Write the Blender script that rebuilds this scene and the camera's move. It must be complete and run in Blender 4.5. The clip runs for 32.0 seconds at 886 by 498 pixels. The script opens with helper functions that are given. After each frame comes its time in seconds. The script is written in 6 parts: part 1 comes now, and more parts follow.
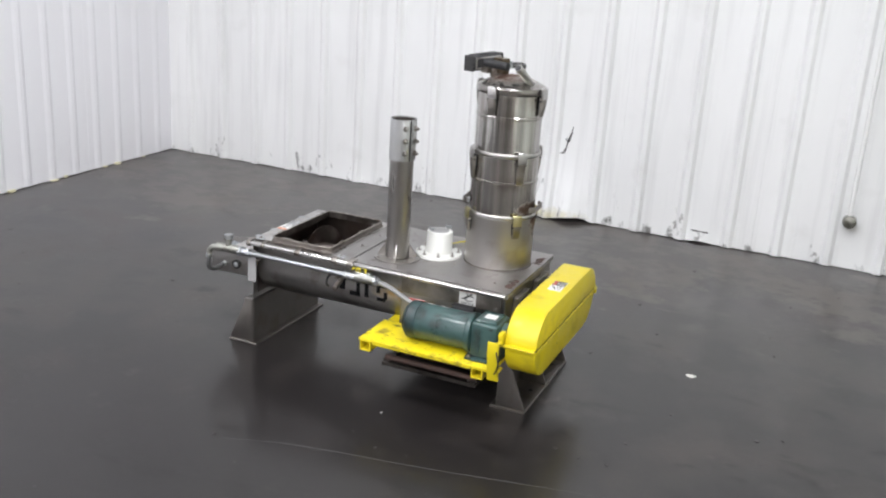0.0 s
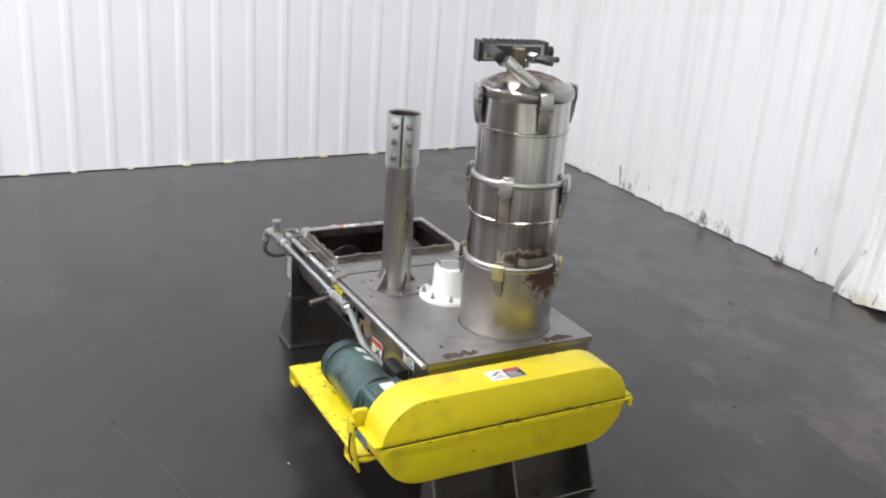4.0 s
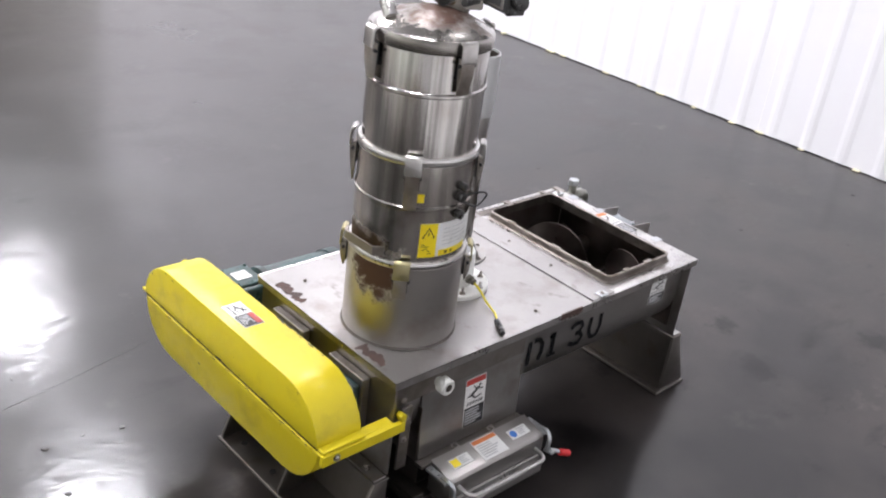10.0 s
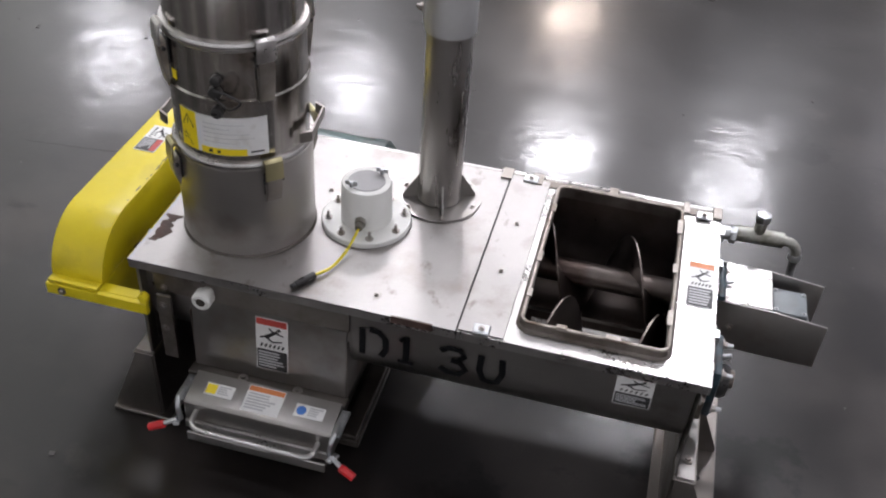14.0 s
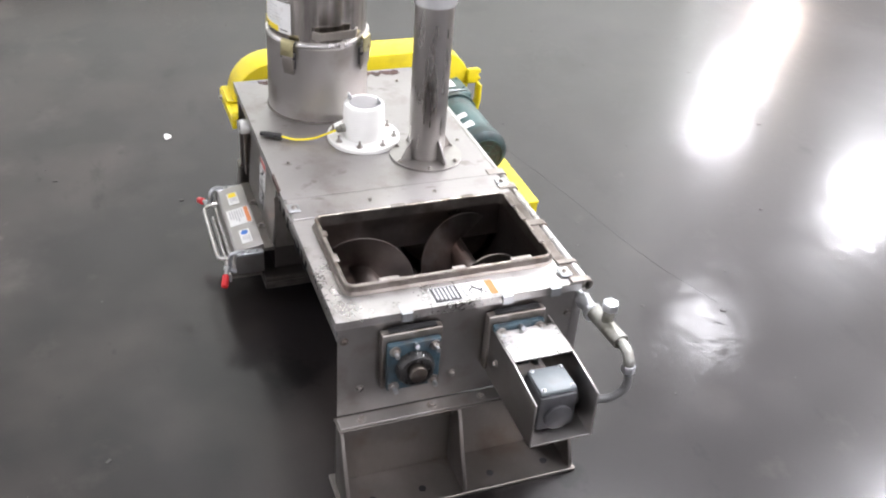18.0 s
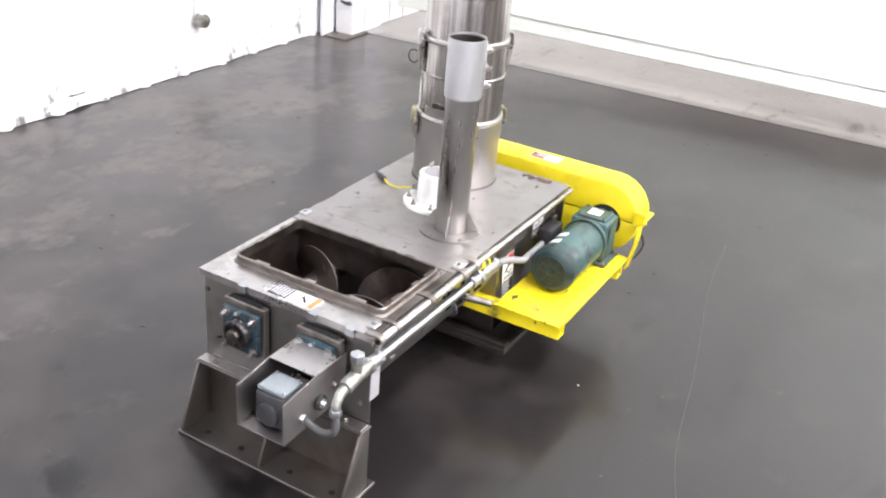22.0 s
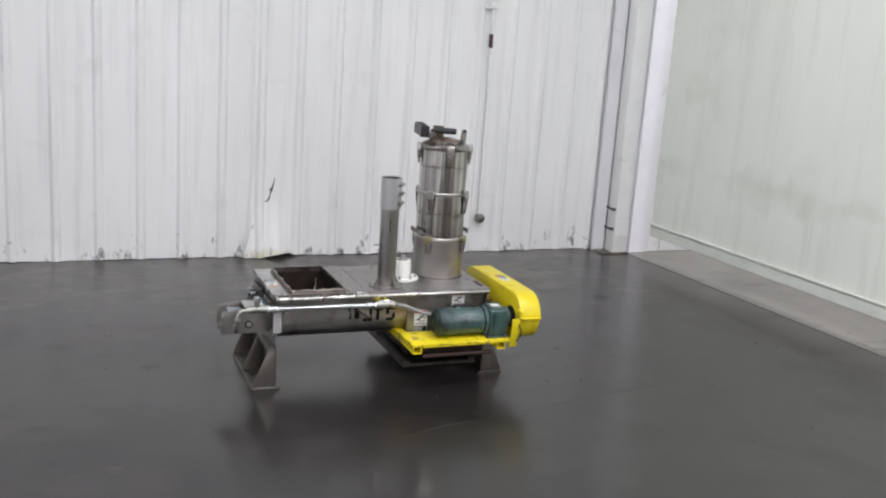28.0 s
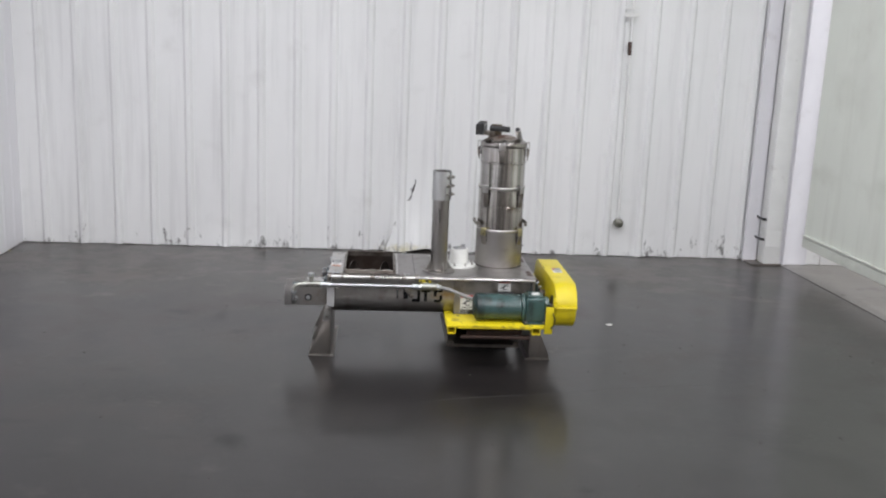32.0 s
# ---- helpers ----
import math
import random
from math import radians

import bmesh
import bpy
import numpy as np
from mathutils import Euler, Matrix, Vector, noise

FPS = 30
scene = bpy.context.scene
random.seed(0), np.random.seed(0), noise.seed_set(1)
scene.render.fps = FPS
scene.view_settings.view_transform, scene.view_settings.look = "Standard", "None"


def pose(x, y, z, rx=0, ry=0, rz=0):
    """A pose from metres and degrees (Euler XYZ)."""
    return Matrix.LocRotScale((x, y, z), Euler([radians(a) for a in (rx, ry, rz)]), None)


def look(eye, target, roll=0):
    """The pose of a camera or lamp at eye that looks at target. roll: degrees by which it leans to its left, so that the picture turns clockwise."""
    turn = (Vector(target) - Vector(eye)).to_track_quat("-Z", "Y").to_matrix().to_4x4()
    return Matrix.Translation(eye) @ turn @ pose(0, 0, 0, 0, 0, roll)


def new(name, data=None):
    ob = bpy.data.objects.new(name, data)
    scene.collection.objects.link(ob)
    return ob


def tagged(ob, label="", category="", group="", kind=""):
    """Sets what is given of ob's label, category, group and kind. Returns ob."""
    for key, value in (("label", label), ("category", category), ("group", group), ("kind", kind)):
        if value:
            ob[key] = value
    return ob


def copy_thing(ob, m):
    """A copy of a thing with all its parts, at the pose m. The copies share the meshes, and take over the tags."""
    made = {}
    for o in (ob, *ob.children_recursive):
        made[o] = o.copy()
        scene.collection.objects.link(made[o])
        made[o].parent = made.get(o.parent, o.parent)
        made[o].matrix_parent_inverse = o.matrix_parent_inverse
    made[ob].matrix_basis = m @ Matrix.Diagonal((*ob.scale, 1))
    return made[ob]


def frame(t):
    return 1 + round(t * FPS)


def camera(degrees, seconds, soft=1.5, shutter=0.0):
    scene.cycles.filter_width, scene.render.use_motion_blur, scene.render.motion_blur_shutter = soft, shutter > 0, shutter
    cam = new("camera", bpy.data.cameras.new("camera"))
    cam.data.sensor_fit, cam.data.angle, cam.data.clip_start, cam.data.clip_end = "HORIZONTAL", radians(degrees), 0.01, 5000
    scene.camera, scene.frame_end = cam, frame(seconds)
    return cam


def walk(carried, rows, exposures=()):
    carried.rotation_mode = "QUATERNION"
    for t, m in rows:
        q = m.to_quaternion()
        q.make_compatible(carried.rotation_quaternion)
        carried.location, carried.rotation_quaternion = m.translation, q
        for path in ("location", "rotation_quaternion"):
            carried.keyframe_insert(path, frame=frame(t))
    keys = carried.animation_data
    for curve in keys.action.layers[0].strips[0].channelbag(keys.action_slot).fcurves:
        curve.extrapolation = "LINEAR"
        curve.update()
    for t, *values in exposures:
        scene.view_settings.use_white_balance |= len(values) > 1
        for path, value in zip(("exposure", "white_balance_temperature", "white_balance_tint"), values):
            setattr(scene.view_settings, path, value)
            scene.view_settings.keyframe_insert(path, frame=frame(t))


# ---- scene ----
cam = camera(48.9, 32.0, soft=2.1)
PATH = [
    (0, (1.723, -3.617, 1.817), (0.982, -1.869, 1.189), 3.7),
    (0.5, (1.968, -3.382, 1.81), (1.094, -1.696, 1.182), 4.0),
    (1, (2.179, -3.123, 1.796), (1.133, -1.54, 1.163), 3.1),
    (1.5, (2.354, -2.854, 1.802), (1.164, -1.382, 1.156), 3.0),
    (2, (2.49, -2.573, 1.79), (1.21, -1.183, 1.137), 3.0),
    (2.5, (2.576, -2.297, 1.773), (1.203, -0.999, 1.116), 3.3),
    (3, (2.642, -2.028, 1.751), (1.17, -0.848, 1.087), 3.6),
    (3.5, (2.705, -1.744, 1.734), (1.139, -0.698, 1.058), 3.9),
    (5.5, (2.814, -0.625, 1.747), (1.014, -0.182, 0.996), 3.5),
    (6, (2.803, -0.344, 1.753), (0.98, -0.083, 0.973), 3.2),
    (6.5, (2.78, -0.035, 1.712), (0.932, 0.055, 0.953), 4.8),
    (7, (2.681, 0.311, 1.753), (0.853, 0.116, 0.964), 3.7),
    (7.5, (2.608, 0.563, 1.762), (0.808, 0.174, 0.983), 5.3),
    (8, (2.485, 0.836, 1.788), (0.754, 0.253, 0.973), 6.5),
    (8.5, (2.369, 1.044, 1.777), (0.72, 0.298, 0.926), 7.7),
    (9, (2.224, 1.243, 1.773), (0.668, 0.32, 0.919), 7.7),
    (9.5, (2.027, 1.406, 1.789), (0.595, 0.326, 0.903), 7.8),
    (10, (1.841, 1.586, 1.768), (0.567, 0.343, 0.855), 7.8),
    (10.5, (1.602, 1.684, 1.773), (0.502, 0.327, 0.8), 8.4),
    (11, (1.338, 1.757, 1.78), (0.425, 0.309, 0.746), 9.4),
    (11.5, (1.067, 1.789, 1.779), (0.34, 0.285, 0.679), 9.7),
    (12, (0.78, 1.784, 1.775), (0.23, 0.255, 0.609), 9.4),
    (12.5, (0.481, 1.781, 1.776), (0.128, 0.214, 0.585), 8.3),
    (13, (0.197, 1.744, 1.79), (0.075, 0.155, 0.581), 6.7),
    (13.5, (-0.076, 1.699, 1.79), (0.042, 0.122, 0.566), 5.2),
    (14, (-0.346, 1.635, 1.8), (-0.029, 0.111, 0.544), 4.3),
    (14.5, (-0.587, 1.577, 1.806), (-0.161, 0.104, 0.522), 4.5),
    (16.5, (-1.622, 1.215, 1.713), (-0.397, 0.117, 0.576), 4.0),
    (17, (-1.824, 1.071, 1.718), (-0.486, 0.101, 0.591), 3.8),
    (17.5, (-1.983, 0.89, 1.732), (-0.544, 0.076, 0.607), 3.8),
    (18, (-2.109, 0.688, 1.74), (-0.577, 0.052, 0.623), 4.6),
    (18.5, (-2.193, 0.466, 1.748), (-0.583, 0.069, 0.63), 4.6),
    (19, (-2.241, 0.212, 1.751), (-0.589, 0.021, 0.639), 3.3),
    (19.5, (-2.255, -0.033, 1.757), (-0.587, -0.065, 0.655), 4.0),
    (20, (-2.256, -0.3, 1.769), (-0.59, -0.153, 0.671), 3.6),
    (20.5, (-2.268, -0.551, 1.77), (-0.611, -0.274, 0.685), 4.9),
    (21, (-2.288, -0.795, 1.768), (-0.649, -0.366, 0.704), 6.8),
    (21.5, (-2.296, -1.078, 1.785), (-0.697, -0.438, 0.768), 6.3),
    (22, (-2.294, -1.359, 1.789), (-0.728, -0.523, 0.868), 5.1),
    (22.5, (-2.291, -1.67, 1.817), (-0.799, -0.661, 0.949), 4.5),
    (23, (-2.267, -1.967, 1.816), (-0.836, -0.814, 1.028), 4.1),
    (23.5, (-2.229, -2.265, 1.829), (-0.852, -1.013, 1.098), 4.8),
    (24, (-2.18, -2.562, 1.832), (-0.87, -1.217, 1.144), 5.1),
    (24.5, (-2.14, -2.868, 1.838), (-0.91, -1.424, 1.204), 4.8),
    (25, (-2.117, -3.169, 1.847), (-0.95, -1.666, 1.23), 5.3),
    (25.5, (-2.07, -3.471, 1.847), (-0.965, -1.901, 1.284), 5.7),
    (27.5, (-1.741, -4.637, 1.881), (-0.937, -2.865, 1.417), 3.7),
    (28, (-1.642, -4.94, 1.88), (-0.893, -3.141, 1.432), 4.0),
    (28.5, (-1.509, -5.229, 1.877), (-0.814, -3.408, 1.429), 3.5),
    (29, (-1.331, -5.48, 1.872), (-0.669, -3.646, 1.425), 2.8),
    (29.5, (-1.124, -5.654, 1.864), (-0.539, -3.793, 1.422), 3.4),
    (30, (-0.905, -5.761, 1.866), (-0.431, -3.871, 1.417), 4.6),
    (30.5, (-0.711, -5.783, 1.869), (-0.394, -3.858, 1.429), 3.9),
    (31, (-0.551, -5.753, 1.85), (-0.351, -3.808, 1.432), 3.2),
    (31.5, (-0.424, -5.713, 1.858), (-0.213, -3.771, 1.428), 3.1),
    (32, (-0.334, -5.668, 1.864), (-0.195, -3.722, 1.426), 2.3),
]
walk(cam, [(t, look(eye, target, roll)) for t, eye, target, roll in PATH], exposures=((0, 0.86, 6500, 9), (3, 0.85, 6500, 9), (6, 1.09, 6500, 11), (8, 1.11, 6500, 11.5), (9, 1.08, 6500, 12.5), (11, 1.14, 6500, 14.5), (12, 1, 6500, 14.5), (14, 0.50, 6500, 14), (16.5, 1.22, 6500, 13.5), (18, 1.72, 6500, 13.5), (20, 1.98, 6500, 15), (21, 2.02, 6500, 14.5), (22, 1.88, 6500, 13.5), (23, 1.4, 6500, 12.5), (24.5, 1.04, 6500, 11.5), (28, 0.47, 6500, 10), (32, 0.42, 6500, 10)))

# ---- world and lamps ----
world = bpy.data.worlds.new("world")
world.use_nodes = True
world.node_tree.nodes["Background"].inputs[0].default_value = (0.8, 0.85, 0.9, 1)
world.node_tree.nodes["Background"].inputs[1].default_value = 0.01
scene.world = world

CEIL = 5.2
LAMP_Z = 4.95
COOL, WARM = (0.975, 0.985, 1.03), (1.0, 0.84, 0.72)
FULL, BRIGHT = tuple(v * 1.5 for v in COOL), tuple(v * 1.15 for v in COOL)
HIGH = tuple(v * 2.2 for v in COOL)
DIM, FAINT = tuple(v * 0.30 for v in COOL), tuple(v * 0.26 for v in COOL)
# first four are added fill lamps with no known source
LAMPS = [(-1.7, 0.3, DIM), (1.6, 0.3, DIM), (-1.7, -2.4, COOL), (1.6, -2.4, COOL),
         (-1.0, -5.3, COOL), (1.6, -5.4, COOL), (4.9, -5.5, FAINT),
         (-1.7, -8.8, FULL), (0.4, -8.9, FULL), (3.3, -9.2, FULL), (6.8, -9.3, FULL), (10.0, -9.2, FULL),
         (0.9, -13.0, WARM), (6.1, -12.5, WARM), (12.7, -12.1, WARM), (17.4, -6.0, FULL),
         # the one at x 5.4 is added to brighten the pale strip
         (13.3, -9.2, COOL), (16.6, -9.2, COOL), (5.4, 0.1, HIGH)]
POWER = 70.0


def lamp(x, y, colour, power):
    data = bpy.data.lights.new("ceiling_or_fill_lamp", "AREA")
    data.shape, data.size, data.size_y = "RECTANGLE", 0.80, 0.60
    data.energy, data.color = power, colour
    ob = new("ceiling_or_fill_lamp", data)
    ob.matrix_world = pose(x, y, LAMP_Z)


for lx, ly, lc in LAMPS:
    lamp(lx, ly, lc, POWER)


# ---- materials ----
def mat(name, base, rough=0.5, metal=0.0, var=0.12, scale=6.0, stretch=(1, 1, 1), bump=0.05, fine=90.0, rvar=0.1,
        dirt=None, spot=None, coat=0.0, chips=None):
    """A surface with broad and fine variation. dirt: colour, amount, scale, low, high of a noise mask.
    spot: colour, centre, reach, low, high of a stain with ragged edges round one place of the object."""
    m = bpy.data.materials.new(name)
    m.use_nodes = True
    nt = m.node_tree
    b = nt.nodes["Principled BSDF"]
    link = nt.links.new

    def node(kind, **props):
        n = nt.nodes.new(kind)
        for k, v in props.items():
            n.inputs[k].default_value = v
        return n

    tc = node("ShaderNodeTexCoord")
    mp = node("ShaderNodeMapping", Scale=stretch)
    link(tc.outputs["Object"], mp.inputs["Vector"])
    big = node("ShaderNodeTexNoise", Scale=scale, Detail=5.0, Roughness=0.6)
    small = node("ShaderNodeTexNoise", Scale=fine, Detail=3.0)
    for n in (big, small):
        link(mp.outputs["Vector"], n.inputs["Vector"])

    def mix(a, c, fac):
        n = nt.nodes.new("ShaderNodeMix")
        n.data_type = "RGBA"
        for src, slot in ((a, "A"), (c, "B")):
            s = [i for i in n.inputs if i.name == slot and i.type == "RGBA"][0]
            if isinstance(src, tuple):
                s.default_value = (*src, 1)
            else:
                link(src, s)
        link(fac, n.inputs["Factor"])
        return [o for o in n.outputs if o.type == "RGBA"][0]

    def ramp(src, lo, hi, a=0.0, c=1.0):
        n = node("ShaderNodeMapRange")
        n.inputs["From Min"].default_value, n.inputs["From Max"].default_value = lo, hi
        n.inputs["To Min"].default_value, n.inputs["To Max"].default_value = a, c
        link(src, n.inputs["Value"])
        return n.outputs["Result"]

    lo = tuple(max(0.0, v * (1 - var)) for v in base)
    hi = tuple(min(1.0, v * (1 + var)) for v in base)
    col = mix(lo, hi, ramp(big.outputs["Fac"], 0.3, 0.7))
    rsrc = ramp(small.outputs["Fac"], 0.3, 0.7, max(0.03, rough - rvar * 0.5), min(1.0, rough + rvar * 0.5))
    radd = nt.nodes.new("ShaderNodeMath")
    radd.operation = "ADD"
    link(rsrc, radd.inputs[0])
    link(ramp(big.outputs["Fac"], 0.3, 0.7, -rvar, rvar), radd.inputs[1])
    rout, mout = radd.outputs[0], None
    if dirt:
        dc, amount, ds, dl, dh = dirt
        dn = node("ShaderNodeTexNoise", Scale=ds, Detail=5.0, Roughness=0.55)
        link(tc.outputs["Object"], dn.inputs["Vector"])
        col = mix(col, dc, ramp(dn.outputs["Fac"], dl, dh, 0.0, amount))
    if spot:
        sc, centre, reach, sl, sh = spot
        off = node("ShaderNodeVectorMath")
        off.operation = "SUBTRACT"
        off.inputs[1].default_value = centre
        link(tc.outputs["Object"], off.inputs[0])
        div = node("ShaderNodeVectorMath")
        div.operation = "DIVIDE"
        div.inputs[1].default_value = reach
        link(off.outputs[0], div.inputs[0])
        ln = node("ShaderNodeVectorMath")
        ln.operation = "LENGTH"
        link(div.outputs[0], ln.inputs[0])
        wob = node("ShaderNodeTexNoise", Scale=22.0, Detail=6.0, Roughness=0.7)
        link(tc.outputs["Object"], wob.inputs["Vector"])
        sub = nt.nodes.new("ShaderNodeMath")
        sub.operation = "ADD"
        link(ln.outputs["Value"], sub.inputs[0])
        link(ramp(wob.outputs["Fac"], 0.25, 0.75, -0.6, 0.6), sub.inputs[1])
        mask = ramp(sub.outputs[0], sl, sh, 1.0, 0.0)
        col = mix(col, sc, mask)
        if metal:
            mo = ramp(mask, 0.0, 1.0, metal, 0.1)
            link(mo, b.inputs["Metallic"])
            ra = nt.nodes.new("ShaderNodeMath")
            ra.operation = "ADD"
            link(rout, ra.inputs[0])
            link(ramp(mask, 0.0, 1.0, 0.0, 0.4), ra.inputs[1])
            rout = ra.outputs[0]
            mout = True
    if chips:
        cc, amount, cs, cst, cl, ch = chips
        cm = node("ShaderNodeMapping", Scale=cst, Location=(3.7, 1.9, 8.3))
        link(tc.outputs["Object"], cm.inputs["Vector"])
        cn = node("ShaderNodeTexNoise", Scale=cs, Detail=6.0, Roughness=0.6)
        link(cm.outputs["Vector"], cn.inputs["Vector"])
        col = mix(col, cc, ramp(cn.outputs["Fac"], cl, ch, 0.0, amount))
    link(col, b.inputs["Base Color"])
    link(rout, b.inputs["Roughness"])
    if not mout:
        b.inputs["Metallic"].default_value = metal
    b.inputs["Coat Weight"].default_value = coat
    b.inputs["Coat Roughness"].default_value = 0.15
    if bump:
        bn = node("ShaderNodeBump", Strength=bump, Distance=0.01)
        link(small.outputs["Fac"], bn.inputs["Height"])
        link(bn.outputs["Normal"], b.inputs["Normal"])
    return m


STEEL = mat("brushed_stainless", (0.350, 0.336, 0.322), 0.36, 1.0, 0.14, 5, (1, 1, 1), 0.008, 140, 0.06,
            dirt=((0.25, 0.21, 0.18), 0.55, 9, 0.56, 0.72))
STEEL_TOP = mat("cover_stainless", (0.350, 0.336, 0.328), 0.43, 1.0, 0.10, 4, (1, 1, 1), 0.010, 160, 0.06,
                dirt=((0.22, 0.19, 0.17), 0.55, 10, 0.52, 0.72), chips=((0.13, 0.105, 0.09), 0.5, 20, (1, 0.6, 1), 0.62, 0.70))
STEEL_RUBBED = mat("rubbed_stainless", (0.544, 0.531, 0.518), 0.32, 1.0, 0.12, 9, (1, 1, 1), 0.010, 120, 0.08, dirt=((0.20, 0.17, 0.15), 0.5, 12, 0.52, 0.70))
STEEL_OLD = mat("grimy_stainless", (0.300, 0.277, 0.255), 0.46, 1.0, 0.25, 8, (1, 1, 1), 0.015, 90, 0.10,
                dirt=((0.10, 0.075, 0.055), 0.8, 7, 0.5, 0.68))
FRAME_DARK = mat("oily_frame_steel", (0.17, 0.15, 0.135), 0.45, 1.0, 0.3, 12, (1, 1, 1), 0.012, 90, 0.1,
                 dirt=((0.06, 0.045, 0.035), 0.7, 14, 0.48, 0.66))
RIM = mat("rubbed_rim_steel", (0.27, 0.245, 0.22), 0.36, 1.0, 0.25, 14, (1, 1, 1), 0.012, 90, 0.1,
          dirt=((0.10, 0.07, 0.05), 0.8, 16, 0.50, 0.64))
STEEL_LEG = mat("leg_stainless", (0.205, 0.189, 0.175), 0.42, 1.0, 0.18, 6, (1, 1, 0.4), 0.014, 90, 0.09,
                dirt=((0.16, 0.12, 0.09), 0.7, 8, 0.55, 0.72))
POLISHED = mat("polished_stainless", (0.545, 0.526, 0.503), 0.16, 1.0, 0.08, 3, (1, 1, 0.25), 0.006, 30, 0.03,
               dirt=((0.24, 0.175, 0.125), 0.45, 8, 0.50, 0.74))
POLISHED_LID = mat("lid_stainless", (0.37, 0.350, 0.328), 0.24, 1.0, 0.10, 6, (1, 1, 1), 0.006, 30, 0.04,
                   spot=((0.115, 0.060, 0.042), (-0.015, 0.005, 0.780), (0.120, 0.120, 0.06), 0.35, 1.05))
POLISHED_SMEAR = mat("smeared_stainless", (0.530, 0.505, 0.475), 0.19, 1.0, 0.10, 3, (1, 1, 0.25), 0.006, 30, 0.03, dirt=((0.12, 0.07, 0.045), 0.6, 9, 0.56, 0.70),
                     spot=((0.052, 0.028, 0.016), (0.128, -0.010, 0.252), (0.070, 0.120, 0.046), 0.45, 0.90))
MATTE_CAN = mat("matte_stainless", (0.410, 0.393, 0.376), 0.39, 1.0, 0.08, 4, (1, 1, 0.2), 0.008, 40, 0.03, dirt=((0.22, 0.18, 0.14), 0.5, 7, 0.54, 0.72),
                spot=((0.060, 0.027, 0.014), (0.132, 0.040, 0.192), (0.075, 0.082, 0.088), 0.50, 0.82))
PIPE_STEEL = mat("pipe_stainless", (0.368, 0.352, 0.336), 0.30, 1.0, 0.12, 6, (1, 1, 0.15), 0.01, 60, 0.05,
                 dirt=((0.25, 0.21, 0.18), 0.4, 7, 0.55, 0.85))


def brushed(m, amount, rough):
    """Fine polishing lines round the upright axis, which draw reflections out up and down."""
    nt = m.node_tree
    b = nt.nodes["Principled BSDF"]
    tan = nt.nodes.new("ShaderNodeTangent")
    tan.direction_type, tan.axis = "RADIAL", "Z"
    nt.links.new(tan.outputs["Tangent"], b.inputs["Tangent"])
    b.inputs["Anisotropic"].default_value = amount
    if not rough:
        return m
    tc = nt.nodes.new("ShaderNodeTexCoord")
    mp = nt.nodes.new("ShaderNodeMapping")
    mp.inputs["Scale"].default_value = (11.0, 11.0, 0.15)
    nt.links.new(tc.outputs["Object"], mp.inputs["Vector"])
    n = nt.nodes.new("ShaderNodeTexNoise")
    n.inputs["Scale"].default_value, n.inputs["Detail"].default_value = 5.0, 4.0
    nt.links.new(mp.outputs["Vector"], n.inputs["Vector"])
    bump = nt.nodes.new("ShaderNodeBump")
    bump.inputs["Strength"].default_value, bump.inputs["Distance"].default_value = rough, 0.01
    nt.links.new(n.outputs["Fac"], bump.inputs["Height"])
    nt.links.new(bump.outputs["Normal"], b.inputs["Normal"])
    # long upright streaks of bright and dark reflection, painted into the base colour
    old = b.inputs["Base Color"].links[0].from_socket
    mr = nt.nodes.new("ShaderNodeMapRange")
    for k, v in (("From Min", 0.36), ("From Max", 0.62), ("To Min", 0.60), ("To Max", 1.15)):
        mr.inputs[k].default_value = v
    nt.links.new(n.outputs["Fac"], mr.inputs["Value"])
    vm = nt.nodes.new("ShaderNodeVectorMath")
    vm.operation = "SCALE"
    nt.links.new(old, vm.inputs[0])
    nt.links.new(mr.outputs["Result"], vm.inputs["Scale"])
    nt.links.new(vm.outputs[0], b.inputs["Base Color"])
    return m


for m in (POLISHED, POLISHED_SMEAR):
    brushed(m, 0.65, 0.20)
for m in (MATTE_CAN, PIPE_STEEL):
    brushed(m, 0.5, 0.0)
# golden brown patch on the front side near the chute
STEEL_TROUGH = mat("gold_patched_stainless", (0.350, 0.336, 0.322), 0.38, 1.0, 0.16, 5, (0.5, 1, 1), 0.03, 140, 0.10,
                   dirt=((0.15, 0.125, 0.105), 0.6, 9, 0.54, 0.70), spot=((0.30, 0.20, 0.085), (0.09, -0.25, 0.375), (0.10, 0.05, 0.045), 0.2, 1.0))
ZINC = mat("zinc_plate", (0.510, 0.527, 0.544), 0.33, 1.0, 0.05, 8, (1, 1, 1), 0.02, 120, 0.05)
CAST_ZINC = mat("cast_fitting", (0.36, 0.36, 0.33), 0.46, 1.0, 0.18, 24, (1, 1, 1), 0.12, 90, 0.12,
                dirt=((0.15, 0.14, 0.11), 0.75, 18, 0.46, 0.64))
BOLT = mat("bolt_steel", (0.38, 0.36, 0.34), 0.35, 1.0, 0.2, 30, dirt=((0.15, 0.10, 0.07), 0.6, 40, 0.5, 0.7))
YELLOW = mat("yellow_paint", (0.625, 0.505, 0.008), 0.42, 0.0, 0.05, 9, (1, 1, 1), 0.05, 60, 0.10,
             dirt=((0.24, 0.17, 0.02), 0.45, 8, 0.58, 0.76), coat=0.08, chips=((0.05, 0.04, 0.02), 0.9, 34, (1, 0.45, 1), 0.69, 0.73))
YELLOW_WORN = mat("worn_yellow_paint", (0.72, 0.58, 0.012), 0.42, 0.0, 0.10, 9, (1, 1, 1), 0.08, 60, 0.12,
                  dirt=((0.13, 0.085, 0.03), 0.85, 11, 0.56, 0.68), chips=((0.035, 0.028, 0.02), 0.95, 24, (0.6, 1, 1), 0.62, 0.68))
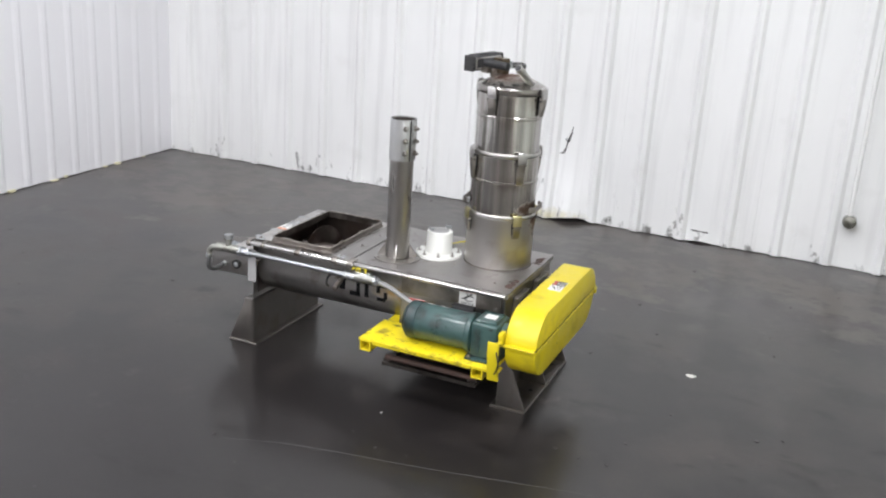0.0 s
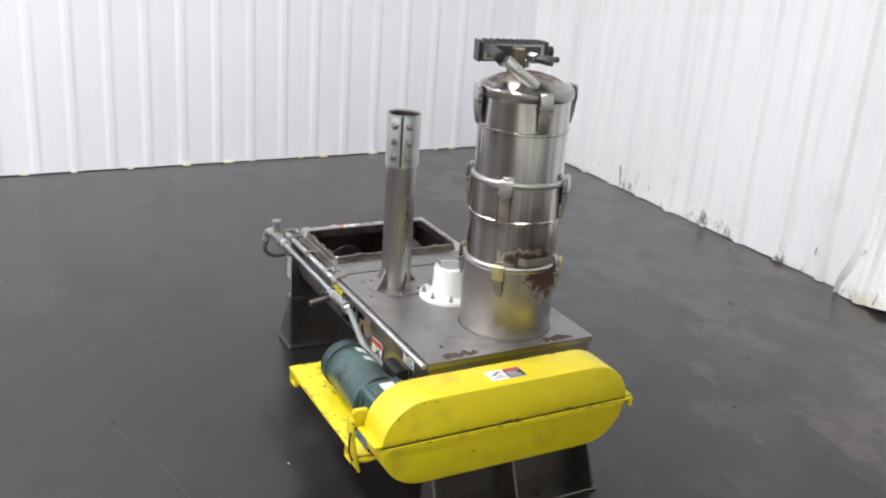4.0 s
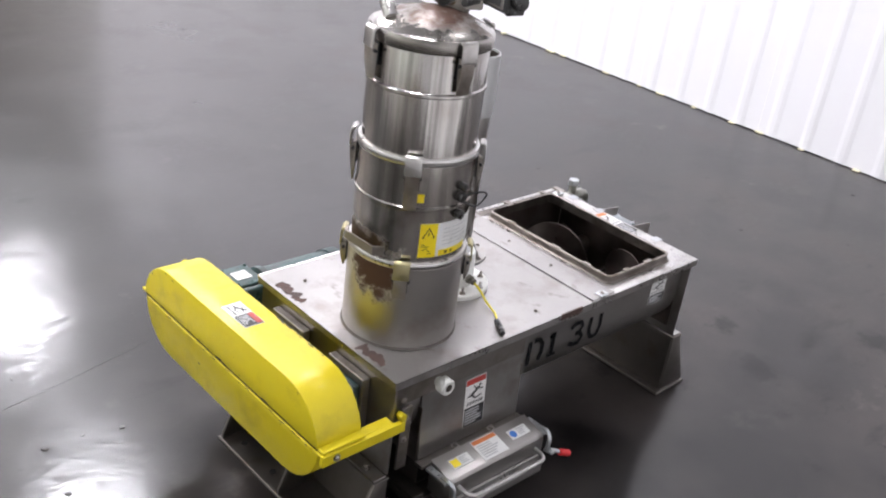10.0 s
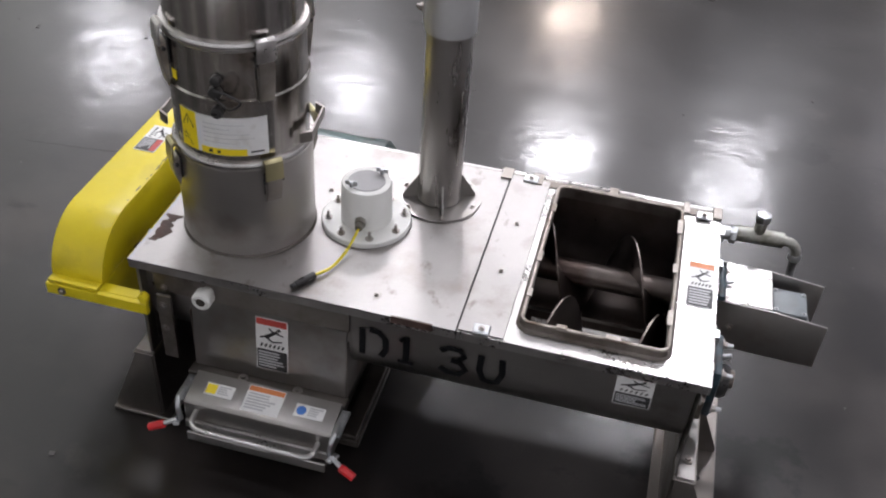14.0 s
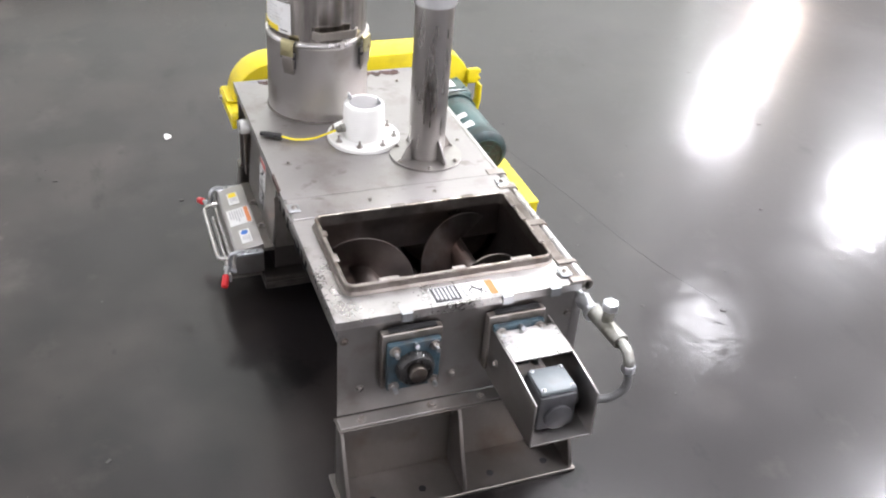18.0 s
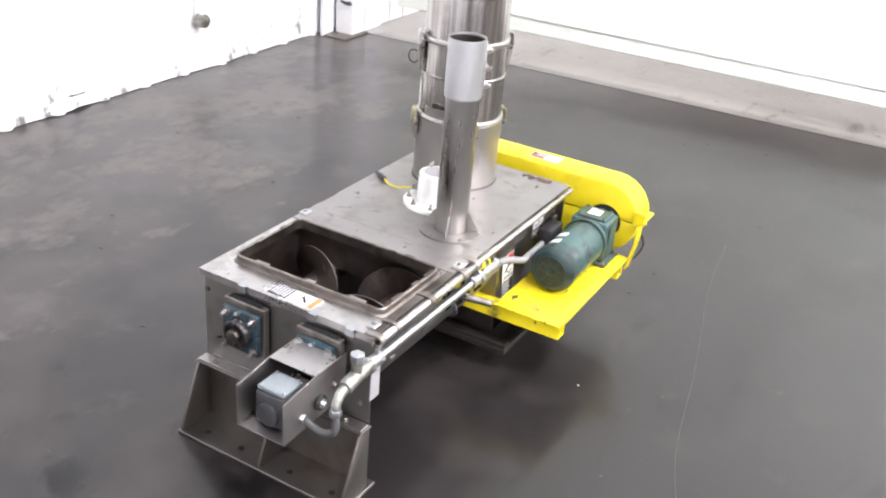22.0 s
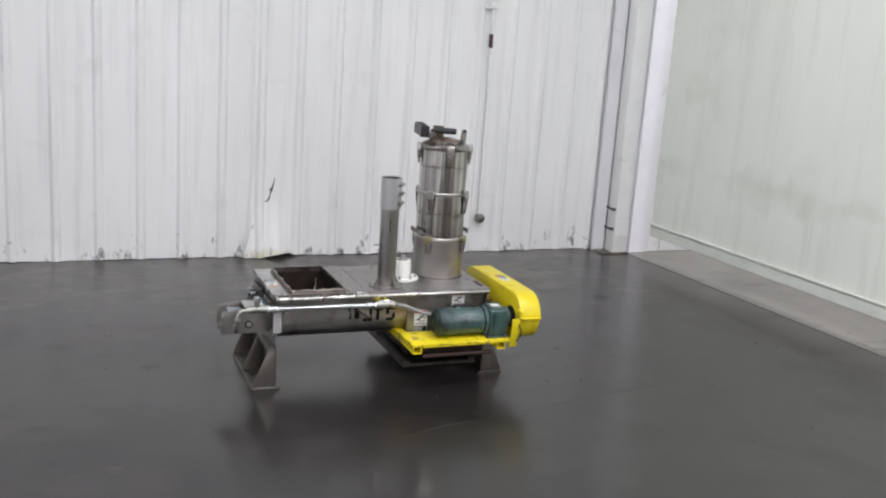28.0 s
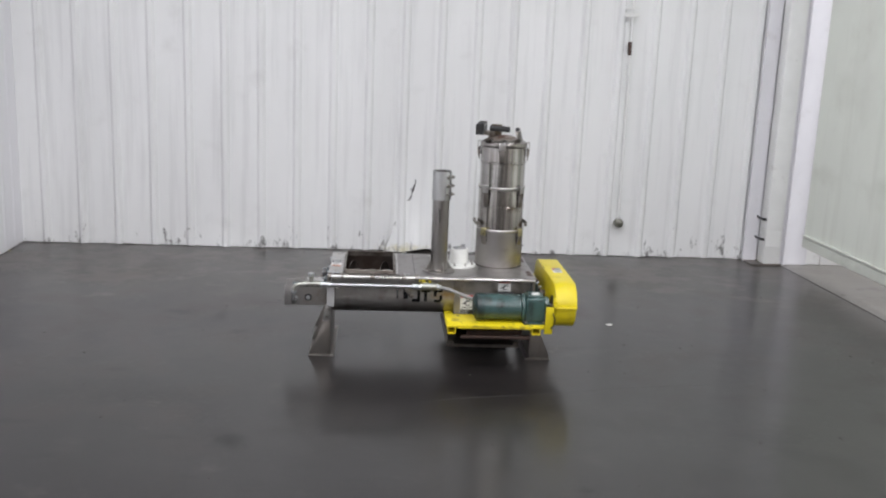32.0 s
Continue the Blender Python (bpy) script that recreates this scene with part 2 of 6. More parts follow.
GREEN = mat("green_enamel", (0.034, 0.074, 0.070), 0.38, 0.0, 0.2, 10, (1, 1, 1), 0.06, 80, 0.12,
            dirt=((0.012, 0.014, 0.013), 0.8, 14, 0.50, 0.66), coat=0.2, chips=((0.008, 0.008, 0.008), 0.9, 30, (0.5, 1, 1), 0.64, 0.70))
GREEN_GRIMY = mat("oily_green_enamel", (0.022, 0.052, 0.052), 0.42, 0.0, 0.3, 12, bump=0.06, dirt=((0.006, 0.007, 0.007), 0.9, 10, 0.42, 0.6))
GREEN_DARK = mat("grimy_green_grille", (0.014, 0.030, 0.028), 0.5, 0.0, 0.3, 18, bump=0.1)
BLUE = mat("blue_bearing_paint", (0.022, 0.046, 0.060), 0.42, 0.0, 0.3, 20, (1, 1, 1), 0.12, 90, 0.15,
           dirt=((0.02, 0.02, 0.022), 0.8, 18, 0.5, 0.62))
BLACK = mat("black_rubber", (0.014, 0.014, 0.015), 0.5, 0.0, 0.3, 20, bump=0.06)
BLACK_SHINY = mat("black_plastic", (0.018, 0.017, 0.017), 0.32, 0.0, 0.3, 20, bump=0.03)
DARK_CAST = mat("dark_casting", (0.075, 0.075, 0.08), 0.45, 0.6, 0.25, 22, bump=0.1)
GREY_LID = mat("grey_enamel", (0.16, 0.18, 0.19), 0.38, 0.0, 0.12, 18, bump=0.05,
               dirt=((0.16, 0.16, 0.16), 0.6, 20, 0.55, 0.7))
WHITE_PLASTIC = mat("white_plastic", (0.72, 0.72, 0.69), 0.38, 0.0, 0.04, 10, bump=0.02,
                    dirt=((0.50, 0.48, 0.44), 0.5, 12, 0.6, 0.75))
GREY_PLATE = mat("grey_sticker", (0.30, 0.295, 0.295), 0.45, 0.0, 0.08, 16, bump=0.02)
RED = mat("red_grip", (0.55, 0.02, 0.025), 0.35, 0.0, 0.12, 30, bump=0.02)
CABLE_YELLOW = mat("yellow_cable", (0.70, 0.58, 0.02), 0.45, 0.0, 0.08, 30, bump=0.02)
FLEX_GREY = mat("grey_conduit_sleeve", (0.24, 0.24, 0.24), 0.5, 0.0, 0.1, 20, bump=0.06)
FLEX_BLACK = mat("dark_conduit_sleeve", (0.06, 0.06, 0.06), 0.45, 0.0, 0.2, 20, bump=0.06)
LABEL_WHITE = mat("label_white", (0.68, 0.68, 0.67), 0.38, 0.0, 0.06, 25, bump=0.0, dirt=((0.45, 0.42, 0.38), 0.5, 30, 0.6, 0.75))
LABEL_BLACK = mat("label_black", (0.016, 0.016, 0.017), 0.4, 0.0, 0.2, 25, bump=0.0)
LABEL_RED = mat("label_red", (0.42, 0.05, 0.04), 0.4, 0.0, 0.1, 25, bump=0.0)
LABEL_ORANGE = mat("label_orange", (0.55, 0.17, 0.05), 0.4, 0.0, 0.1, 25, bump=0.0)
LABEL_YELLOW = mat("label_yellow", (0.80, 0.62, 0.01), 0.4, 0.0, 0.05, 25, bump=0.0)
LABEL_BLUE = mat("label_blue", (0.04, 0.16, 0.5), 0.4, 0.0, 0.1, 25, bump=0.0)
LABEL_GREY = mat("label_grey_print", (0.42, 0.42, 0.43), 0.4, 0.0, 0.1, 25, bump=0.0)
STENCIL = mat("stencil_paint", (0.008, 0.008, 0.009), 0.8, 0.0, 0.2, 40, bump=0.05)
STENCIL.node_tree.nodes["Principled BSDF"].inputs["Specular IOR Level"].default_value = 0.1
RUST = mat("rusty_bare_patch", (0.060, 0.033, 0.026), 0.75, 0.0, 0.35, 30, bump=0.2, fine=120)
# grime brown, darkened for the shade inside trough and pipe sleeve
INSIDE = mat("dark_grimy_inside", (0.115, 0.097, 0.088), 0.40, 0.9, 0.3, 10, bump=0.04,
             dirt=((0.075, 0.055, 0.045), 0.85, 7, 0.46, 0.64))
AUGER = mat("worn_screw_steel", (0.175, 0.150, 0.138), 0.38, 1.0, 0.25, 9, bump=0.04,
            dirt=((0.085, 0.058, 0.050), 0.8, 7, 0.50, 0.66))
CARD = mat("scuff_black", (0.05, 0.045, 0.045), 0.7, 0.0, 0.3, 30, bump=0.0)
PAPER = mat("scrap_paper", (0.62, 0.61, 0.58), 0.7, 0.0, 0.1, 30, bump=0.1)
WALL_WHITE = mat("white_sheet_metal", (0.80, 0.80, 0.80), 0.42, 0.0, 0.05, 1.2, (1, 1, 0.35), 0.015, 30, 0.10,
                 dirt=((0.46, 0.45, 0.43), 0.22, 3.2, 0.60, 0.78), spot=((0.62, 0.585, 0.45), (-0.08, 2.45, 0.03), (0.22, 0.6, 0.05), 0.1, 1.1),
                 chips=((0.52, 0.52, 0.52), 0.45, 3.0, (4.5, 1, 0.22), 0.50, 0.80))


def scuffed_sheet(m):
    """Adds ragged black rubber and kick marks, which lie thickest along the foot of the sheet."""
    nt = m.node_tree
    b, link = nt.nodes["Principled BSDF"], nt.links.new
    old = b.inputs["Base Color"].links[0].from_socket
    tc = nt.nodes.new("ShaderNodeTexCoord")
    mp = nt.nodes.new("ShaderNodeMapping")
    mp.inputs["Scale"].default_value = (1.0, 1.0, 0.55)
    link(tc.outputs["Object"], mp.inputs["Vector"])
    n = nt.nodes.new("ShaderNodeTexNoise")
    n.inputs["Scale"].default_value, n.inputs["Detail"].default_value, n.inputs["Roughness"].default_value = 11.0, 8.0, 0.68
    link(mp.outputs["Vector"], n.inputs["Vector"])
    xyz = nt.nodes.new("ShaderNodeSeparateXYZ")
    link(tc.outputs["Object"], xyz.inputs[0])
    reach = nt.nodes.new("ShaderNodeMapRange")
    for k, v in (("From Min", 0.0), ("From Max", 0.34), ("To Min", 0.16), ("To Max", 0.0)):
        reach.inputs[k].default_value = v
    link(xyz.outputs["Z"], reach.inputs["Value"])
    s = nt.nodes.new("ShaderNodeMath")
    s.operation = "ADD"
    link(n.outputs["Fac"], s.inputs[0])
    link(reach.outputs["Result"], s.inputs[1])
    mask = nt.nodes.new("ShaderNodeMapRange")
    for k, v in (("From Min", 0.70), ("From Max", 0.79), ("To Min", 0.0), ("To Max", 0.85)):
        mask.inputs[k].default_value = v
    link(s.outputs[0], mask.inputs["Value"])
    mx = nt.nodes.new("ShaderNodeMix")
    mx.data_type = "RGBA"
    link(mask.outputs["Result"], mx.inputs["Factor"])
    a, c = [i for i in mx.inputs if i.type == "RGBA"]
    link(old, a)
    c.default_value = (0.10, 0.095, 0.09, 1)
    link([o for o in mx.outputs if o.type == "RGBA"][0], b.inputs["Base Color"])
    return m


scuffed_sheet(WALL_WHITE)
WALL_LEFT = mat("white_liner_sheet", (0.84, 0.832, 0.862), 0.40, 0.0, 0.03, 1.2, (1, 1, 0.35), 0.01, 30, 0.08)
WALL_PANEL = mat("cool_room_panel", (0.750, 0.775, 0.705), 0.38, 0.0, 0.05, 1.1, (1, 1, 0.4), 0.012, 24, 0.10,
                 dirt=((0.46, 0.46, 0.39), 0.30, 1.6, 0.56, 0.80), chips=((0.47, 0.48, 0.41), 0.30, 1.5, (1, 3.0, 0.25), 0.55, 0.80))


def rubbed_band(m, height, spread, colour, amount):
    """A ragged smear at one height, where loads have rubbed along the wall, with faint runs below it."""
    nt = m.node_tree
    b, link = nt.nodes["Principled BSDF"], nt.links.new
    old = b.inputs["Base Color"].links[0].from_socket
    tc = nt.nodes.new("ShaderNodeTexCoord")
    xyz = nt.nodes.new("ShaderNodeSeparateXYZ")
    link(tc.outputs["Object"], xyz.inputs[0])

    def ramp(src, lo, hi, a, c):
        n = nt.nodes.new("ShaderNodeMapRange")
        for k, v in (("From Min", lo), ("From Max", hi), ("To Min", a), ("To Max", c)):
            n.inputs[k].default_value = v
        link(src, n.inputs["Value"])
        return n.outputs["Result"]

    def maths(kind, a, c):
        n = nt.nodes.new("ShaderNodeMath")
        n.operation = kind
        for src, slot in ((a, n.inputs[0]), (c, n.inputs[1])):
            if isinstance(src, float):
                slot.default_value = src
            else:
                link(src, slot)
        return n.outputs[0]

    far = maths("ABSOLUTE", maths("SUBTRACT", xyz.outputs["Z"], height), 0.0)
    band = ramp(far, 0.0, spread, 0.16, -0.14)
    below = ramp(xyz.outputs["Z"], height - 0.5, height + 0.4, 0.04, -0.06)
    grain = nt.nodes.new("ShaderNodeTexNoise")
    grain.inputs["Scale"].default_value, grain.inputs["Detail"].default_value = 3.2, 5.0
    link(tc.outputs["Object"], grain.inputs["Vector"])
    mp = nt.nodes.new("ShaderNodeMapping")
    mp.inputs["Scale"].default_value = (1.0, 5.0, 0.35)
    link(tc.outputs["Object"], mp.inputs["Vector"])
    runs = nt.nodes.new("ShaderNodeTexNoise")
    runs.inputs["Scale"].default_value, runs.inputs["Detail"].default_value = 2.4, 4.0
    link(mp.outputs["Vector"], runs.inputs["Vector"])
    smear = ramp(maths("ADD", grain.outputs["Fac"], band), 0.50, 0.80, 0.0, amount)
    drip = ramp(maths("ADD", runs.outputs["Fac"], below), 0.54, 0.74, 0.0, amount * 0.7)
    mx = nt.nodes.new("ShaderNodeMix")
    mx.data_type = "RGBA"
    link(maths("MAXIMUM", smear, drip), mx.inputs["Factor"])
    a, c = [i for i in mx.inputs if i.type == "RGBA"]
    link(old, a)
    c.default_value = (*colour, 1)
    link([o for o in mx.outputs if o.type == "RGBA"][0], b.inputs["Base Color"])


rubbed_band(WALL_PANEL, 0.85, 0.20, (0.46, 0.455, 0.39), 0.30)
# white steel toned lilac-grey for the shade in the corner
JAMB_SHADE = mat("shaded_lilac_steel", (0.72, 0.71, 0.74), 0.42, 0.0, 0.05, 4, (1, 1, 0.4), 0.02, 40, 0.08, dirt=((0.42, 0.40, 0.39), 0.4, 6, 0.58, 0.76))
TRIM_WHITE = mat("white_painted_steel", (0.80, 0.80, 0.79), 0.40, 0.0, 0.05, 5, bump=0.03,
                 dirt=((0.40, 0.38, 0.35), 0.6, 7, 0.63, 0.78))
RAIL_GREEN = mat("green_grey_painted_rail", (0.66, 0.68, 0.62), 0.36, 0.0, 0.06, 3, (1, 1, 1), 0.02, 40, 0.08,
                 dirt=((0.40, 0.40, 0.34), 0.5, 5, 0.58, 0.76), chips=((0.45, 0.45, 0.40), 0.4, 9, (1, 0.4, 2.0), 0.58, 0.72))
# ceilings are out of view; grey and white steer the floor's reflections
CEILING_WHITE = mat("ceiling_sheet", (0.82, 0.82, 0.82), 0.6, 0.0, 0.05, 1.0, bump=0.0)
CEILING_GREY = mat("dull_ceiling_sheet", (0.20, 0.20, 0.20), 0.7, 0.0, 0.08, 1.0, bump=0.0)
# tone of the unseen hall walls, set by what floor and metal mirror
HALL_WALL = mat("hall_wall_sheet", (0.56, 0.56, 0.55), 0.5, 0.0, 0.05, 1.0, bump=0.0)


def concrete(name, dark, light, rough, dusty=None, polish=0.6):
    """Sealed concrete slab: broad clouds, worn pale scabs, dark specks and scuffs, uneven polish."""
    m = bpy.data.materials.new(name)
    m.use_nodes = True
    nt = m.node_tree
    b, link = nt.nodes["Principled BSDF"], nt.links.new
    tc = nt.nodes.new("ShaderNodeTexCoord")

    def noise_tex(scale, detail, rgh, stretch=(1, 1, 1)):
        mp = nt.nodes.new("ShaderNodeMapping")
        mp.inputs["Scale"].default_value = stretch
        link(tc.outputs["Object"], mp.inputs["Vector"])
        n = nt.nodes.new("ShaderNodeTexNoise")
        n.inputs["Scale"].default_value, n.inputs["Detail"].default_value, n.inputs["Roughness"].default_value = scale, detail, rgh
        link(mp.outputs["Vector"], n.inputs["Vector"])
        return n.outputs["Fac"]

    def ramp(src, lo, hi, a=0.0, c=1.0):
        n = nt.nodes.new("ShaderNodeMapRange")
        for k, v in (("From Min", lo), ("From Max", hi), ("To Min", a), ("To Max", c)):
            n.inputs[k].default_value = v
        link(src, n.inputs["Value"])
        return n.outputs["Result"]

    def mix(a, c, fac):
        n = nt.nodes.new("ShaderNodeMix")
        n.data_type = "RGBA"
        for src, slot in ((a, "A"), (c, "B")):
            s = [i for i in n.inputs if i.name == slot and i.type == "RGBA"][0]
            if isinstance(src, tuple):
                s.default_value = (*src, 1)
            else:
                link(src, s)
        link(fac, n.inputs["Factor"])
        return [o for o in n.outputs if o.type == "RGBA"][0]

    def add(a, c):
        n = nt.nodes.new("ShaderNodeMath")
        n.operation = "ADD"
        link(a, n.inputs[0])
        link(c, n.inputs[1])
        return n.outputs[0]

    drips = []
    clouds = noise_tex(0.55, 5, 0.55)
    scabs = noise_tex(2.1, 3, 0.5)
    patch = noise_tex(0.9, 7, 0.6, (1.3, 0.8, 1))
    specks = noise_tex(15, 5, 0.65)
    grain = noise_tex(160, 3, 0.6)
    scuff = noise_tex(2.6, 7, 0.62, (0.6, 1.7, 1))
    marks = noise_tex(9, 6, 0.62, (0.7, 1.2, 1))
    blots = noise_tex(0.8, 6, 0.6, (1.1, 1, 1))
    xyz = nt.nodes.new("ShaderNodeSeparateXYZ")
    link(tc.outputs["Object"], xyz.inputs[0])
    col = mix(dark, light, ramp(clouds, 0.36, 0.66))
    if dusty:
        where = add(add(ramp(xyz.outputs["Y"], 0.4, 1.7, 0.0, 0.17), ramp(xyz.outputs["Y"], -0.2, -1.3, 0.0, -0.14)), ramp(xyz.outputs["X"], -0.7, -2.0, 0.0, 0.08))
        col = mix(col, dusty, ramp(add(scabs, where), 0.46, 0.86, 0.0, 0.85))
    if dusty:
        flake = add(noise_tex(3.2, 7, 0.62), ramp(xyz.outputs["Y"], 0.5, 1.7, -0.12, 0.05))
        col = mix(col, (0.110, 0.098, 0.088), ramp(flake, 0.50, 0.68, 0.0, 0.32))
        # flaked, matt scabs of old sealer, thickest along the back wall
        near = add(ramp(xyz.outputs["Y"], 0.55, 1.7, -0.13, 0.055), ramp(xyz.outputs["X"], -0.9, -2.4, 0.0, 0.035))
        old = add(noise_tex(1.9, 9, 0.66, (1.0, 1.25, 1)), near)
        scabby = ramp(old, 0.535, 0.575)
        col = mix(col, (0.118, 0.103, 0.091), ramp(old, 0.53, 0.62, 0.0, 0.62))
        col = mix(col, (0.034, 0.029, 0.027), ramp(add(noise_tex(6.5, 8, 0.68), near), 0.60, 0.66, 0.0, 0.7))
    col = mix(col, tuple(v * 0.30 for v in dark), ramp(scuff, 0.60, 0.70, 0.0, 0.75))
    col = mix(col, tuple(v * 0.35 for v in dark), ramp(blots, 0.52, 0.70, 0.0, 0.24))
    col = mix(col, tuple(v * 0.3 for v in dark), ramp(add(marks, ramp(blots, 0.35, 0.65, -0.05, 0.03)), 0.62, 0.69, 0.0, 0.6))
    col = mix(col, tuple(v * 0.3 for v in dark), ramp(specks, 0.69, 0.78, 0.0, 0.5))
    if dusty:
        # even finish along the open side, lightened for the hall's reflected haze
        col = mix(col, (0.0235, 0.0226, 0.0212), ramp(add(ramp(xyz.outputs["Y"], -0.3, -1.5), add(ramp(xyz.outputs["X"], 1.2, -0.6, 0.0, -0.8), ramp(clouds, 0.3, 0.7, -0.2, 0.2))), 0.0, 1.0, 0.0, 0.85))
        # dusty band beside the pale slab, partition's reflection painted into its paler colour
        off_seam = add(ramp(add(xyz.outputs["X"], ramp(xyz.outputs["Y"], 0.0, 1.0, 0.0, 0.054)), 2.55, 3.25), ramp(noise_tex(1.6, 6, 0.6), 0.3, 0.7, -0.35, 0.25))
        seam_band = ramp(off_seam, 0.1, 1.0)
        col = mix(col, (0.066, 0.059, 0.053), ramp(seam_band, 0.0, 1.0, 0.0, 0.8))
    if dusty:
        # drips and rubber scuffs round the machine's feet
        ragged = ramp(noise_tex(11, 6, 0.66), 0.25, 0.75, -0.9, 0.9)
        for px, py, rx, ry in ((-1.00, 0.38, 0.07, 0.10), (-0.58, 0.06, 0.10, 0.08), (-0.80, -0.02, 0.12, 0.10), (-1.15, 0.17, 0.06, 0.07), (-0.71, -0.27, 0.06, 0.06),
                               (-0.97, -1.48, 0.10, 0.09), (-1.59, 0.55, 0.10, 0.07), (1.79, 0.37, 0.07, 0.05), (-0.16, 0.29, 0.10, 0.09), (0.58, -1.95, 0.05, 0.04)):
            off = nt.nodes.new("ShaderNodeVectorMath")
            off.operation = "SUBTRACT"
            off.inputs[1].default_value = (px, py, 0.0)
            link(tc.outputs["Object"], off.inputs[0])
            div = nt.nodes.new("ShaderNodeVectorMath")
            div.operation = "DIVIDE"
            div.inputs[1].default_value = (rx, ry, 1.0)
            link(off.outputs[0], div.inputs[0])
            reach = nt.nodes.new("ShaderNodeVectorMath")
            reach.operation = "LENGTH"
            link(div.outputs[0], reach.inputs[0])
            blot = ramp(add(reach.outputs["Value"], ragged), 0.48, 1.0, 0.85, 0.0)
            col = mix(col, tuple(v * 0.25 for v in dark), blot)
            drips.append(blot)
    col = mix(col, tuple(v * 0.8 for v in dark), ramp(grain, 0.5, 0.75, 0.0, 0.15))
    link(col, b.inputs["Base Color"])
    link(add(ramp(clouds, 0.3, 0.7, 0.27, 0.33), ramp(scabs, 0.50, 0.76, 0.0, 0.10)), b.inputs["Roughness"])
    b.inputs["Specular IOR Level"].default_value = 0.26
    swirl = noise_tex(4, 3, 0.5, (1, 0.6, 1))
    r = add(ramp(clouds, 0.3, 0.7, rough - 0.02, rough + 0.03), ramp(scabs, 0.40, 0.75, 0.0, 0.05))
    r = add(r, ramp(swirl, 0.34, 0.70, 0.0, 0.035))
    r = add(r, ramp(noise_tex(7, 8, 0.72, (0.8, 1.15, 1)), 0.42, 0.62, -0.03, 0.07))
    link(r, b.inputs["Coat Roughness"])
    wave = nt.nodes.new("ShaderNodeBump")
    wave.inputs["Strength"].default_value, wave.inputs["Distance"].default_value = 0.018, 0.02
    link(swirl, wave.inputs["Height"])
    # crinkled, trodden sealer in patches
    trod = nt.nodes.new("ShaderNodeMath")
    trod.operation = "MULTIPLY"
    link(noise_tex(24, 5, 0.62, (0.7, 1.1, 1)), trod.inputs[0])
    link(ramp(noise_tex(1.7, 5, 0.62), 0.42, 0.60), trod.inputs[1])
    crinkle = nt.nodes.new("ShaderNodeBump")
    crinkle.inputs["Strength"].default_value, crinkle.inputs["Distance"].default_value = 0.085, 0.02
    link(trod.outputs[0], crinkle.inputs["Height"])
    link(wave.outputs["Normal"], crinkle.inputs["Normal"])
    link(crinkle.outputs["Normal"], b.inputs["Coat Normal"])
    wear = nt.nodes.new("ShaderNodeMath")
    wear.operation = "MULTIPLY"
    link(ramp(add(marks, ramp(blots, 0.35, 0.65, -0.05, 0.03)), 0.62, 0.67, 1.0, 0.3), wear.inputs[0])
    link(ramp(patch, 0.42, 0.70, polish, 0.88 * polish), wear.inputs[1])
    # flecks and crumbs where the sealer is trodden through
    flecks = add(noise_tex(34, 8, 0.74, (0.8, 1.1, 1)), ramp(noise_tex(2.2, 5, 0.62, (1, 1.2, 1)), 0.40, 0.60, -0.10, 0.055))
    gone = nt.nodes.new("ShaderNodeMath")
    gone.operation = "MULTIPLY"
    link(wear.outputs[0], gone.inputs[0])
    link(ramp(flecks, 0.58, 0.605, 1.0, 0.06), gone.inputs[1])
    shine = gone.outputs[0]
    if dusty:
        dull = nt.nodes.new("ShaderNodeMath")
        dull.operation = "MULTIPLY"
        link(shine, dull.inputs[0])
        link(ramp(scabby, 0.0, 1.0, 1.0, 0.45), dull.inputs[1])
        matt = nt.nodes.new("ShaderNodeMath")
        matt.operation = "MULTIPLY"
        link(dull.outputs[0], matt.inputs[0])
        link(ramp(seam_band, 0.0, 1.0, 1.0, 0.55), matt.inputs[1])
        shine = matt.outputs[0]
    for blot in drips:
        dull = nt.nodes.new("ShaderNodeMath")
        dull.operation = "MULTIPLY"
        link(shine, dull.inputs[0])
        link(ramp(blot, 0.0, 1.0, 1.0, 0.62), dull.inputs[1])
        shine = dull.outputs[0]
    link(shine, b.inputs["Coat Weight"])
    bn = nt.nodes.new("ShaderNodeBump")
    bn.inputs["Strength"].default_value, bn.inputs["Distance"].default_value = 0.025, 0.01
    link(grain, bn.inputs["Height"])
    link(bn.outputs["Normal"], b.inputs["Normal"])
    return m


FLOOR = concrete("sealed_concrete", (0.0108, 0.0093, 0.0094), (0.0172, 0.0150, 0.0150), 0.080, (0.060, 0.0505, 0.0460), polish=0.43)
FLOOR_PALE = concrete("pale_concrete", (0.170, 0.158, 0.142), (0.240, 0.224, 0.204), 0.30, polish=0.25)


# ---- mesh helpers ----
ORIGIN = {}


def thing(name, at, label, category, group="", kind=""):
    ob = new(name)
    ob.empty_display_size = 0.1
    ob.location = at
    ORIGIN[ob] = Vector(at)
    return tagged(ob, label, category, group, kind)


def part(name, bm, material, parent=None, label="", sharp=0.6):
    """Links a bmesh, made in world coordinates, as one mesh under a thing or a part."""
    o = ORIGIN.get(parent, Vector((0, 0, 0)))
    bmesh.ops.recalc_face_normals(bm, faces=bm.faces[:])
    for f in bm.faces:
        f.smooth = True
    for e in bm.edges:
        if len(e.link_faces) == 2 and e.calc_face_angle(0.0) > sharp:
            e.smooth = False
    bmesh.ops.translate(bm, verts=bm.verts[:], vec=-o)
    me = bpy.data.meshes.new(name)
    bm.to_mesh(me)
    bm.free()
    for m in (material if isinstance(material, (list, tuple)) else [material]):
        me.materials.append(m)
    ob = new(name, me)
    ORIGIN[ob] = o
    if parent:
        ob.parent = parent
    if label:
        tagged(ob, label)
    return ob


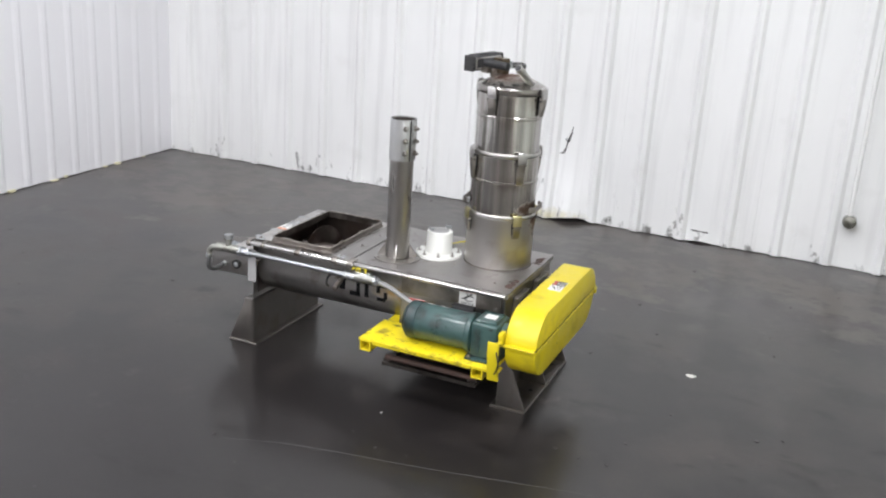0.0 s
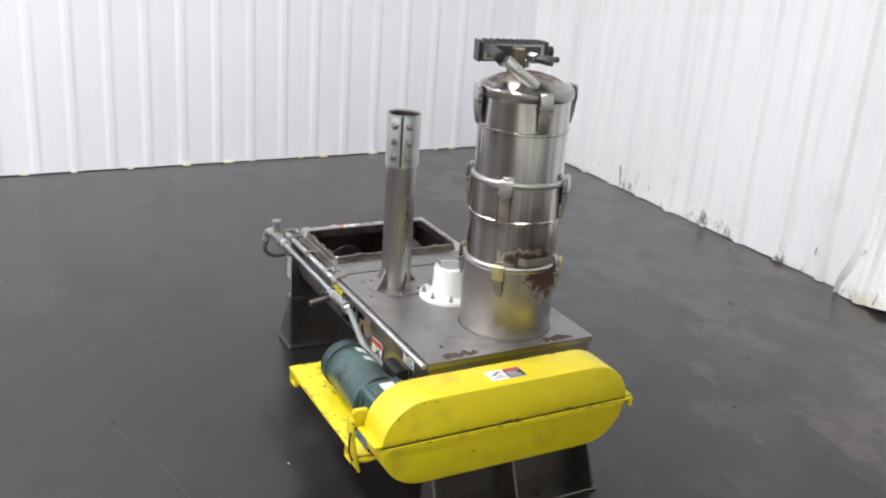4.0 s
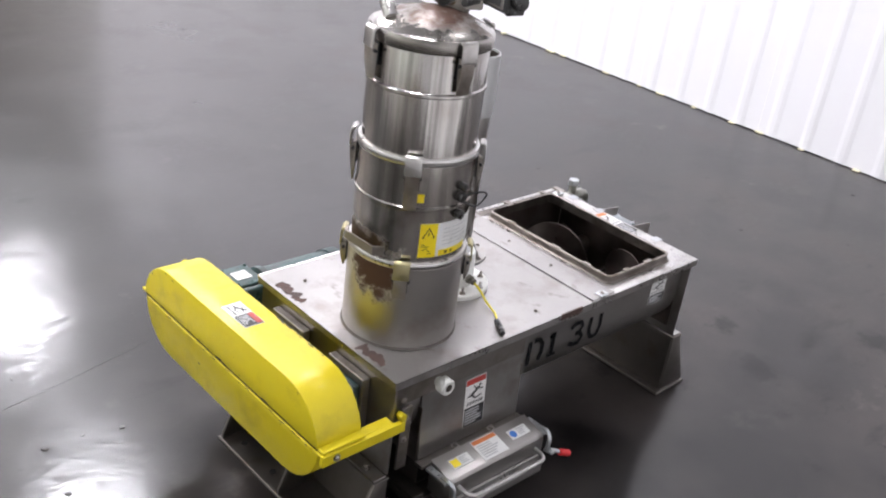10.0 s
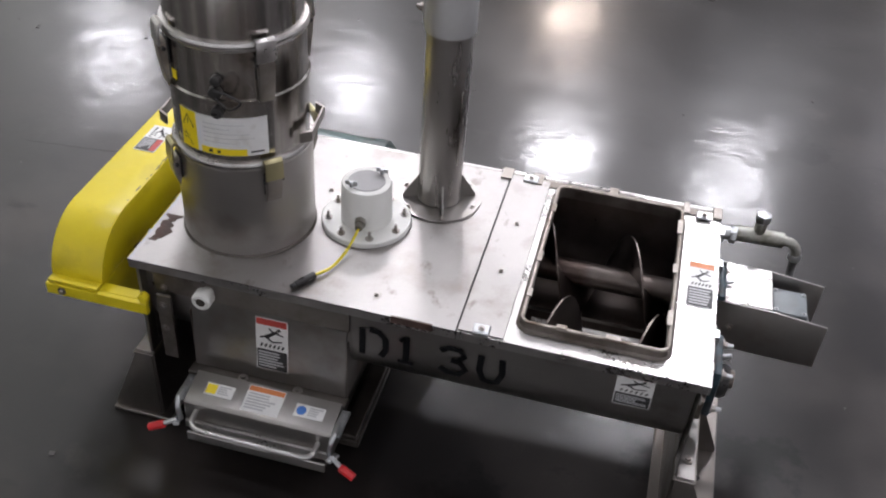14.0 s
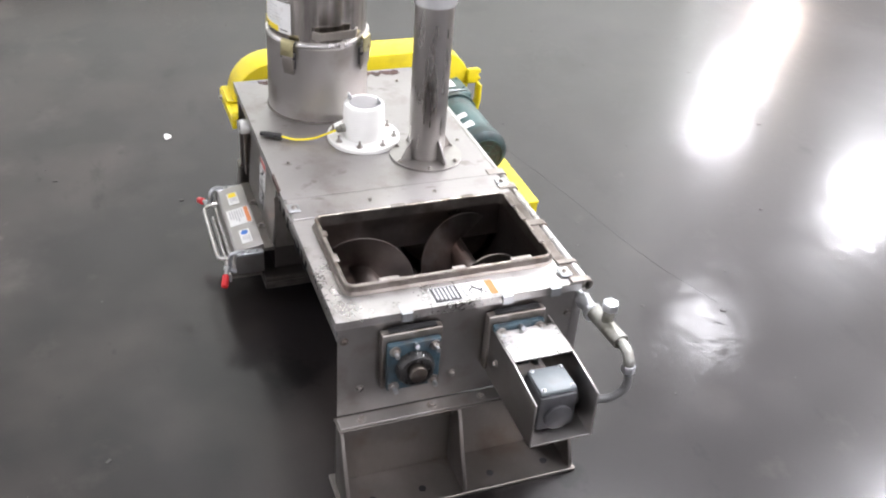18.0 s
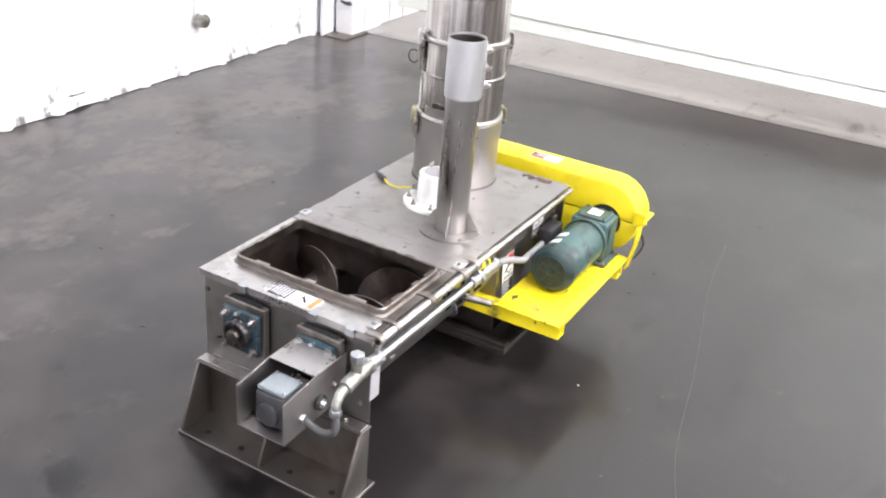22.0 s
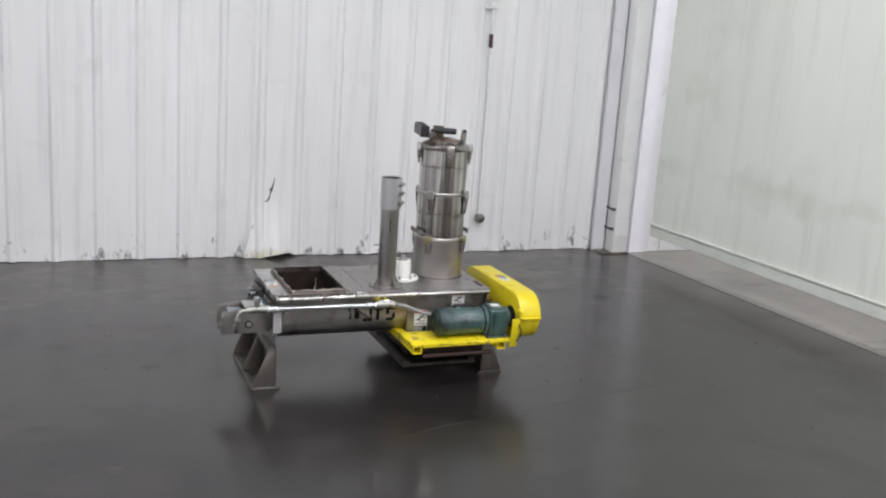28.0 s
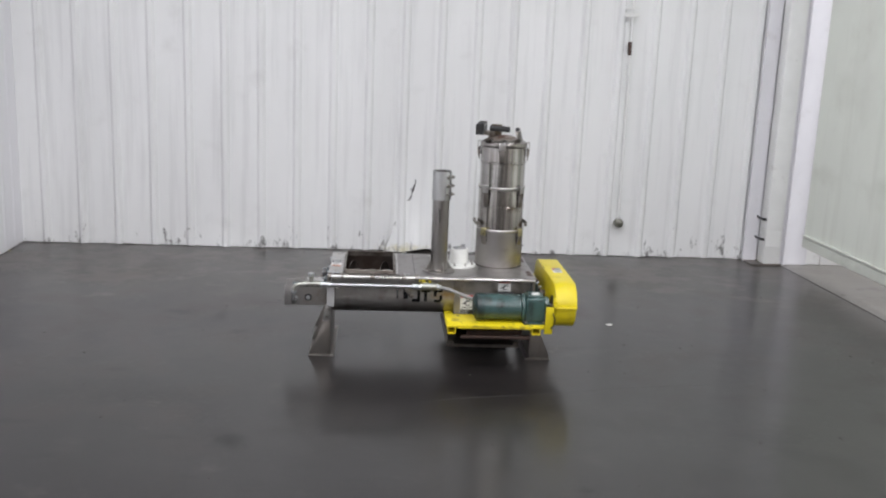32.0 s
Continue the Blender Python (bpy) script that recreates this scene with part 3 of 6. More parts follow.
def setting(name, bm, material, label, category):
    return tagged(part(name, bm, material), label, category, kind="structure")


def box(x0, x1, y0, y1, z0, z1, bevel=0.0, seg=1, turn=None, bm=None):
    own = bmesh.new()
    bmesh.ops.create_cube(own, size=1.0)
    bmesh.ops.scale(own, vec=(abs(x1 - x0), abs(y1 - y0), abs(z1 - z0)), verts=own.verts[:])
    if bevel:
        bmesh.ops.bevel(own, geom=own.edges[:], offset=bevel, segments=seg, affect="EDGES", profile=0.5)
    m = Matrix.Translation(((x0 + x1) / 2, (y0 + y1) / 2, (z0 + z1) / 2))
    if turn is not None:
        m = m @ turn
    bmesh.ops.transform(own, matrix=m, verts=own.verts[:])
    return merge(bm, own)


def merge(bm, own):
    if bm is None:
        return own
    me = bpy.data.meshes.new("merge")
    own.to_mesh(me)
    own.free()
    bm.from_mesh(me)
    bpy.data.meshes.remove(me)
    return bm


def prism(points, axis, a, b, bevel=0.0, bm=None):
    """A polygon drawn in the two other axes (in the order x, y, z), stretched along axis from a to b."""
    own = bmesh.new()
    i = "xyz".index(axis)

    def at(p, v):
        q = list(p)
        q.insert(i, v)
        return q

    lo = [own.verts.new(at(p, a)) for p in points]
    hi = [own.verts.new(at(p, b)) for p in points]
    own.faces.new(lo)
    own.faces.new(hi)
    for k in range(len(points)):
        j = (k + 1) % len(points)
        own.faces.new((lo[k], lo[j], hi[j], hi[k]))
    bmesh.ops.recalc_face_normals(own, faces=own.faces[:])
    if bevel:
        caps = [e for e in own.edges if len(e.link_faces) == 2 and e.calc_face_angle(0) > 0.5]
        bmesh.ops.bevel(own, geom=caps, offset=bevel, segments=2, affect="EDGES", profile=0.5)
    return merge(bm, own)


def lathe(profile, centre, n=48, axis="z", bm=None, closed=False):
    """Turns (radius, height) pairs about an axis through centre."""
    own = bmesh.new()
    rings = []
    for r, h in profile:
        ring = []
        for k in range(n):
            a = 2 * math.pi * k / n
            c, s = r * math.cos(a), r * math.sin(a)
            p = {"z": (c, s, h), "x": (h, c, s), "y": (s, h, c)}[axis]
            ring.append(own.verts.new(Vector(p) + Vector(centre)))
        rings.append(ring)
    for i in range(len(rings) - 1 + (1 if closed else 0)):
        p, q = rings[i], rings[(i + 1) % len(rings)]
        for k in range(n):
            j = (k + 1) % n
            own.faces.new((p[k], p[j], q[j], q[k]))
    if not closed:
        own.faces.new(rings[0])
        own.faces.new(rings[-1])
    bmesh.ops.remove_doubles(own, verts=own.verts[:], dist=1e-5)
    return merge(bm, own)


def rod(p, q, r, n=16, bevel=0.0, bm=None, r2=None):
    """A round bar from p to q."""
    p, q = Vector(p), Vector(q)
    d = q - p
    own = bmesh.new()
    bmesh.ops.create_cone(own, cap_ends=True, segments=n, radius1=r, radius2=r if r2 is None else r2, depth=d.length)
    if bevel:
        rim = [e for e in own.edges if abs(e.verts[0].co.z - e.verts[1].co.z) < 1e-6]
        bmesh.ops.bevel(own, geom=rim, offset=bevel, segments=2, affect="EDGES", profile=0.5)
    m = Matrix.Translation((p + q) / 2) @ d.to_track_quat("Z", "Y").to_matrix().to_4x4()
    bmesh.ops.transform(own, matrix=m, verts=own.verts[:])
    return merge(bm, own)


def curve_points(points, steps=6):
    """A smooth line through the points (Catmull-Rom)."""
    p = [Vector(v) for v in points]
    p = [p[0] * 2 - p[1]] + p + [p[-1] * 2 - p[-2]]
    out = []
    for i in range(1, len(p) - 2):
        for k in range(steps):
            t = k / steps
            out.append(0.5 * ((2 * p[i]) + (p[i + 1] - p[i - 1]) * t + (2 * p[i - 1] - 5 * p[i] + 4 * p[i + 1] - p[i + 2]) * t * t
                              + (3 * p[i] - p[i - 1] - 3 * p[i + 1] + p[i + 2]) * t ** 3))
    return out + [p[-2]]


def tube(points, r, n=10, smooth=6, bm=None, ripple=0.0):
    """A hose, cable or bent bar along a line of points. ripple: depth of its rings."""
    pts = curve_points(points, smooth) if smooth else [Vector(v) for v in points]
    own = bmesh.new()
    up = Vector((0.123, 0.237, 0.96))
    rings = []
    for i, p in enumerate(pts):
        d = (pts[min(i + 1, len(pts) - 1)] - pts[max(i - 1, 0)]).normalized()
        s = d.cross(up)
        s = s.normalized() if s.length > 1e-4 else Vector((1, 0, 0))
        u = s.cross(d)
        up = u
        rr = r + (ripple if i % 2 else 0.0)
        rings.append([own.verts.new(p + s * rr * math.cos(2 * math.pi * k / n) + u * rr * math.sin(2 * math.pi * k / n)) for k in range(n)])
    for a, b in zip(rings, rings[1:]):
        for k in range(n):
            j = (k + 1) % n
            own.faces.new((a[k], a[j], b[j], b[k]))
    own.faces.new(rings[0])
    own.faces.new(rings[-1])
    return merge(bm, own)


def hex_bolt(at, way, size=0.010, washer=True):
    """A hexagon head on a washer, its axis along way."""
    at, way = Vector(at), Vector(way).normalized()
    bm = bmesh.new()
    if washer:
        rod(at, at + way * size * 0.22, size * 1.05, 14, bm=bm)
    rod(at + way * size * 0.2, at + way * size * 0.85, size * 0.62, 6, 0.0008, bm=bm)
    return bm


def bolt(parent, at, way, size=0.010, material=None):
    return part("bolt", hex_bolt(at, way, size), material or BOLT, parent)


def flat_quad(origin, u, v, rect, lift, normal, thick=0.0008, bm=None):
    """A thin slab on a plane: rect (u0, u1, v0, v1) in metres from origin along u and v."""
    own = bmesh.new()
    o, u, v, n = (Vector(w) for w in (origin, u, v, normal))
    u0, u1, v0, v1 = rect
    base = [o + u * a + v * b + n * lift for a, b in ((u0, v0), (u1, v0), (u1, v1), (u0, v1))]
    lo = [own.verts.new(p) for p in base]
    hi = [own.verts.new(p + n * thick) for p in base]
    own.faces.new(lo)
    own.faces.new(hi)
    for k in range(4):
        own.faces.new((lo[k], lo[(k + 1) % 4], hi[(k + 1) % 4], hi[k]))
    return merge(bm, own)


def bars(origin, u, v, normal, rect, rows, lift, seed=0, gap=0.45):
    """Lines of unreadable small print as plain bars inside a rectangle."""
    rnd = random.Random(seed)
    bm = bmesh.new()
    u0, u1, v0, v1 = rect
    h = (v1 - v0) / rows
    for k in range(rows):
        end = u0 + (u1 - u0) * rnd.uniform(0.6, 1.0)
        flat_quad(origin, u, v, (u0, end, v0 + h * k + h * gap * 0.5, v0 + h * (k + 1) - h * gap * 0.5), lift, normal, 0.0004, bm)
    return bm


def stroke(origin, u, v, normal, a, b, w0, w1, lift, bm):
    """A tapered stroke from a to b, in metres along u and v."""
    o, u, v, n = (Vector(w) for w in (origin, u, v, normal))
    p, q = o + u * a[0] + v * a[1], o + u * b[0] + v * b[1]
    side = (q - p).normalized().cross(n)
    base = [p - side * w0 / 2, p + side * w0 / 2, q + side * w1 / 2, q - side * w1 / 2]
    lo = [bm.verts.new(c + n * lift) for c in base]
    hi = [bm.verts.new(c + n * (lift + 0.0004)) for c in base]
    bm.faces.new(lo)
    bm.faces.new(hi)
    for k in range(4):
        bm.faces.new((lo[k], lo[(k + 1) % 4], hi[(k + 1) % 4], hi[k]))


def sign_shape(origin, u, v, normal, rect, lift):
    """A hazard pictogram in plain strokes: a jagged sprawl of bars above a row of screw turns."""
    bm = bmesh.new()
    u0, u1, v0, v1 = rect
    w, h = u1 - u0, v1 - v0
    k = min(w, h)
    for a, b, w0, w1 in (((0.30, 0.52), (0.70, 0.80), 0.15, 0.10), ((0.30, 0.52), (0.52, 0.34), 0.10, 0.07), ((0.52, 0.34), (0.86, 0.42), 0.07, 0.05),
                         ((0.32, 0.55), (0.08, 0.46), 0.09, 0.06), ((0.62, 0.74), (0.92, 0.66), 0.08, 0.05), ((0.58, 0.72), (0.40, 0.90), 0.08, 0.05),
                         ((0.70, 0.84), (0.80, 0.90), 0.12, 0.12)):
        stroke(origin, u, v, normal, (u0 + w * a[0], v0 + h * a[1]), (u0 + w * b[0], v0 + h * b[1]), k * w0, k * w1, lift, bm)
    for i in range(6):
        c = 0.10 + 0.15 * i
        stroke(origin, u, v, normal, (u0 + w * c, v0 + h * 0.10), (u0 + w * (c + 0.07), v0 + h * 0.24), k * 0.07, k * 0.07, lift, bm)
    return bm


def warning_label(parent, origin, u, v, normal, w, h, head=None, seed=0, split=0.45, words="hazard label with red header, pictogram and black text block"):
    """A sticker: coloured header on top, pictogram in the middle, black block with small print below (along -v)."""
    base = part("warning_label", flat_quad(origin, u, v, (0, w, 0, h), 0.0008, normal), LABEL_WHITE, parent, words)
    part("header_band", flat_quad(origin, u, v, (0.002, w - 0.002, h * 0.87, h - 0.002), 0.0017, normal, 0.0004), head or LABEL_RED, base)
    part("text_block", flat_quad(origin, u, v, (0.002, w - 0.002, 0.002, h * split), 0.0017, normal, 0.0004), LABEL_BLACK, base)
    tagged(part("pictogram", sign_shape(origin, u, v, normal, (0.004, w - 0.004, h * split, h * 0.87), 0.0017), LABEL_BLACK, base), kind="stuff")
    tagged(part("print", bars(origin, u, v, normal, (0.005, w - 0.006, 0.006, h * split - 0.004), 6, 0.0022, seed), LABEL_GREY, base), kind="stuff")
    return base


# ---- the hall ----
def slab(points, z0, z1):
    return prism([(x, y) for x, y in points], "z", z0, z1)


def seam(y):
    """Where the joint between the two slabs runs, a little askew to the machine."""
    return 3.16 + 0.054 * (2.05 - y)


setting("floor", slab([(-3.6, 2.7), (seam(2.7), 2.7), (seam(-17.0), -17.0), (-3.6, -17.0)], -0.2, 0.0), FLOOR,
        "dark sealed concrete floor, scuffed and polished to a dull shine", "floor")
# past the partition the pale slab is unseen, extended to bounce light upwards
setting("floor_strip", slab([(seam(2.7) + 0.004, 2.7), (21.5, 2.7), (21.5, -17.0), (seam(-17.0) + 0.004, -17.0)], -0.2, 0.0), FLOOR_PALE,
        "pale bare concrete floor beyond the slab joint, carried on unseen through the hall", "floor")
setting("slab_joint", slab([(seam(2.7) - 0.003, 2.7), (seam(2.7) + 0.007, 2.7), (seam(-17.0) + 0.007, -17.0), (seam(-17.0) - 0.003, -17.0)], -0.15, 0.0012), BLACK,
        "dark filled joint between the two slabs", "joint")
# unseen roof in two tones: dark over the machine, bright beyond
setting("ceiling", box(-3.6, 4.6, -17.0, 2.7, CEIL, CEIL + 0.15), CEILING_GREY, "unseen ceiling high above the machine, toned dull grey to darken floor reflections", "ceiling")
setting("ceiling_hall", box(4.604, 21.5, -17.0, 2.7, CEIL, CEIL + 0.15), CEILING_WHITE, "unseen ceiling of the hall beyond, toned white to brighten floor reflections", "ceiling")
# unseen walls, added to close the hall
setting("wall_south", box(-3.6, 21.5, -17.2, -17.0, 0, CEIL), HALL_WALL, "plain unseen wall closing the hall, its tone set for reflections", "wall")
setting("wall_east", box(21.5, 21.7, -17.0, 2.7, 0, CEIL), HALL_WALL, "plain unseen wall closing the hall, its tone set for reflections", "wall")


def back_shift(x, z):
    """How far the battered bottom of the back wall bulges into the room."""
    d = 0.0
    for cx, wd, hh, amp in ((0.02, 0.06, 0.20, 0.020), (0.86, 0.12, 0.12, 0.022), (1.95, 0.15, 0.10, 0.015), (-1.6, 0.2, 0.12, 0.012)):
        d += amp * math.exp(-((x - cx) / wd) ** 2) * max(0.0, 1 - z / hh)
    # a knocked-in bay: a sharp fold on one side, a buckle on the other
    if -0.27 < x < 0.16:
        rise = min(1.0, (x + 0.27) / 0.03) * min(1.0, (0.16 - x) / 0.12)
        d += 0.065 * rise * max(0.0, 1 - z / (0.38 - 0.3 * max(0.0, x)))
    return d + 0.004 * noise.noise((x * 3.1, z * 1.7, 0.3)) + 0.006 * noise.noise((x * 9.0, z * 7.0, 4.3)) * max(0.0, 1 - z / 0.3)


def back_lift(x):
    return 0.004 + 0.034 * math.exp(-((x - 0.06) / 0.10) ** 2) + 0.012 * math.exp(-((x - 0.9) / 0.06) ** 2) + 0.006 * max(0.0, noise.noise((x * 6.0, 2.0, 0)))


def rib_profile(a, b, first, pitch, foot, crown, deep):
    """Positions along a wall and how far the sheet stands proud there."""
    pts = [(a, 0.0)]
    k = math.ceil((a - first) / pitch - 0.5)
    while True:
        c = first + pitch * k
        if c + foot / 2 > b:
            break
        if c - foot / 2 > a:
            for off, d in ((-foot / 2, 0), (-crown / 2, deep), (crown / 2, deep), (foot / 2, 0)):
                pts.append((c + off, d))
            pts.append((c + pitch / 2, 0.0) if c + pitch / 2 < b - 0.01 else (c + foot / 2 + 0.004, 0.0))
        k += 1
    pts.append((b, 0.0))
    return pts


def ribbed(pts, levels, where):
    """A sheet with vertical ribs; where(s, d, z) gives its front, 12 mm thick to the back."""
    bm = bmesh.new()
    rows = []
    for back in (0.0, -0.012):
        rows.append([[bm.verts.new(where(s, d + back, z)) for s, d in pts] for z in levels])
    n, m = len(pts), len(levels)
    for g in rows:
        for i in range(m - 1):
            for k in range(n - 1):
                bm.faces.new((g[i][k], g[i][k + 1], g[i + 1][k + 1], g[i + 1][k]))
    f, r = rows
    for k in range(n - 1):
        bm.faces.new((f[0][k], f[0][k + 1], r[0][k + 1], r[0][k]))
        bm.faces.new((f[-1][k], f[-1][k + 1], r[-1][k + 1], r[-1][k]))
    for i in range(m - 1):
        bm.faces.new((f[i][0], f[i + 1][0], r[i + 1][0], r[i][0]))
        bm.faces.new((f[i][-1], f[i + 1][-1], r[i + 1][-1], r[i][-1]))
    return bm


def closer(pts, step):
    """Adds points between those given, so that the sheet can be bent."""
    out = []
    for (s0, d0), (s1, d1) in zip(pts, pts[1:]):
        n = max(1, round((s1 - s0) / step))
        out += [(s0 + (s1 - s0) * k / n, d0 + (d1 - d0) * k / n) for k in range(n)]
    return out + [pts[-1]]


BACK_Y = 2.505
wall_back = setting("wall_north", box(-3.6, 21.5, 2.60, 2.80, 0, CEIL), HALL_WALL, "white ribbed sheet-metal wall, scuffed and bent along the floor", "wall")
LEVELS = [0.0, 0.03, 0.06, 0.10, 0.15, 0.21, 0.28, 0.36, 0.5, 0.9, 1.6, CEIL - 0.004]


def back_at(s, d, z):
    zz = z + (back_lift(s) if z == 0.0 else 0.0)
    return (s, BACK_Y - d - back_shift(s, z), zz)


PITCH, FIRST = 0.2955, -3.071
for k in range(8):
    a = FIRST - PITCH / 2 + k * PITCH * 3 if k else -3.28
    b = FIRST - PITCH / 2 + (k + 1) * PITCH * 3 - 0.0006
    part("panel", ribbed(closer(rib_profile(a, b, FIRST, PITCH, 0.075, 0.030, 0.022), 0.03), LEVELS, back_at), WALL_WHITE, wall_back)

wall_left = setting("wall_west", box(-3.60, -3.42, -17.0, 2.60, 0, CEIL), HALL_WALL, "clean white wall of narrow-ribbed liner sheet", "wall")
LEFT_X = -3.27
for k in range(14):
    a = 2.47 - (k + 1) * 0.217 * 4
    b = a + 0.217 * 4 - 0.0006 if k else 2.507
    pts = rib_profile(a, b, 2.47 - 0.217 * 0.6, 0.217, 0.074, 0.024, 0.0055)
    part("panel", ribbed(pts, [0.0, 0.4, 1.5, CEIL - 0.004], lambda s, d, z: (LEFT_X + d, s, z + (0.006 if z == 0 else 0))), WALL_LEFT, wall_left, sharp=0.12)
rnd = random.Random(4)
foam = bmesh.new()
for k in range(26):
    y = 2.2 - k * 0.26 + rnd.uniform(-0.1, 0.1)
    w = rnd.uniform(0.02, 0.07)
    box(LEFT_X - 0.01, LEFT_X + rnd.uniform(0.008, 0.03), y, y + w, 0.001, rnd.uniform(0.006, 0.016), 0.003, bm=foam)
part("sealant_beads", foam, mat("old_sealant", (0.70, 0.66, 0.46), 0.6, 0, 0.2, 20, bump=0.2), wall_left, "yellowed sealant squeezed out under the sheet")


def scuff(points, parent):
    """A flat smear of black on the back wall, 3 mm proud of it."""
    bm = bmesh.new()
    for x, z, w, h, lean in points:
        y = BACK_Y - back_shift(x, z) - 0.003
        v = [(x - w / 2, z), (x + w / 2, z + h * 0.1), (x + w / 2 + lean, z + h), (x - w / 3 + lean, z + h * 0.9)]
        lo = [bm.verts.new((px, y, pz)) for px, pz in v]
        hi = [bm.verts.new((px, y + 0.0012, pz)) for px, pz in v]
        bm.faces.new(lo)
        bm.faces.new(hi)
        for i in range(4):
            bm.faces.new((lo[i], lo[(i + 1) % 4], hi[(i + 1) % 4], hi[i]))
    return part("scuff_mark", bm, CARD, parent)


scuff([(-0.066, 0.440, 0.030, 0.010, 0.012), (-0.050, 0.452, 0.016, 0.030, 0.012), (-0.038, 0.482, 0.010, 0.045, 0.008), (-0.028, 0.52, 0.022, 0.030, 0.004), (-0.020, 0.548, 0.015, 0.045, 0.012), (-0.008, 0.592, 0.007, 0.035, 0.004), (-0.045, 0.53, 0.006, 0.02, 0.003)], wall_back)
scuff([(0.885, 0.072, 0.085, 0.007, 0.0), (0.855, 0.076, 0.04, 0.006, -0.004), (0.93, 0.070, 0.03, 0.010, 0.0)], wall_back)

# free edge of the lapped sheet, standing off the wall and bent out towards the floor
lip = bmesh.new()
rows = []
for x, z, out in ((-0.262, 0.006, 0.050), (-0.248, 0.07, 0.046), (-0.226, 0.15, 0.038), (-0.212, 0.21, 0.024), (-0.200, 0.40, 0.016), (-0.194, 0.60, 0.013), (-0.186, 0.90, 0.010), (-0.184, 1.60, 0.008), (-0.184, CEIL - 0.01, 0.008)):
    y = BACK_Y - back_shift(x, z)
    rows.append([lip.verts.new(p) for p in ((x - 0.004, y - out, z), (x - 0.0025, y - out - 0.001, z), (x + 0.030, y + 0.004, z), (x + 0.0285, y + 0.005, z))])
for a, b in zip(rows, rows[1:]):
    for j in range(4):
        lip.faces.new((a[j], a[(j + 1) % 4], b[(j + 1) % 4], b[j]))
lip.faces.new(rows[0])
lip.faces.new(rows[-1])
part("sheet_edge", lip, WALL_WHITE, wall_back, "free edge of a lapped sheet, bent out near the floor")
# panel wall on the far side, hung above the floor on a bottom rail, a little askew
def askew(bm):
    for v in bm.verts:
        v.co.x += 0.045 * (2.05 - v.co.y)
    return bm


PX = 3.262
wall_panel = setting("wall_partition", askew(box(PX + 0.01, PX + 0.12, -3.52, 2.10, 0.24, CEIL - 0.004)), HALL_WALL,
                     "pale green-white insulated partition hung above the floor", "wall")
for k in range(5):
    y1 = 2.12 - k * 1.345
    part("panel", askew(box(PX - 0.008, PX + 0.008, max(-3.55, y1 - 1.343), y1, 0.315, CEIL - 0.004, 0.001)), WALL_PANEL, wall_panel)
part("bottom_rail", askew(box(PX - 0.022, PX + 0.10, -3.55, 2.11, 0.205, 0.292, 0.006)), RAIL_GREEN, wall_panel)
part("rail_lip", askew(box(PX - 0.030, PX + 0.02, -3.55, 2.11, 0.298, 0.314, 0.004)), RAIL_GREEN, wall_panel)
part("rail_gasket", askew(box(PX - 0.014, PX + 0.06, -3.55, 2.11, 0.2925, 0.2975)), GREY_PLATE, wall_panel)

column = thing("steel_column", (3.09, 2.36, 0), "white painted steel corner column with hook brackets", "column")
part("shaft", box(2.990, 3.136, 2.288, 2.425, 0.012, CEIL - 0.004, 0.006, 2), TRIM_WHITE, column)
part("base_plate", box(2.880, 3.150, 2.262, 2.440, 0.0005, 0.0118, 0.003), STEEL_OLD, column)
for hz in (0.225, 0.40):
    hk = part("hook", tube([(2.9895, 2.31, hz), (2.955, 2.30, hz + 0.005), (2.925, 2.31, hz + 0.012), (2.92, 2.335, hz + 0.02)], 0.009, 8, 4), DARK_CAST, column)
    part("hook_pad", box(2.96, 2.9895, 2.292, 2.34, hz - 0.012, hz - 0.004, 0.002), DARK_CAST, hk)
part("splice_plate", box(2.996, 3.130, 2.284, 2.2876, 0.16, 0.30, 0.001), TRIM_WHITE, column)
# strip added where the wall's end lies in shadow; its colour is that shade
part("shaded_wall_end", box(2.868, 2.989, 2.436, 2.462, 0.0005, CEIL - 0.004, 0.003), JAMB_SHADE, column, "added flat strip, lilac-grey for the wall's shaded end")
jamb = thing("door_jamb", (3.30, 2.34, 0), "painted steel channel beside the column, shaded lilac-grey in its colour", "jamb")
part("channel", box(3.172, 3.385, 2.318, 2.425, 0.0005, CEIL - 0.004, 0.004), JAMB_SHADE, jamb)
part("groove_edge", box(3.1365, 3.1715, 2.335, 2.425, 0.0005, CEIL - 0.004, 0.003), JAMB_SHADE, jamb)
part("bead", box(3.176, 3.190, 2.310, 2.3175, 0.0005, CEIL - 0.004, 0.002), JAMB_SHADE, jamb)
infill = thing("wall_return", (3.85, 2.38, 0), "white sheet wall return behind the partition", "wall panel")
part("sheet", box(3.386, 4.30, 2.345, 2.425, 0.0005, CEIL - 0.004, 0.004), TRIM_WHITE, infill)
for x in (3.52, 3.70, 3.88):
    part("rib", box(x, x + 0.02, 2.336, 2.3445, 0.0005, CEIL - 0.004, 0.002), TRIM_WHITE, infill)

riser = thing("wall_conduit", (1.745, 2.44, 0), "white-painted steel conduit up the ribbed wall with an old cast box", "conduit")
part("pipe", rod((1.745, 2.445, 0.34), (1.712, 2.445, CEIL - 0.01), 0.013, 12), TRIM_WHITE, riser)
part("cast_box", lathe([(0.016, -0.035), (0.036, -0.028), (0.040, -0.01), (0.040, 0.02), (0.03, 0.034), (0.012, 0.038)], (1.748, 2.447, 0.305), 20, "y"), CAST_ZINC, riser,
     "corroded cast junction box")
part("coupling", rod((1.732, 2.445, 1.58), (1.730, 2.445, 1.66), 0.019, 12, 0.003), TRIM_WHITE, riser)
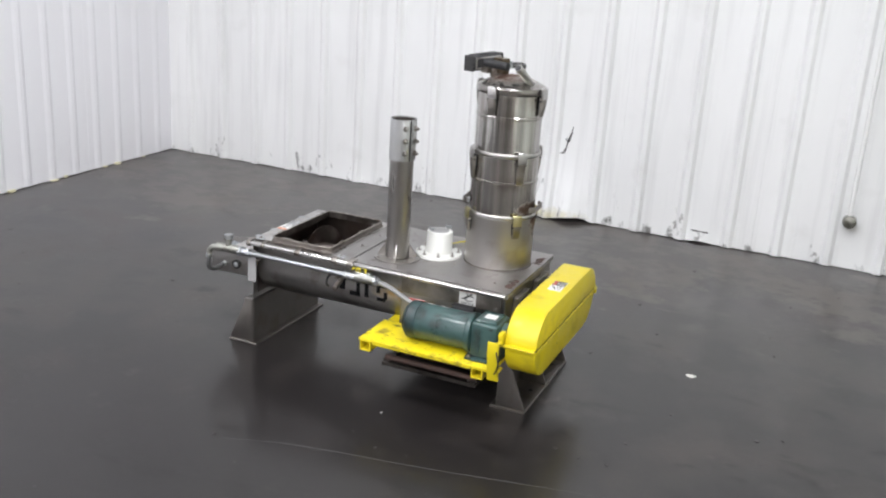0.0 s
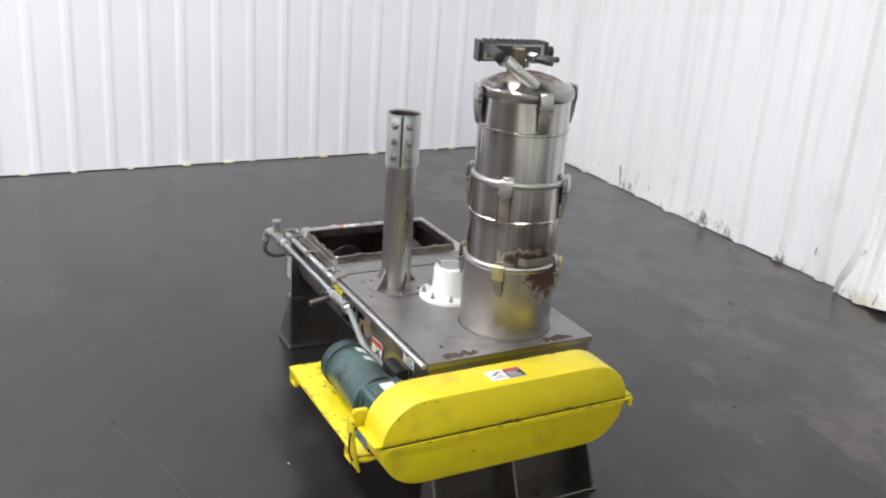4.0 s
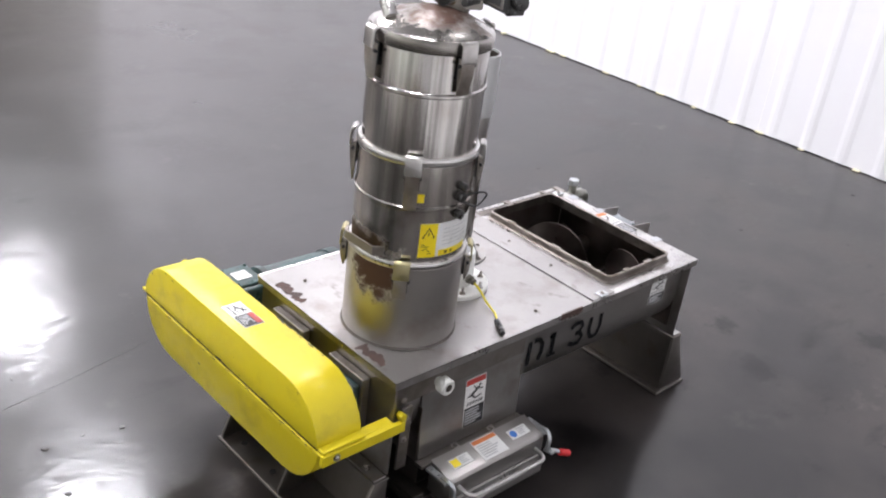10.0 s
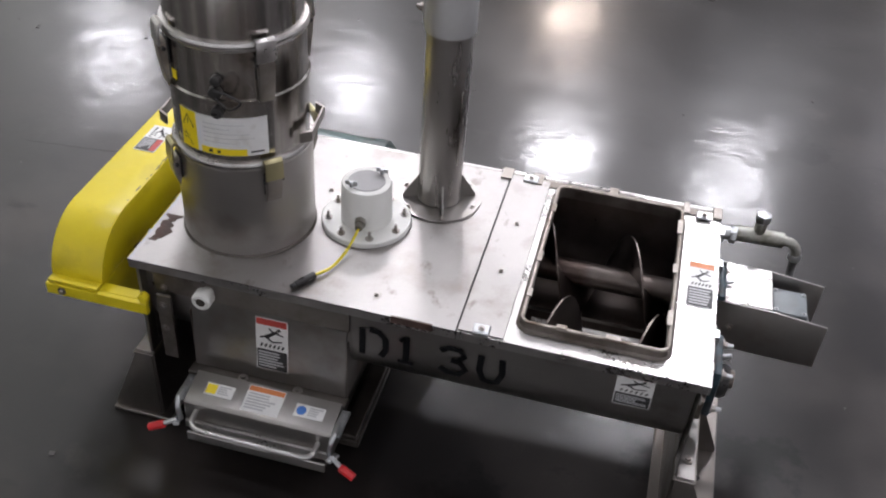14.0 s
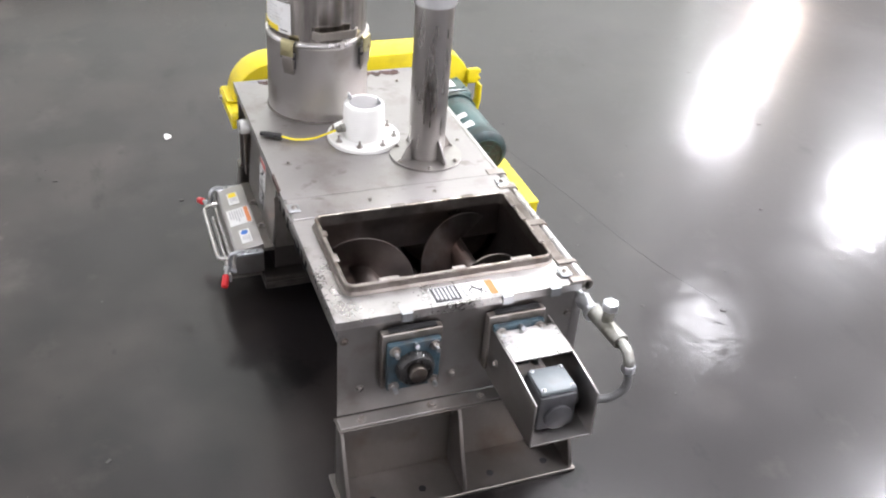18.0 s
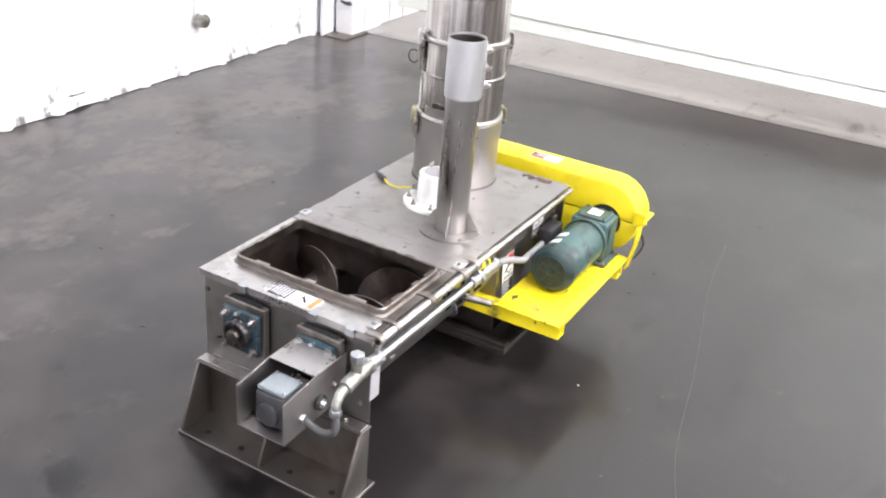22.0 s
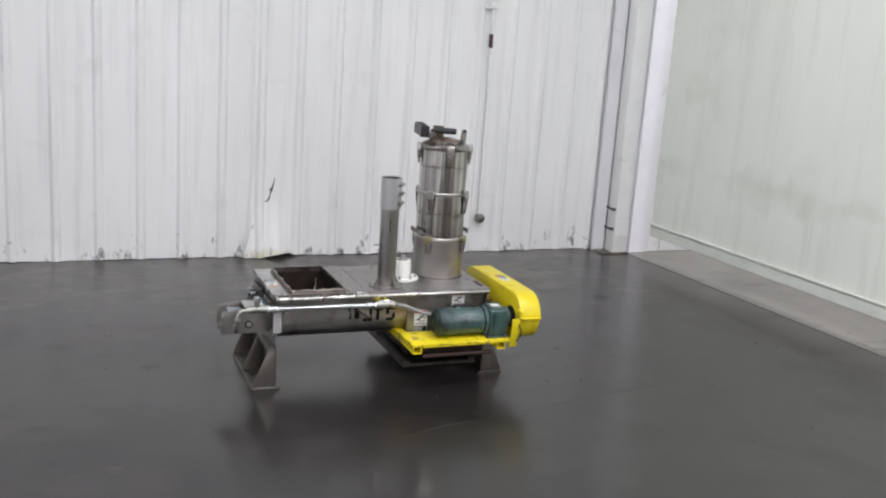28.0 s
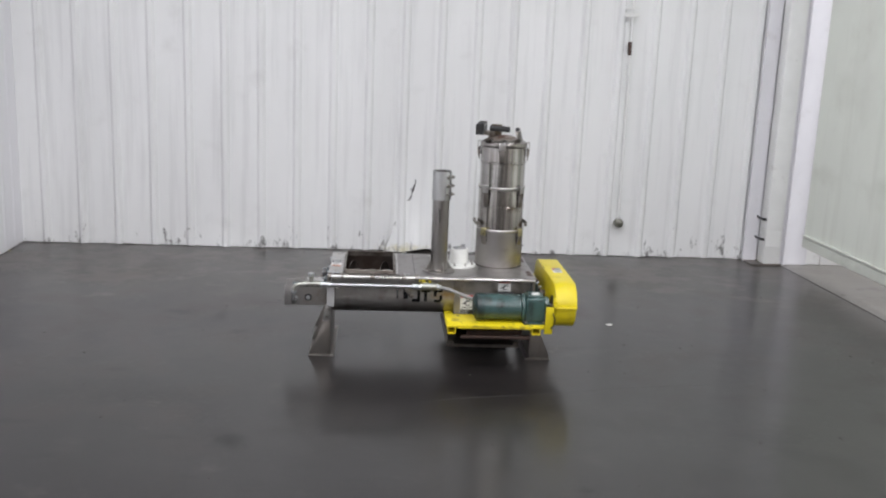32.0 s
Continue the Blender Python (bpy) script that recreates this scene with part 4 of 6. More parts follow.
part("red_union", rod((1.729, 2.445, 1.72), (1.727, 2.445, 1.83), 0.017, 12, 0.003), RUST, riser)
part("strap", box(1.66, 1.78, 2.425, 2.444, 2.03, 2.06, 0.003), TRIM_WHITE, riser)
part("strap", box(1.66, 1.78, 2.425, 2.444, 2.09, 2.11, 0.003), TRIM_WHITE, riser)

# scraps and scratches on the floor
bm = bmesh.new()
ring = [bm.verts.new((1.227 + 0.020 * math.cos(a) * (1 + 0.3 * math.sin(3 * a)), 0.439 + 0.016 * math.sin(a) * (1 + 0.2 * math.cos(2 * a)), 0.004)) for a in [k * 0.5236 for k in range(12)]]
mid = bm.verts.new((1.23, 0.44, 0.010))
low = [bm.verts.new((v.co.x, v.co.y, 0.0008)) for v in ring]
for k in range(12):
    bm.faces.new((ring[k], ring[(k + 1) % 12], mid))
    bm.faces.new((ring[k], ring[(k + 1) % 12], low[(k + 1) % 12], low[k]))
bm.faces.new(low)
tagged(part("paper_scrap", bm, PAPER), "small torn scrap of white paper on the concrete", "litter")
for x, y in ((0.205, -0.558),):
    tagged(part("paper_scrap", box(x, x + 0.008, y, y + 0.005, 0.0008, 0.002, 0.001, turn=pose(0, 0, 0, 0, 0, 30)), PAPER), "tiny white chip lying on the concrete", "litter")
rnd = random.Random(21)
chips = bmesh.new()
for k in range(150):
    a, r = rnd.uniform(0, 6.283), rnd.uniform(0.75, 2.6)
    x, y = r * math.cos(a) * 1.15, r * math.sin(a)
    s = rnd.choice((0.004, 0.006, 0.009, 0.014))
    box(x, x + s, y, y + s * rnd.uniform(0.4, 1), 0.0004, 0.0004 + s * 0.15, turn=pose(0, 0, 0, 0, 0, rnd.uniform(0, 180)), bm=chips)
tagged(part("floor_grit", chips, CARD), "dark crumbs of grit and oil spots on the concrete", "grit", kind="stuff")
SCRATCH = mat("chalky_scratch", (0.036, 0.034, 0.034), 0.5, 0, 0.2, 30, bump=0)
tagged(part("floor_scratch", tube([(1.55, -0.66, -0.0006), (1.1, -0.717, -0.0006), (0.54, -0.839, -0.0006), (0.08, -0.925, -0.0006), (-0.2, -1.02, -0.0006)], 0.0014, 6), SCRATCH),
       "thin pale scratch in the concrete", "scratch", kind="structure")
# ---- the screw feeder ----
feeder = thing("screw_feeder", (0, 0, 0), "stainless twin-screw feeder on splayed legs, grimy and scuffed", "machine")
TOP = 0.490
# main cover and inlet section
cover = part("cover", prism([(-0.100, -0.2825), (0.595, -0.2825), (0.595, 0.2825), (-0.100, 0.2825)], "z", TOP - 0.004, TOP), STEEL_TOP, feeder, "flat stainless cover plate")
lip = box(-0.100, 0.594, -0.2823, -0.2785, TOP - 0.024, TOP - 0.0045)
box(-0.100, 0.594, 0.2785, 0.2823, TOP - 0.022, TOP - 0.0045, bm=lip)
box(0.591, 0.5948, -0.278, 0.278, TOP - 0.018, TOP - 0.0045, bm=lip)
part("cover_lip", lip, STEEL_RUBBED, feeder)
inlet = bmesh.new()
OX0, OX1, OY0, OY1 = -0.503, -0.222, -0.243, 0.232
for r in ((-0.595, OX0, -0.2825, 0.2825), (OX1, -0.104, -0.2825, 0.2825), (OX0, OX1, -0.2825, OY0), (OX0, OX1, OY1, 0.2825)):
    prism([(r[0], r[2]), (r[1], r[2]), (r[1], r[3]), (r[0], r[3])], "z", TOP - 0.006, TOP - 0.001, bm=inlet)
bmesh.ops.remove_doubles(inlet, verts=inlet.verts[:], dist=1e-5)
part("inlet_plate", inlet, STEEL_RUBBED, feeder, "ground and swirled inlet section plate")
part("seam_lap", box(-0.196, -0.104, -0.278, 0.278, TOP - 0.0008, TOP + 0.0025, 0.001), STEEL_TOP, feeder)
part("cover_seam", box(-0.1036, -0.1004, -0.281, 0.281, TOP - 0.012, TOP - 0.002), BLACK, feeder)
il = box(-0.5945, -0.5905, -0.282, 0.282, TOP - 0.022, TOP - 0.0065)
box(-0.590, -0.104, 0.2785, 0.2823, TOP - 0.022, TOP - 0.0065, bm=il)
box(-0.590, -0.104, -0.2823, -0.2785, TOP - 0.022, TOP - 0.0065, bm=il)
part("inlet_lip", il, STEEL_RUBBED, feeder)
# opening frame: an upright lip round the opening, its rolled rim rubbed bright, corners rounded


def round_rect(off, r, n=6):
    """The opening's outline, off metres outside it, with corners of radius r."""
    pts = []
    for cx, cy, a0 in ((OX1, OY1, 0), (OX0, OY1, 90), (OX0, OY0, 180), (OX1, OY0, 270)):
        kx, ky = cx + (off - r if cx == OX1 else r - off), cy + (off - r if cy == OY1 else r - off)
        for k in range(n + 1):
            a = radians(a0 + 90 * k / n)
            pts.append((kx + r * math.cos(a), ky + r * math.sin(a)))
    return pts


def swept_lip(profile, wobble=0.0):
    """A closed profile of (offset, height) carried round the opening."""
    bm = bmesh.new()
    rings = []
    for off, h in profile:
        ring = []
        for x, y in round_rect(off, 0.016 + off):
            ring.append(bm.verts.new((x, y, TOP + h + wobble * noise.noise((x * 17, y * 17, 3.0)))))
        rings.append(ring)
    n = len(rings[0])
    for a, b in zip(rings, rings[1:] + rings[:1]):
        for k in range(n):
            bm.faces.new((a[k], a[(k + 1) % n], b[(k + 1) % n], b[k]))
    return bm


frame_lip = part("opening_frame", swept_lip([(0.013, -0.0008), (0.007, 0.004), (0.0045, 0.016), (-0.001, 0.016), (-0.001, -0.009), (0.0045, -0.009), (0.008, -0.0008)]), FRAME_DARK, feeder, "oily upright lip round the opening")
part("frame_rim", swept_lip([(0.0058, 0.0163), (0.0068, 0.0190), (0.0050, 0.0215), (0.0008, 0.0220), (-0.0018, 0.0200), (-0.0012, 0.0163)], 0.0012), RIM, frame_lip, "rolled rim, rubbed bright")
for x, y, w in ((OX0, -0.17, 0.05), (OX0, -0.02, 0.03), (OX0, 0.14, 0.045), (OX1, -0.15, 0.03), (OX1, 0.03, 0.035), (OX1, 0.15, 0.025)):
    part("rim_clip", box(x - 0.0055, x + 0.0065, y - w / 2, y + w / 2, TOP + 0.0212, TOP + 0.0242, 0.001), STEEL_OLD, feeder)
for x, y, w in ((-0.43, OY0, 0.05), (-0.34, OY0, 0.03), (-0.27, OY0, 0.045), (-0.40, OY1, 0.030), (-0.30, OY1, 0.022)):
    part("rim_clip", box(x - w / 2, x + w / 2, y - 0.0065, y + 0.0065, TOP + 0.0212, TOP + 0.0242, 0.001), FRAME_DARK if y < 0 else STEEL_OLD, feeder)
# trough: vertical sides over two round bottoms, open at the top
RT, ZC = 0.125, 0.362


def trough_line(off):
    pts = [(0.25 + off, TOP - 0.007), (0.25 + off, ZC)]
    for sgn in (1, -1):
        for k in range(1, 17):
            a = math.pi * k / 16
            y, z = sgn * 0.125 + (RT + off) * math.cos(a), ZC - (RT + off) * math.sin(a)
            if sgn == 1 and k == 16:
                y, z = 0.0, ZC - (0.045 if off < 0.001 else 0.04)
            pts.append((y, z))
    pts.append((-0.25 - off, TOP - 0.007))
    return pts


def sheet(outer, inner, x0, x1):
    bm = bmesh.new()
    rings = [[bm.verts.new((x, y, z)) for y, z in ln] for x in (x0, x1) for ln in (outer, inner)]
    o0, i0, o1, i1 = rings
    n = len(outer)
    for k in range(n - 1):
        for a, b in ((o0, o1), (i0, i1), (o0, i0), (o1, i1)):
            bm.faces.new((a[k], a[k + 1], b[k + 1], b[k]))
    for k in (0, n - 1):
        bm.faces.new((o0[k], o1[k], i1[k], i0[k]))
    return bm


part("trough", sheet(trough_line(0.0), trough_line(-0.002), -0.577, 0.578), STEEL_TROUGH, feeder, "double-round stainless trough")
# added skins just inside the steel; their dark colour holds the inside's shade
part("trough_dark_skin", sheet(trough_line(-0.0025), trough_line(-0.0035), -0.574, 0.575), INSIDE, feeder)
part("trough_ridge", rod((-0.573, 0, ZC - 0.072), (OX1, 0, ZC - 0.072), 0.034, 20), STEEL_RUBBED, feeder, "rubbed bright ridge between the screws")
part("inlet_dark_wall", box(OX1 + 0.012, OX1 + 0.015, -0.246, 0.246, ZC + 0.02, TOP - 0.008), INSIDE, feeder)
for ex in (-1, 1):
    x = ex * 0.5795
    pl = box(x - 0.0015, x + 0.0015 + ex * 0.004, -0.275, 0.275, 0.2160, TOP - 0.0068, 0.001)
    part("end_plate", pl, STEEL, feeder)
    part("end_dark_skin", box(ex * 0.5755, ex * 0.5770, -0.246, 0.246, 0.24, TOP - 0.008), INSIDE, feeder)


def screw_flight(yc, hand, phase):
    bm = bmesh.new()
    n, pitch, x0, x1 = 170, 0.188, -0.572, 0.572
    grid = []
    for k in range(n + 1):
        x = x0 + (x1 - x0) * k / n
        a = hand * 2 * math.pi * (x - phase) / pitch + math.pi / 2
        row = []
        for r, dx in ((0.026, -0.003), (0.108, -0.002), (0.108, 0.002), (0.026, 0.003)):
            row.append(bm.verts.new((x + dx, yc + r * math.cos(a), ZC + r * math.sin(a))))
        grid.append(row)
    for a, b in zip(grid, grid[1:]):
        for j in range(4):
            bm.faces.new((a[j], a[(j + 1) % 4], b[(j + 1) % 4], b[j]))
    bm.faces.new(grid[0])
    bm.faces.new(grid[-1])
    return bm


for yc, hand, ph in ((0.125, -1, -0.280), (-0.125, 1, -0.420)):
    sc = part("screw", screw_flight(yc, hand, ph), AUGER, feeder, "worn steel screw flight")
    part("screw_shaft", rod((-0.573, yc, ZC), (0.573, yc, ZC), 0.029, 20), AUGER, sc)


def leg(ex):
    s = ex

    def xbox(xa, xb, *rest):
        return box(min(s * xa, s * xb), max(s * xa, s * xb), *rest)

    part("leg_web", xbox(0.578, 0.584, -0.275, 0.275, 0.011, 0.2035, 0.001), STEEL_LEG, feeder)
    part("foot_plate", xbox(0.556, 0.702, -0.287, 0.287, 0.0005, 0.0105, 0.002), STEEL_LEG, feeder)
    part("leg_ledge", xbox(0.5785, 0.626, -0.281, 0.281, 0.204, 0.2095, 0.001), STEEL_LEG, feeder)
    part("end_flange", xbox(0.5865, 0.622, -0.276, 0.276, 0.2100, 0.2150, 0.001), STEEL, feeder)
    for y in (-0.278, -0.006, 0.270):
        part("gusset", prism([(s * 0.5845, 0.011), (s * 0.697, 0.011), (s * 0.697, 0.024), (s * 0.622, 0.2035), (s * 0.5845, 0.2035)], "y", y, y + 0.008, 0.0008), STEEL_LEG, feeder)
    for y in (-0.215, -0.06, 0.06, 0.225):
        bolt(feeder, (s * 0.605, y, 0.2152), (0, 0, 1), 0.011)
    for y in (-0.22, -0.08, 0.09, 0.21):
        # black disc on the plate for the shade in a bolt hole
        part("bolt_hole", rod((s * 0.660, y, 0.0106), (s * 0.660, y, 0.0114), 0.009, 14), BLACK, feeder)


leg(-1)
leg(1)
for y, z in ((0.262, 0.43), (0.225, 0.29), (-0.262, 0.40), (-0.245, 0.27), (0.01, 0.285)):
    bolt(feeder, (-0.5852, y, z), (-1, 0, 0), 0.009)

# flange bearings at both ends


def bearing(ex, yc, grime=False):
    x = ex * 0.5855
    b = part("bearing_spacer", box(min(x, x + ex * 0.022), max(x, x + ex * 0.022), yc - 0.068, yc + 0.068, ZC - 0.066, ZC + 0.082, 0.002), STEEL_OLD, feeder)
    fl = box(min(x + ex * 0.0225, x + ex * 0.040), max(x + ex * 0.0225, x + ex * 0.040), yc - 0.060, yc + 0.060, ZC - 0.060, ZC + 0.066, 0.006, 2)
    part("bearing_flange", fl, BLUE if ex < 0 else GREEN_GRIMY, b, "mottled blue cast bearing flange")
    hub = lathe([(0.043, x + ex * 0.0405), (0.043, x + ex * 0.052), (0.038, x + ex * 0.062), (0.032, x + ex * 0.063), (0.032, x + ex * 0.054), (0.024, x + ex * 0.054)], (0, yc, ZC + 0.002), 28, "x")
    part("bearing_hub", hub, BLACK_SHINY, b)
    part("shaft_end", rod((x + ex * 0.041, yc, ZC + 0.002), (x + ex * (0.074 if ex < 0 else 0.10), yc, ZC + 0.002), 0.0195, 20, 0.002), FRAME_DARK, b)
    for dy in (-0.045, 0.045):
        for dz in (-0.046, 0.051):
            part("bolt", hex_bolt((x + ex * 0.0402, yc + dy, ZC + dz), (ex, 0, 0), 0.012), BOLT, b)
            part("stud", rod((x + ex * 0.045, yc + dy, ZC + dz), (x + ex * 0.062, yc + dy, ZC + dz), 0.005, 10), ZINC, b)
    part("grease_nipple", rod((x + ex * 0.0402, yc, ZC + 0.060), (x + ex * 0.056, yc, ZC + 0.066), 0.005, 10), ZINC, b)
    if ex > 0:
        part("seal_ring", lathe([(0.030, x + 0.0545), (0.035, x + 0.0545), (0.035, x + 0.0640), (0.030, x + 0.0640)], (0, yc, ZC + 0.002), 24, "x", closed=True), LABEL_RED, b, "red shaft seal")
    if ex < 0:
        part("name_plate", box(x - 0.020, x - 0.004, yc - 0.055, yc + 0.052, ZC + 0.0855, ZC + 0.0875), BLACK, b)


for ex in (-1, 1):
    for yc in (0.117, -0.125):
        bearing(ex, yc)

# cover clips and hold-downs
for x, y in ((-0.150, 0.268), (-0.150, -0.270), (-0.555, -0.255)):
    part("cover_clip", box(x - 0.017, x + 0.017, y - 0.014, y + 0.014, TOP + 0.003, TOP + 0.0075, 0.002), ZINC, feeder)
    bolt(feeder, (x, y, TOP + 0.0076), (0, 0, 1), 0.007)
for y in (0.13, -0.10, -0.215):
    part("edge_clip", prism([(-0.572, TOP + 0.0005), (-0.604, TOP + 0.0005), (-0.604, TOP - 0.020), (-0.600, TOP - 0.020), (-0.600, TOP - 0.0035), (-0.5955, TOP - 0.0035), (-0.5955, TOP - 0.0005), (-0.572, TOP - 0.0005)], "y", y - 0.012, y + 0.012), ZINC, feeder)
for x, y in ((-0.150, 0.08), (-0.150, -0.09), (0.075, 0.23), (0.505, -0.2), (0.28, -0.08), (0.10, -0.245)):
    bolt(feeder, (x, y, TOP + (0.003 if x < 0 else 0.0005)), (0, 0, 1), 0.006)
# hinge rod along the front edge
part("hinge_rod", rod((-0.596, -0.2955, TOP - 0.010), (-0.075, -0.2955, TOP - 0.010), 0.0105, 16, 0.002), STEEL_RUBBED, feeder)
part("rolled_edge", rod((-0.074, -0.2935, TOP - 0.0105), (0.585, -0.2935, TOP - 0.0125), 0.0085, 14, 0.001), STEEL_RUBBED, feeder)
for x, w in ((-0.586, 0.010), (-0.515, 0.007), (-0.345, 0.011), (-0.165, 0.013), (-0.092, 0.013)):
    part("hinge_knuckle", rod((x - w, -0.2955, TOP - 0.010), (x + w, -0.2955, TOP - 0.010), 0.0145, 16, 0.002), STEEL_OLD, feeder)
    part("hinge_strap", box(x - w, x + w, -0.2955, -0.2560, TOP + 0.0012, TOP + 0.0050, 0.001), STEEL_OLD, feeder)
part("dark_gasket", box(-0.572, -0.180, -0.2835, -0.2575, TOP + 0.0003, TOP + 0.0010), FRAME_DARK, feeder)

# rust patches on the cover's drive end
for y0, y1, seed in ((-0.225, -0.115, 1), (0.118, 0.212, 2)):
    rnd = random.Random(seed)
    bm = bmesh.new()
    n = 14
    pts = [(0.578 + rnd.uniform(-0.002, 0.010), y0 + (y1 - y0) * k / n) for k in range(n + 1)]
    pts += [(0.562 + rnd.uniform(-0.014, 0.006), y1 - (y1 - y0) * k / n) for k in range(n + 1)]
    prism(pts, "z", TOP + 0.0002, TOP + 0.0010, bm=bm)
    part("rust_patch", bm, RUST, feeder, "brown rust where the coating wore off")
part("rust_patch", box(-0.055, 0.03, 0.279, 0.2832, TOP - 0.016, TOP + 0.0008), RUST, feeder)

# discharge chute below the drive half
for s in (1, -1):
    z0 = 0.196
    part("chute_plate", prism([(s * 0.2512, 0.392), (s * 0.2550, 0.392), (s * 0.2690, 0.218), (s * 0.2690, z0 + 0.012), (s * 0.2650, z0 + 0.012)], "x", 0.130, 0.478), STEEL, feeder)
    part("chute_flange", box(0.122, 0.486, min(s * 0.2655, s * 0.294), max(s * 0.2655, s * 0.294), z0, z0 + 0.010, 0.001), STEEL_LEG, feeder)
    part("chute_header", box(0.125, 0.560, min(s * 0.2506, s * 0.2560), max(s * 0.2506, s * 0.2560), 0.3925, 0.472, 0.001), STEEL_OLD, feeder)
    for x in (0.235, 0.362):
        bolt(feeder, (x, s * 0.280, z0 + 0.0105), (0, 0, 1), 0.011)
    part("corner_post", box(0.520, 0.552, min(s * 0.262, s * 0.270), max(s * 0.262, s * 0.270), 0.2105, 0.392, 0.001), STEEL_OLD, feeder)
    for z in (0.405, 0.365, 0.30):
        bolt(feeder, (0.538, s * (0.2562 if z > 0.395 else 0.2702), z), (0, s, 0), 0.008)
part("chute_end", box(0.127, 0.1295, -0.262, 0.262, 0.20, 0.36), STEEL_OLD, feeder)
part("chute_end", box(0.4785, 0.481, -0.262, 0.262, 0.20, 0.36), STEEL_OLD, feeder)
plug = lathe([(0.012, 0), (0.012, 0.014), (0.021, 0.014), (0.021, 0.036), (0.018, 0.040), (0.011, 0.040), (0.010, 0.030)], (0.434, 0.2562, 0.423), 24, "y")
plug_ob = part("plug", plug, WHITE_PLASTIC, feeder, "white plastic screw plug")
# dark disc fills the plug and paints the shade of its hollow
part("plug_bore", rod((0.434, 0.2870, 0.423), (0.434, 0.2964, 0.423), 0.0098, 18), FRAME_DARK, plug_ob)

# stencilled mark, one character at a time, with the bridges of the stencil left bare


def stencil(strokes, x, wide):
    """The painted strokes of one character as read from the back: points (across, up), 0 to 1, and a thickness."""
    for pts, thick in strokes:
        line = [Vector((x - a * wide, 0.337 + b * 0.076)) for a, b in pts]
        bm = bmesh.new()
        rows = []
        for k, p in enumerate(line):
            d = (line[min(k + 1, len(line) - 1)] - line[max(k - 1, 0)]).normalized()
            n = Vector((-d.y, d.x)) * thick / 2
            rows.append([bm.verts.new((q.x, y, q.y)) for q in (p - n, p + n) for y in (0.2516, 0.2521)])
        for r, t in zip(rows, rows[1:]):
            for i, j in ((0, 1), (1, 3), (3, 2), (2, 0)):
                bm.faces.new((r[i], r[j], t[j], t[i]))
        for r in (rows[0], rows[-1]):
            bm.faces.new((r[0], r[1], r[3], r[2]))
        part("stencil_stroke", bm, STENCIL, feeder, "black stencilled stroke")


stencil([([(0.10, 0.02), (0.10, 0.98)], 0.013), ([(0.34, 0.97), (0.66, 0.94), (0.88, 0.72), (0.90, 0.34), (0.74, 0.06)], 0.014)], 0.104, 0.064)
stencil([([(0.50, 0.10), (0.50, 0.98)], 0.014), ([(0.20, 0.80), (0.46, 0.94)], 0.010), ([(0.12, 0.04), (0.88, 0.04)], 0.010)], 0.026, 0.046)
stencil([([(0.08, 0.80), (0.34, 0.95), (0.70, 0.93), (0.84, 0.74), (0.66, 0.54)], 0.013), ([(0.42, 0.52), (0.72, 0.48), (0.90, 0.26), (0.70, 0.05), (0.34, 0.05), (0.08, 0.18)], 0.014)], -0.064, 0.066)
stencil([([(0.14, 0.94), (0.10, 0.40), (0.26, 0.07), (0.50, 0.03), (0.74, 0.07), (0.90, 0.40), (0.86, 0.94)], 0.014)], -0.146, 0.060)
for x0, x1, z0, z1 in ((-0.165, -0.138, 0.345, 0.405), (-0.085, -0.068, 0.335, 0.405), (-0.116, -0.068, 0.328, 0.346), (-0.046, -0.028, 0.332, 0.405),
                       (-0.062, -0.010, 0.388, 0.405), (0.010, 0.060, 0.388, 0.405), (0.010, 0.026, 0.362, 0.390), (0.044, 0.060, 0.338, 0.370), (0.012, 0.050, 0.328, 0.342)):
    part("stencil_bar", box(x0, x1, -0.2512, -0.2420, z0, z1), STENCIL, feeder)

# hazard labels on the feeder
warning_label(feeder, (0.332, 0.2664, 0.240), (-1, 0, 0), (0, -0.08, 0.9968), (0, 0.9968, 0.08), 0.072, 0.142, seed=1, split=0.40)
warning_label(feeder, (-0.424, 0.2506, 0.362), (-1, 0, 0), (0, 0, 1), (0, 1, 0), 0.074, 0.088, seed=2, split=0.38)
warning_label(feeder, (0.382, -0.2566, 0.364), (1, 0, 0), (0, 0, 1), (0, -1, 0), 0.072, 0.102, seed=3, split=0.30)
warning_label(feeder, (0.165, -0.2708, 0.240), (1, 0, 0), (0, 0.08, 0.9968), (0, -0.9968, 0.08), 0.074, 0.140, seed=4, split=0.38)
warning_label(feeder, (-0.532, 0.062, TOP - 0.0008), (-1, 0, 0), (0, -1, 0), (0, 0, 1), 0.056, 0.148, LABEL_ORANGE, 5, 0.42, "hazard label with orange header stuck on the bright inlet plate")
part("blank_plate", box(-0.602, -0.560, -0.2855, -0.2838, 0.30, 0.445, 0.001), GREY_PLATE, feeder, "blank grey tag plate")

# ---- vacuum receiver on the cover ----
RX, RY = 0.413, 0.070
WELD = mat("stained_weld", (0.11, 0.098, 0.088), 0.5, 0.8, 0.3, 30, bump=0.1)
BRASSY = mat("stained_brass_block", (0.17, 0.135, 0.095), 0.42, 0.9, 0.25, 24, bump=0.1, dirt=((0.07, 0.05, 0.035), 0.7, 20, 0.45, 0.65))
recv = thing("vacuum_receiver", (RX, RY, TOP), "polished stainless vacuum receiver of stacked cans, latched and stained brown", "receiver")
RC = (RX, RY, 0)


def can(name, r, z0, z1, material, bead=None):
    prof = [(r, z0), (r, z1)]
    if bead:
        prof = [(r, z0), (r, bead - 0.006), (r + 0.0035, bead - 0.003), (r + 0.0035, bead + 0.003), (r, bead + 0.006), (r, z1)]
    return part(name, lathe(prof, RC, 72), material, recv)


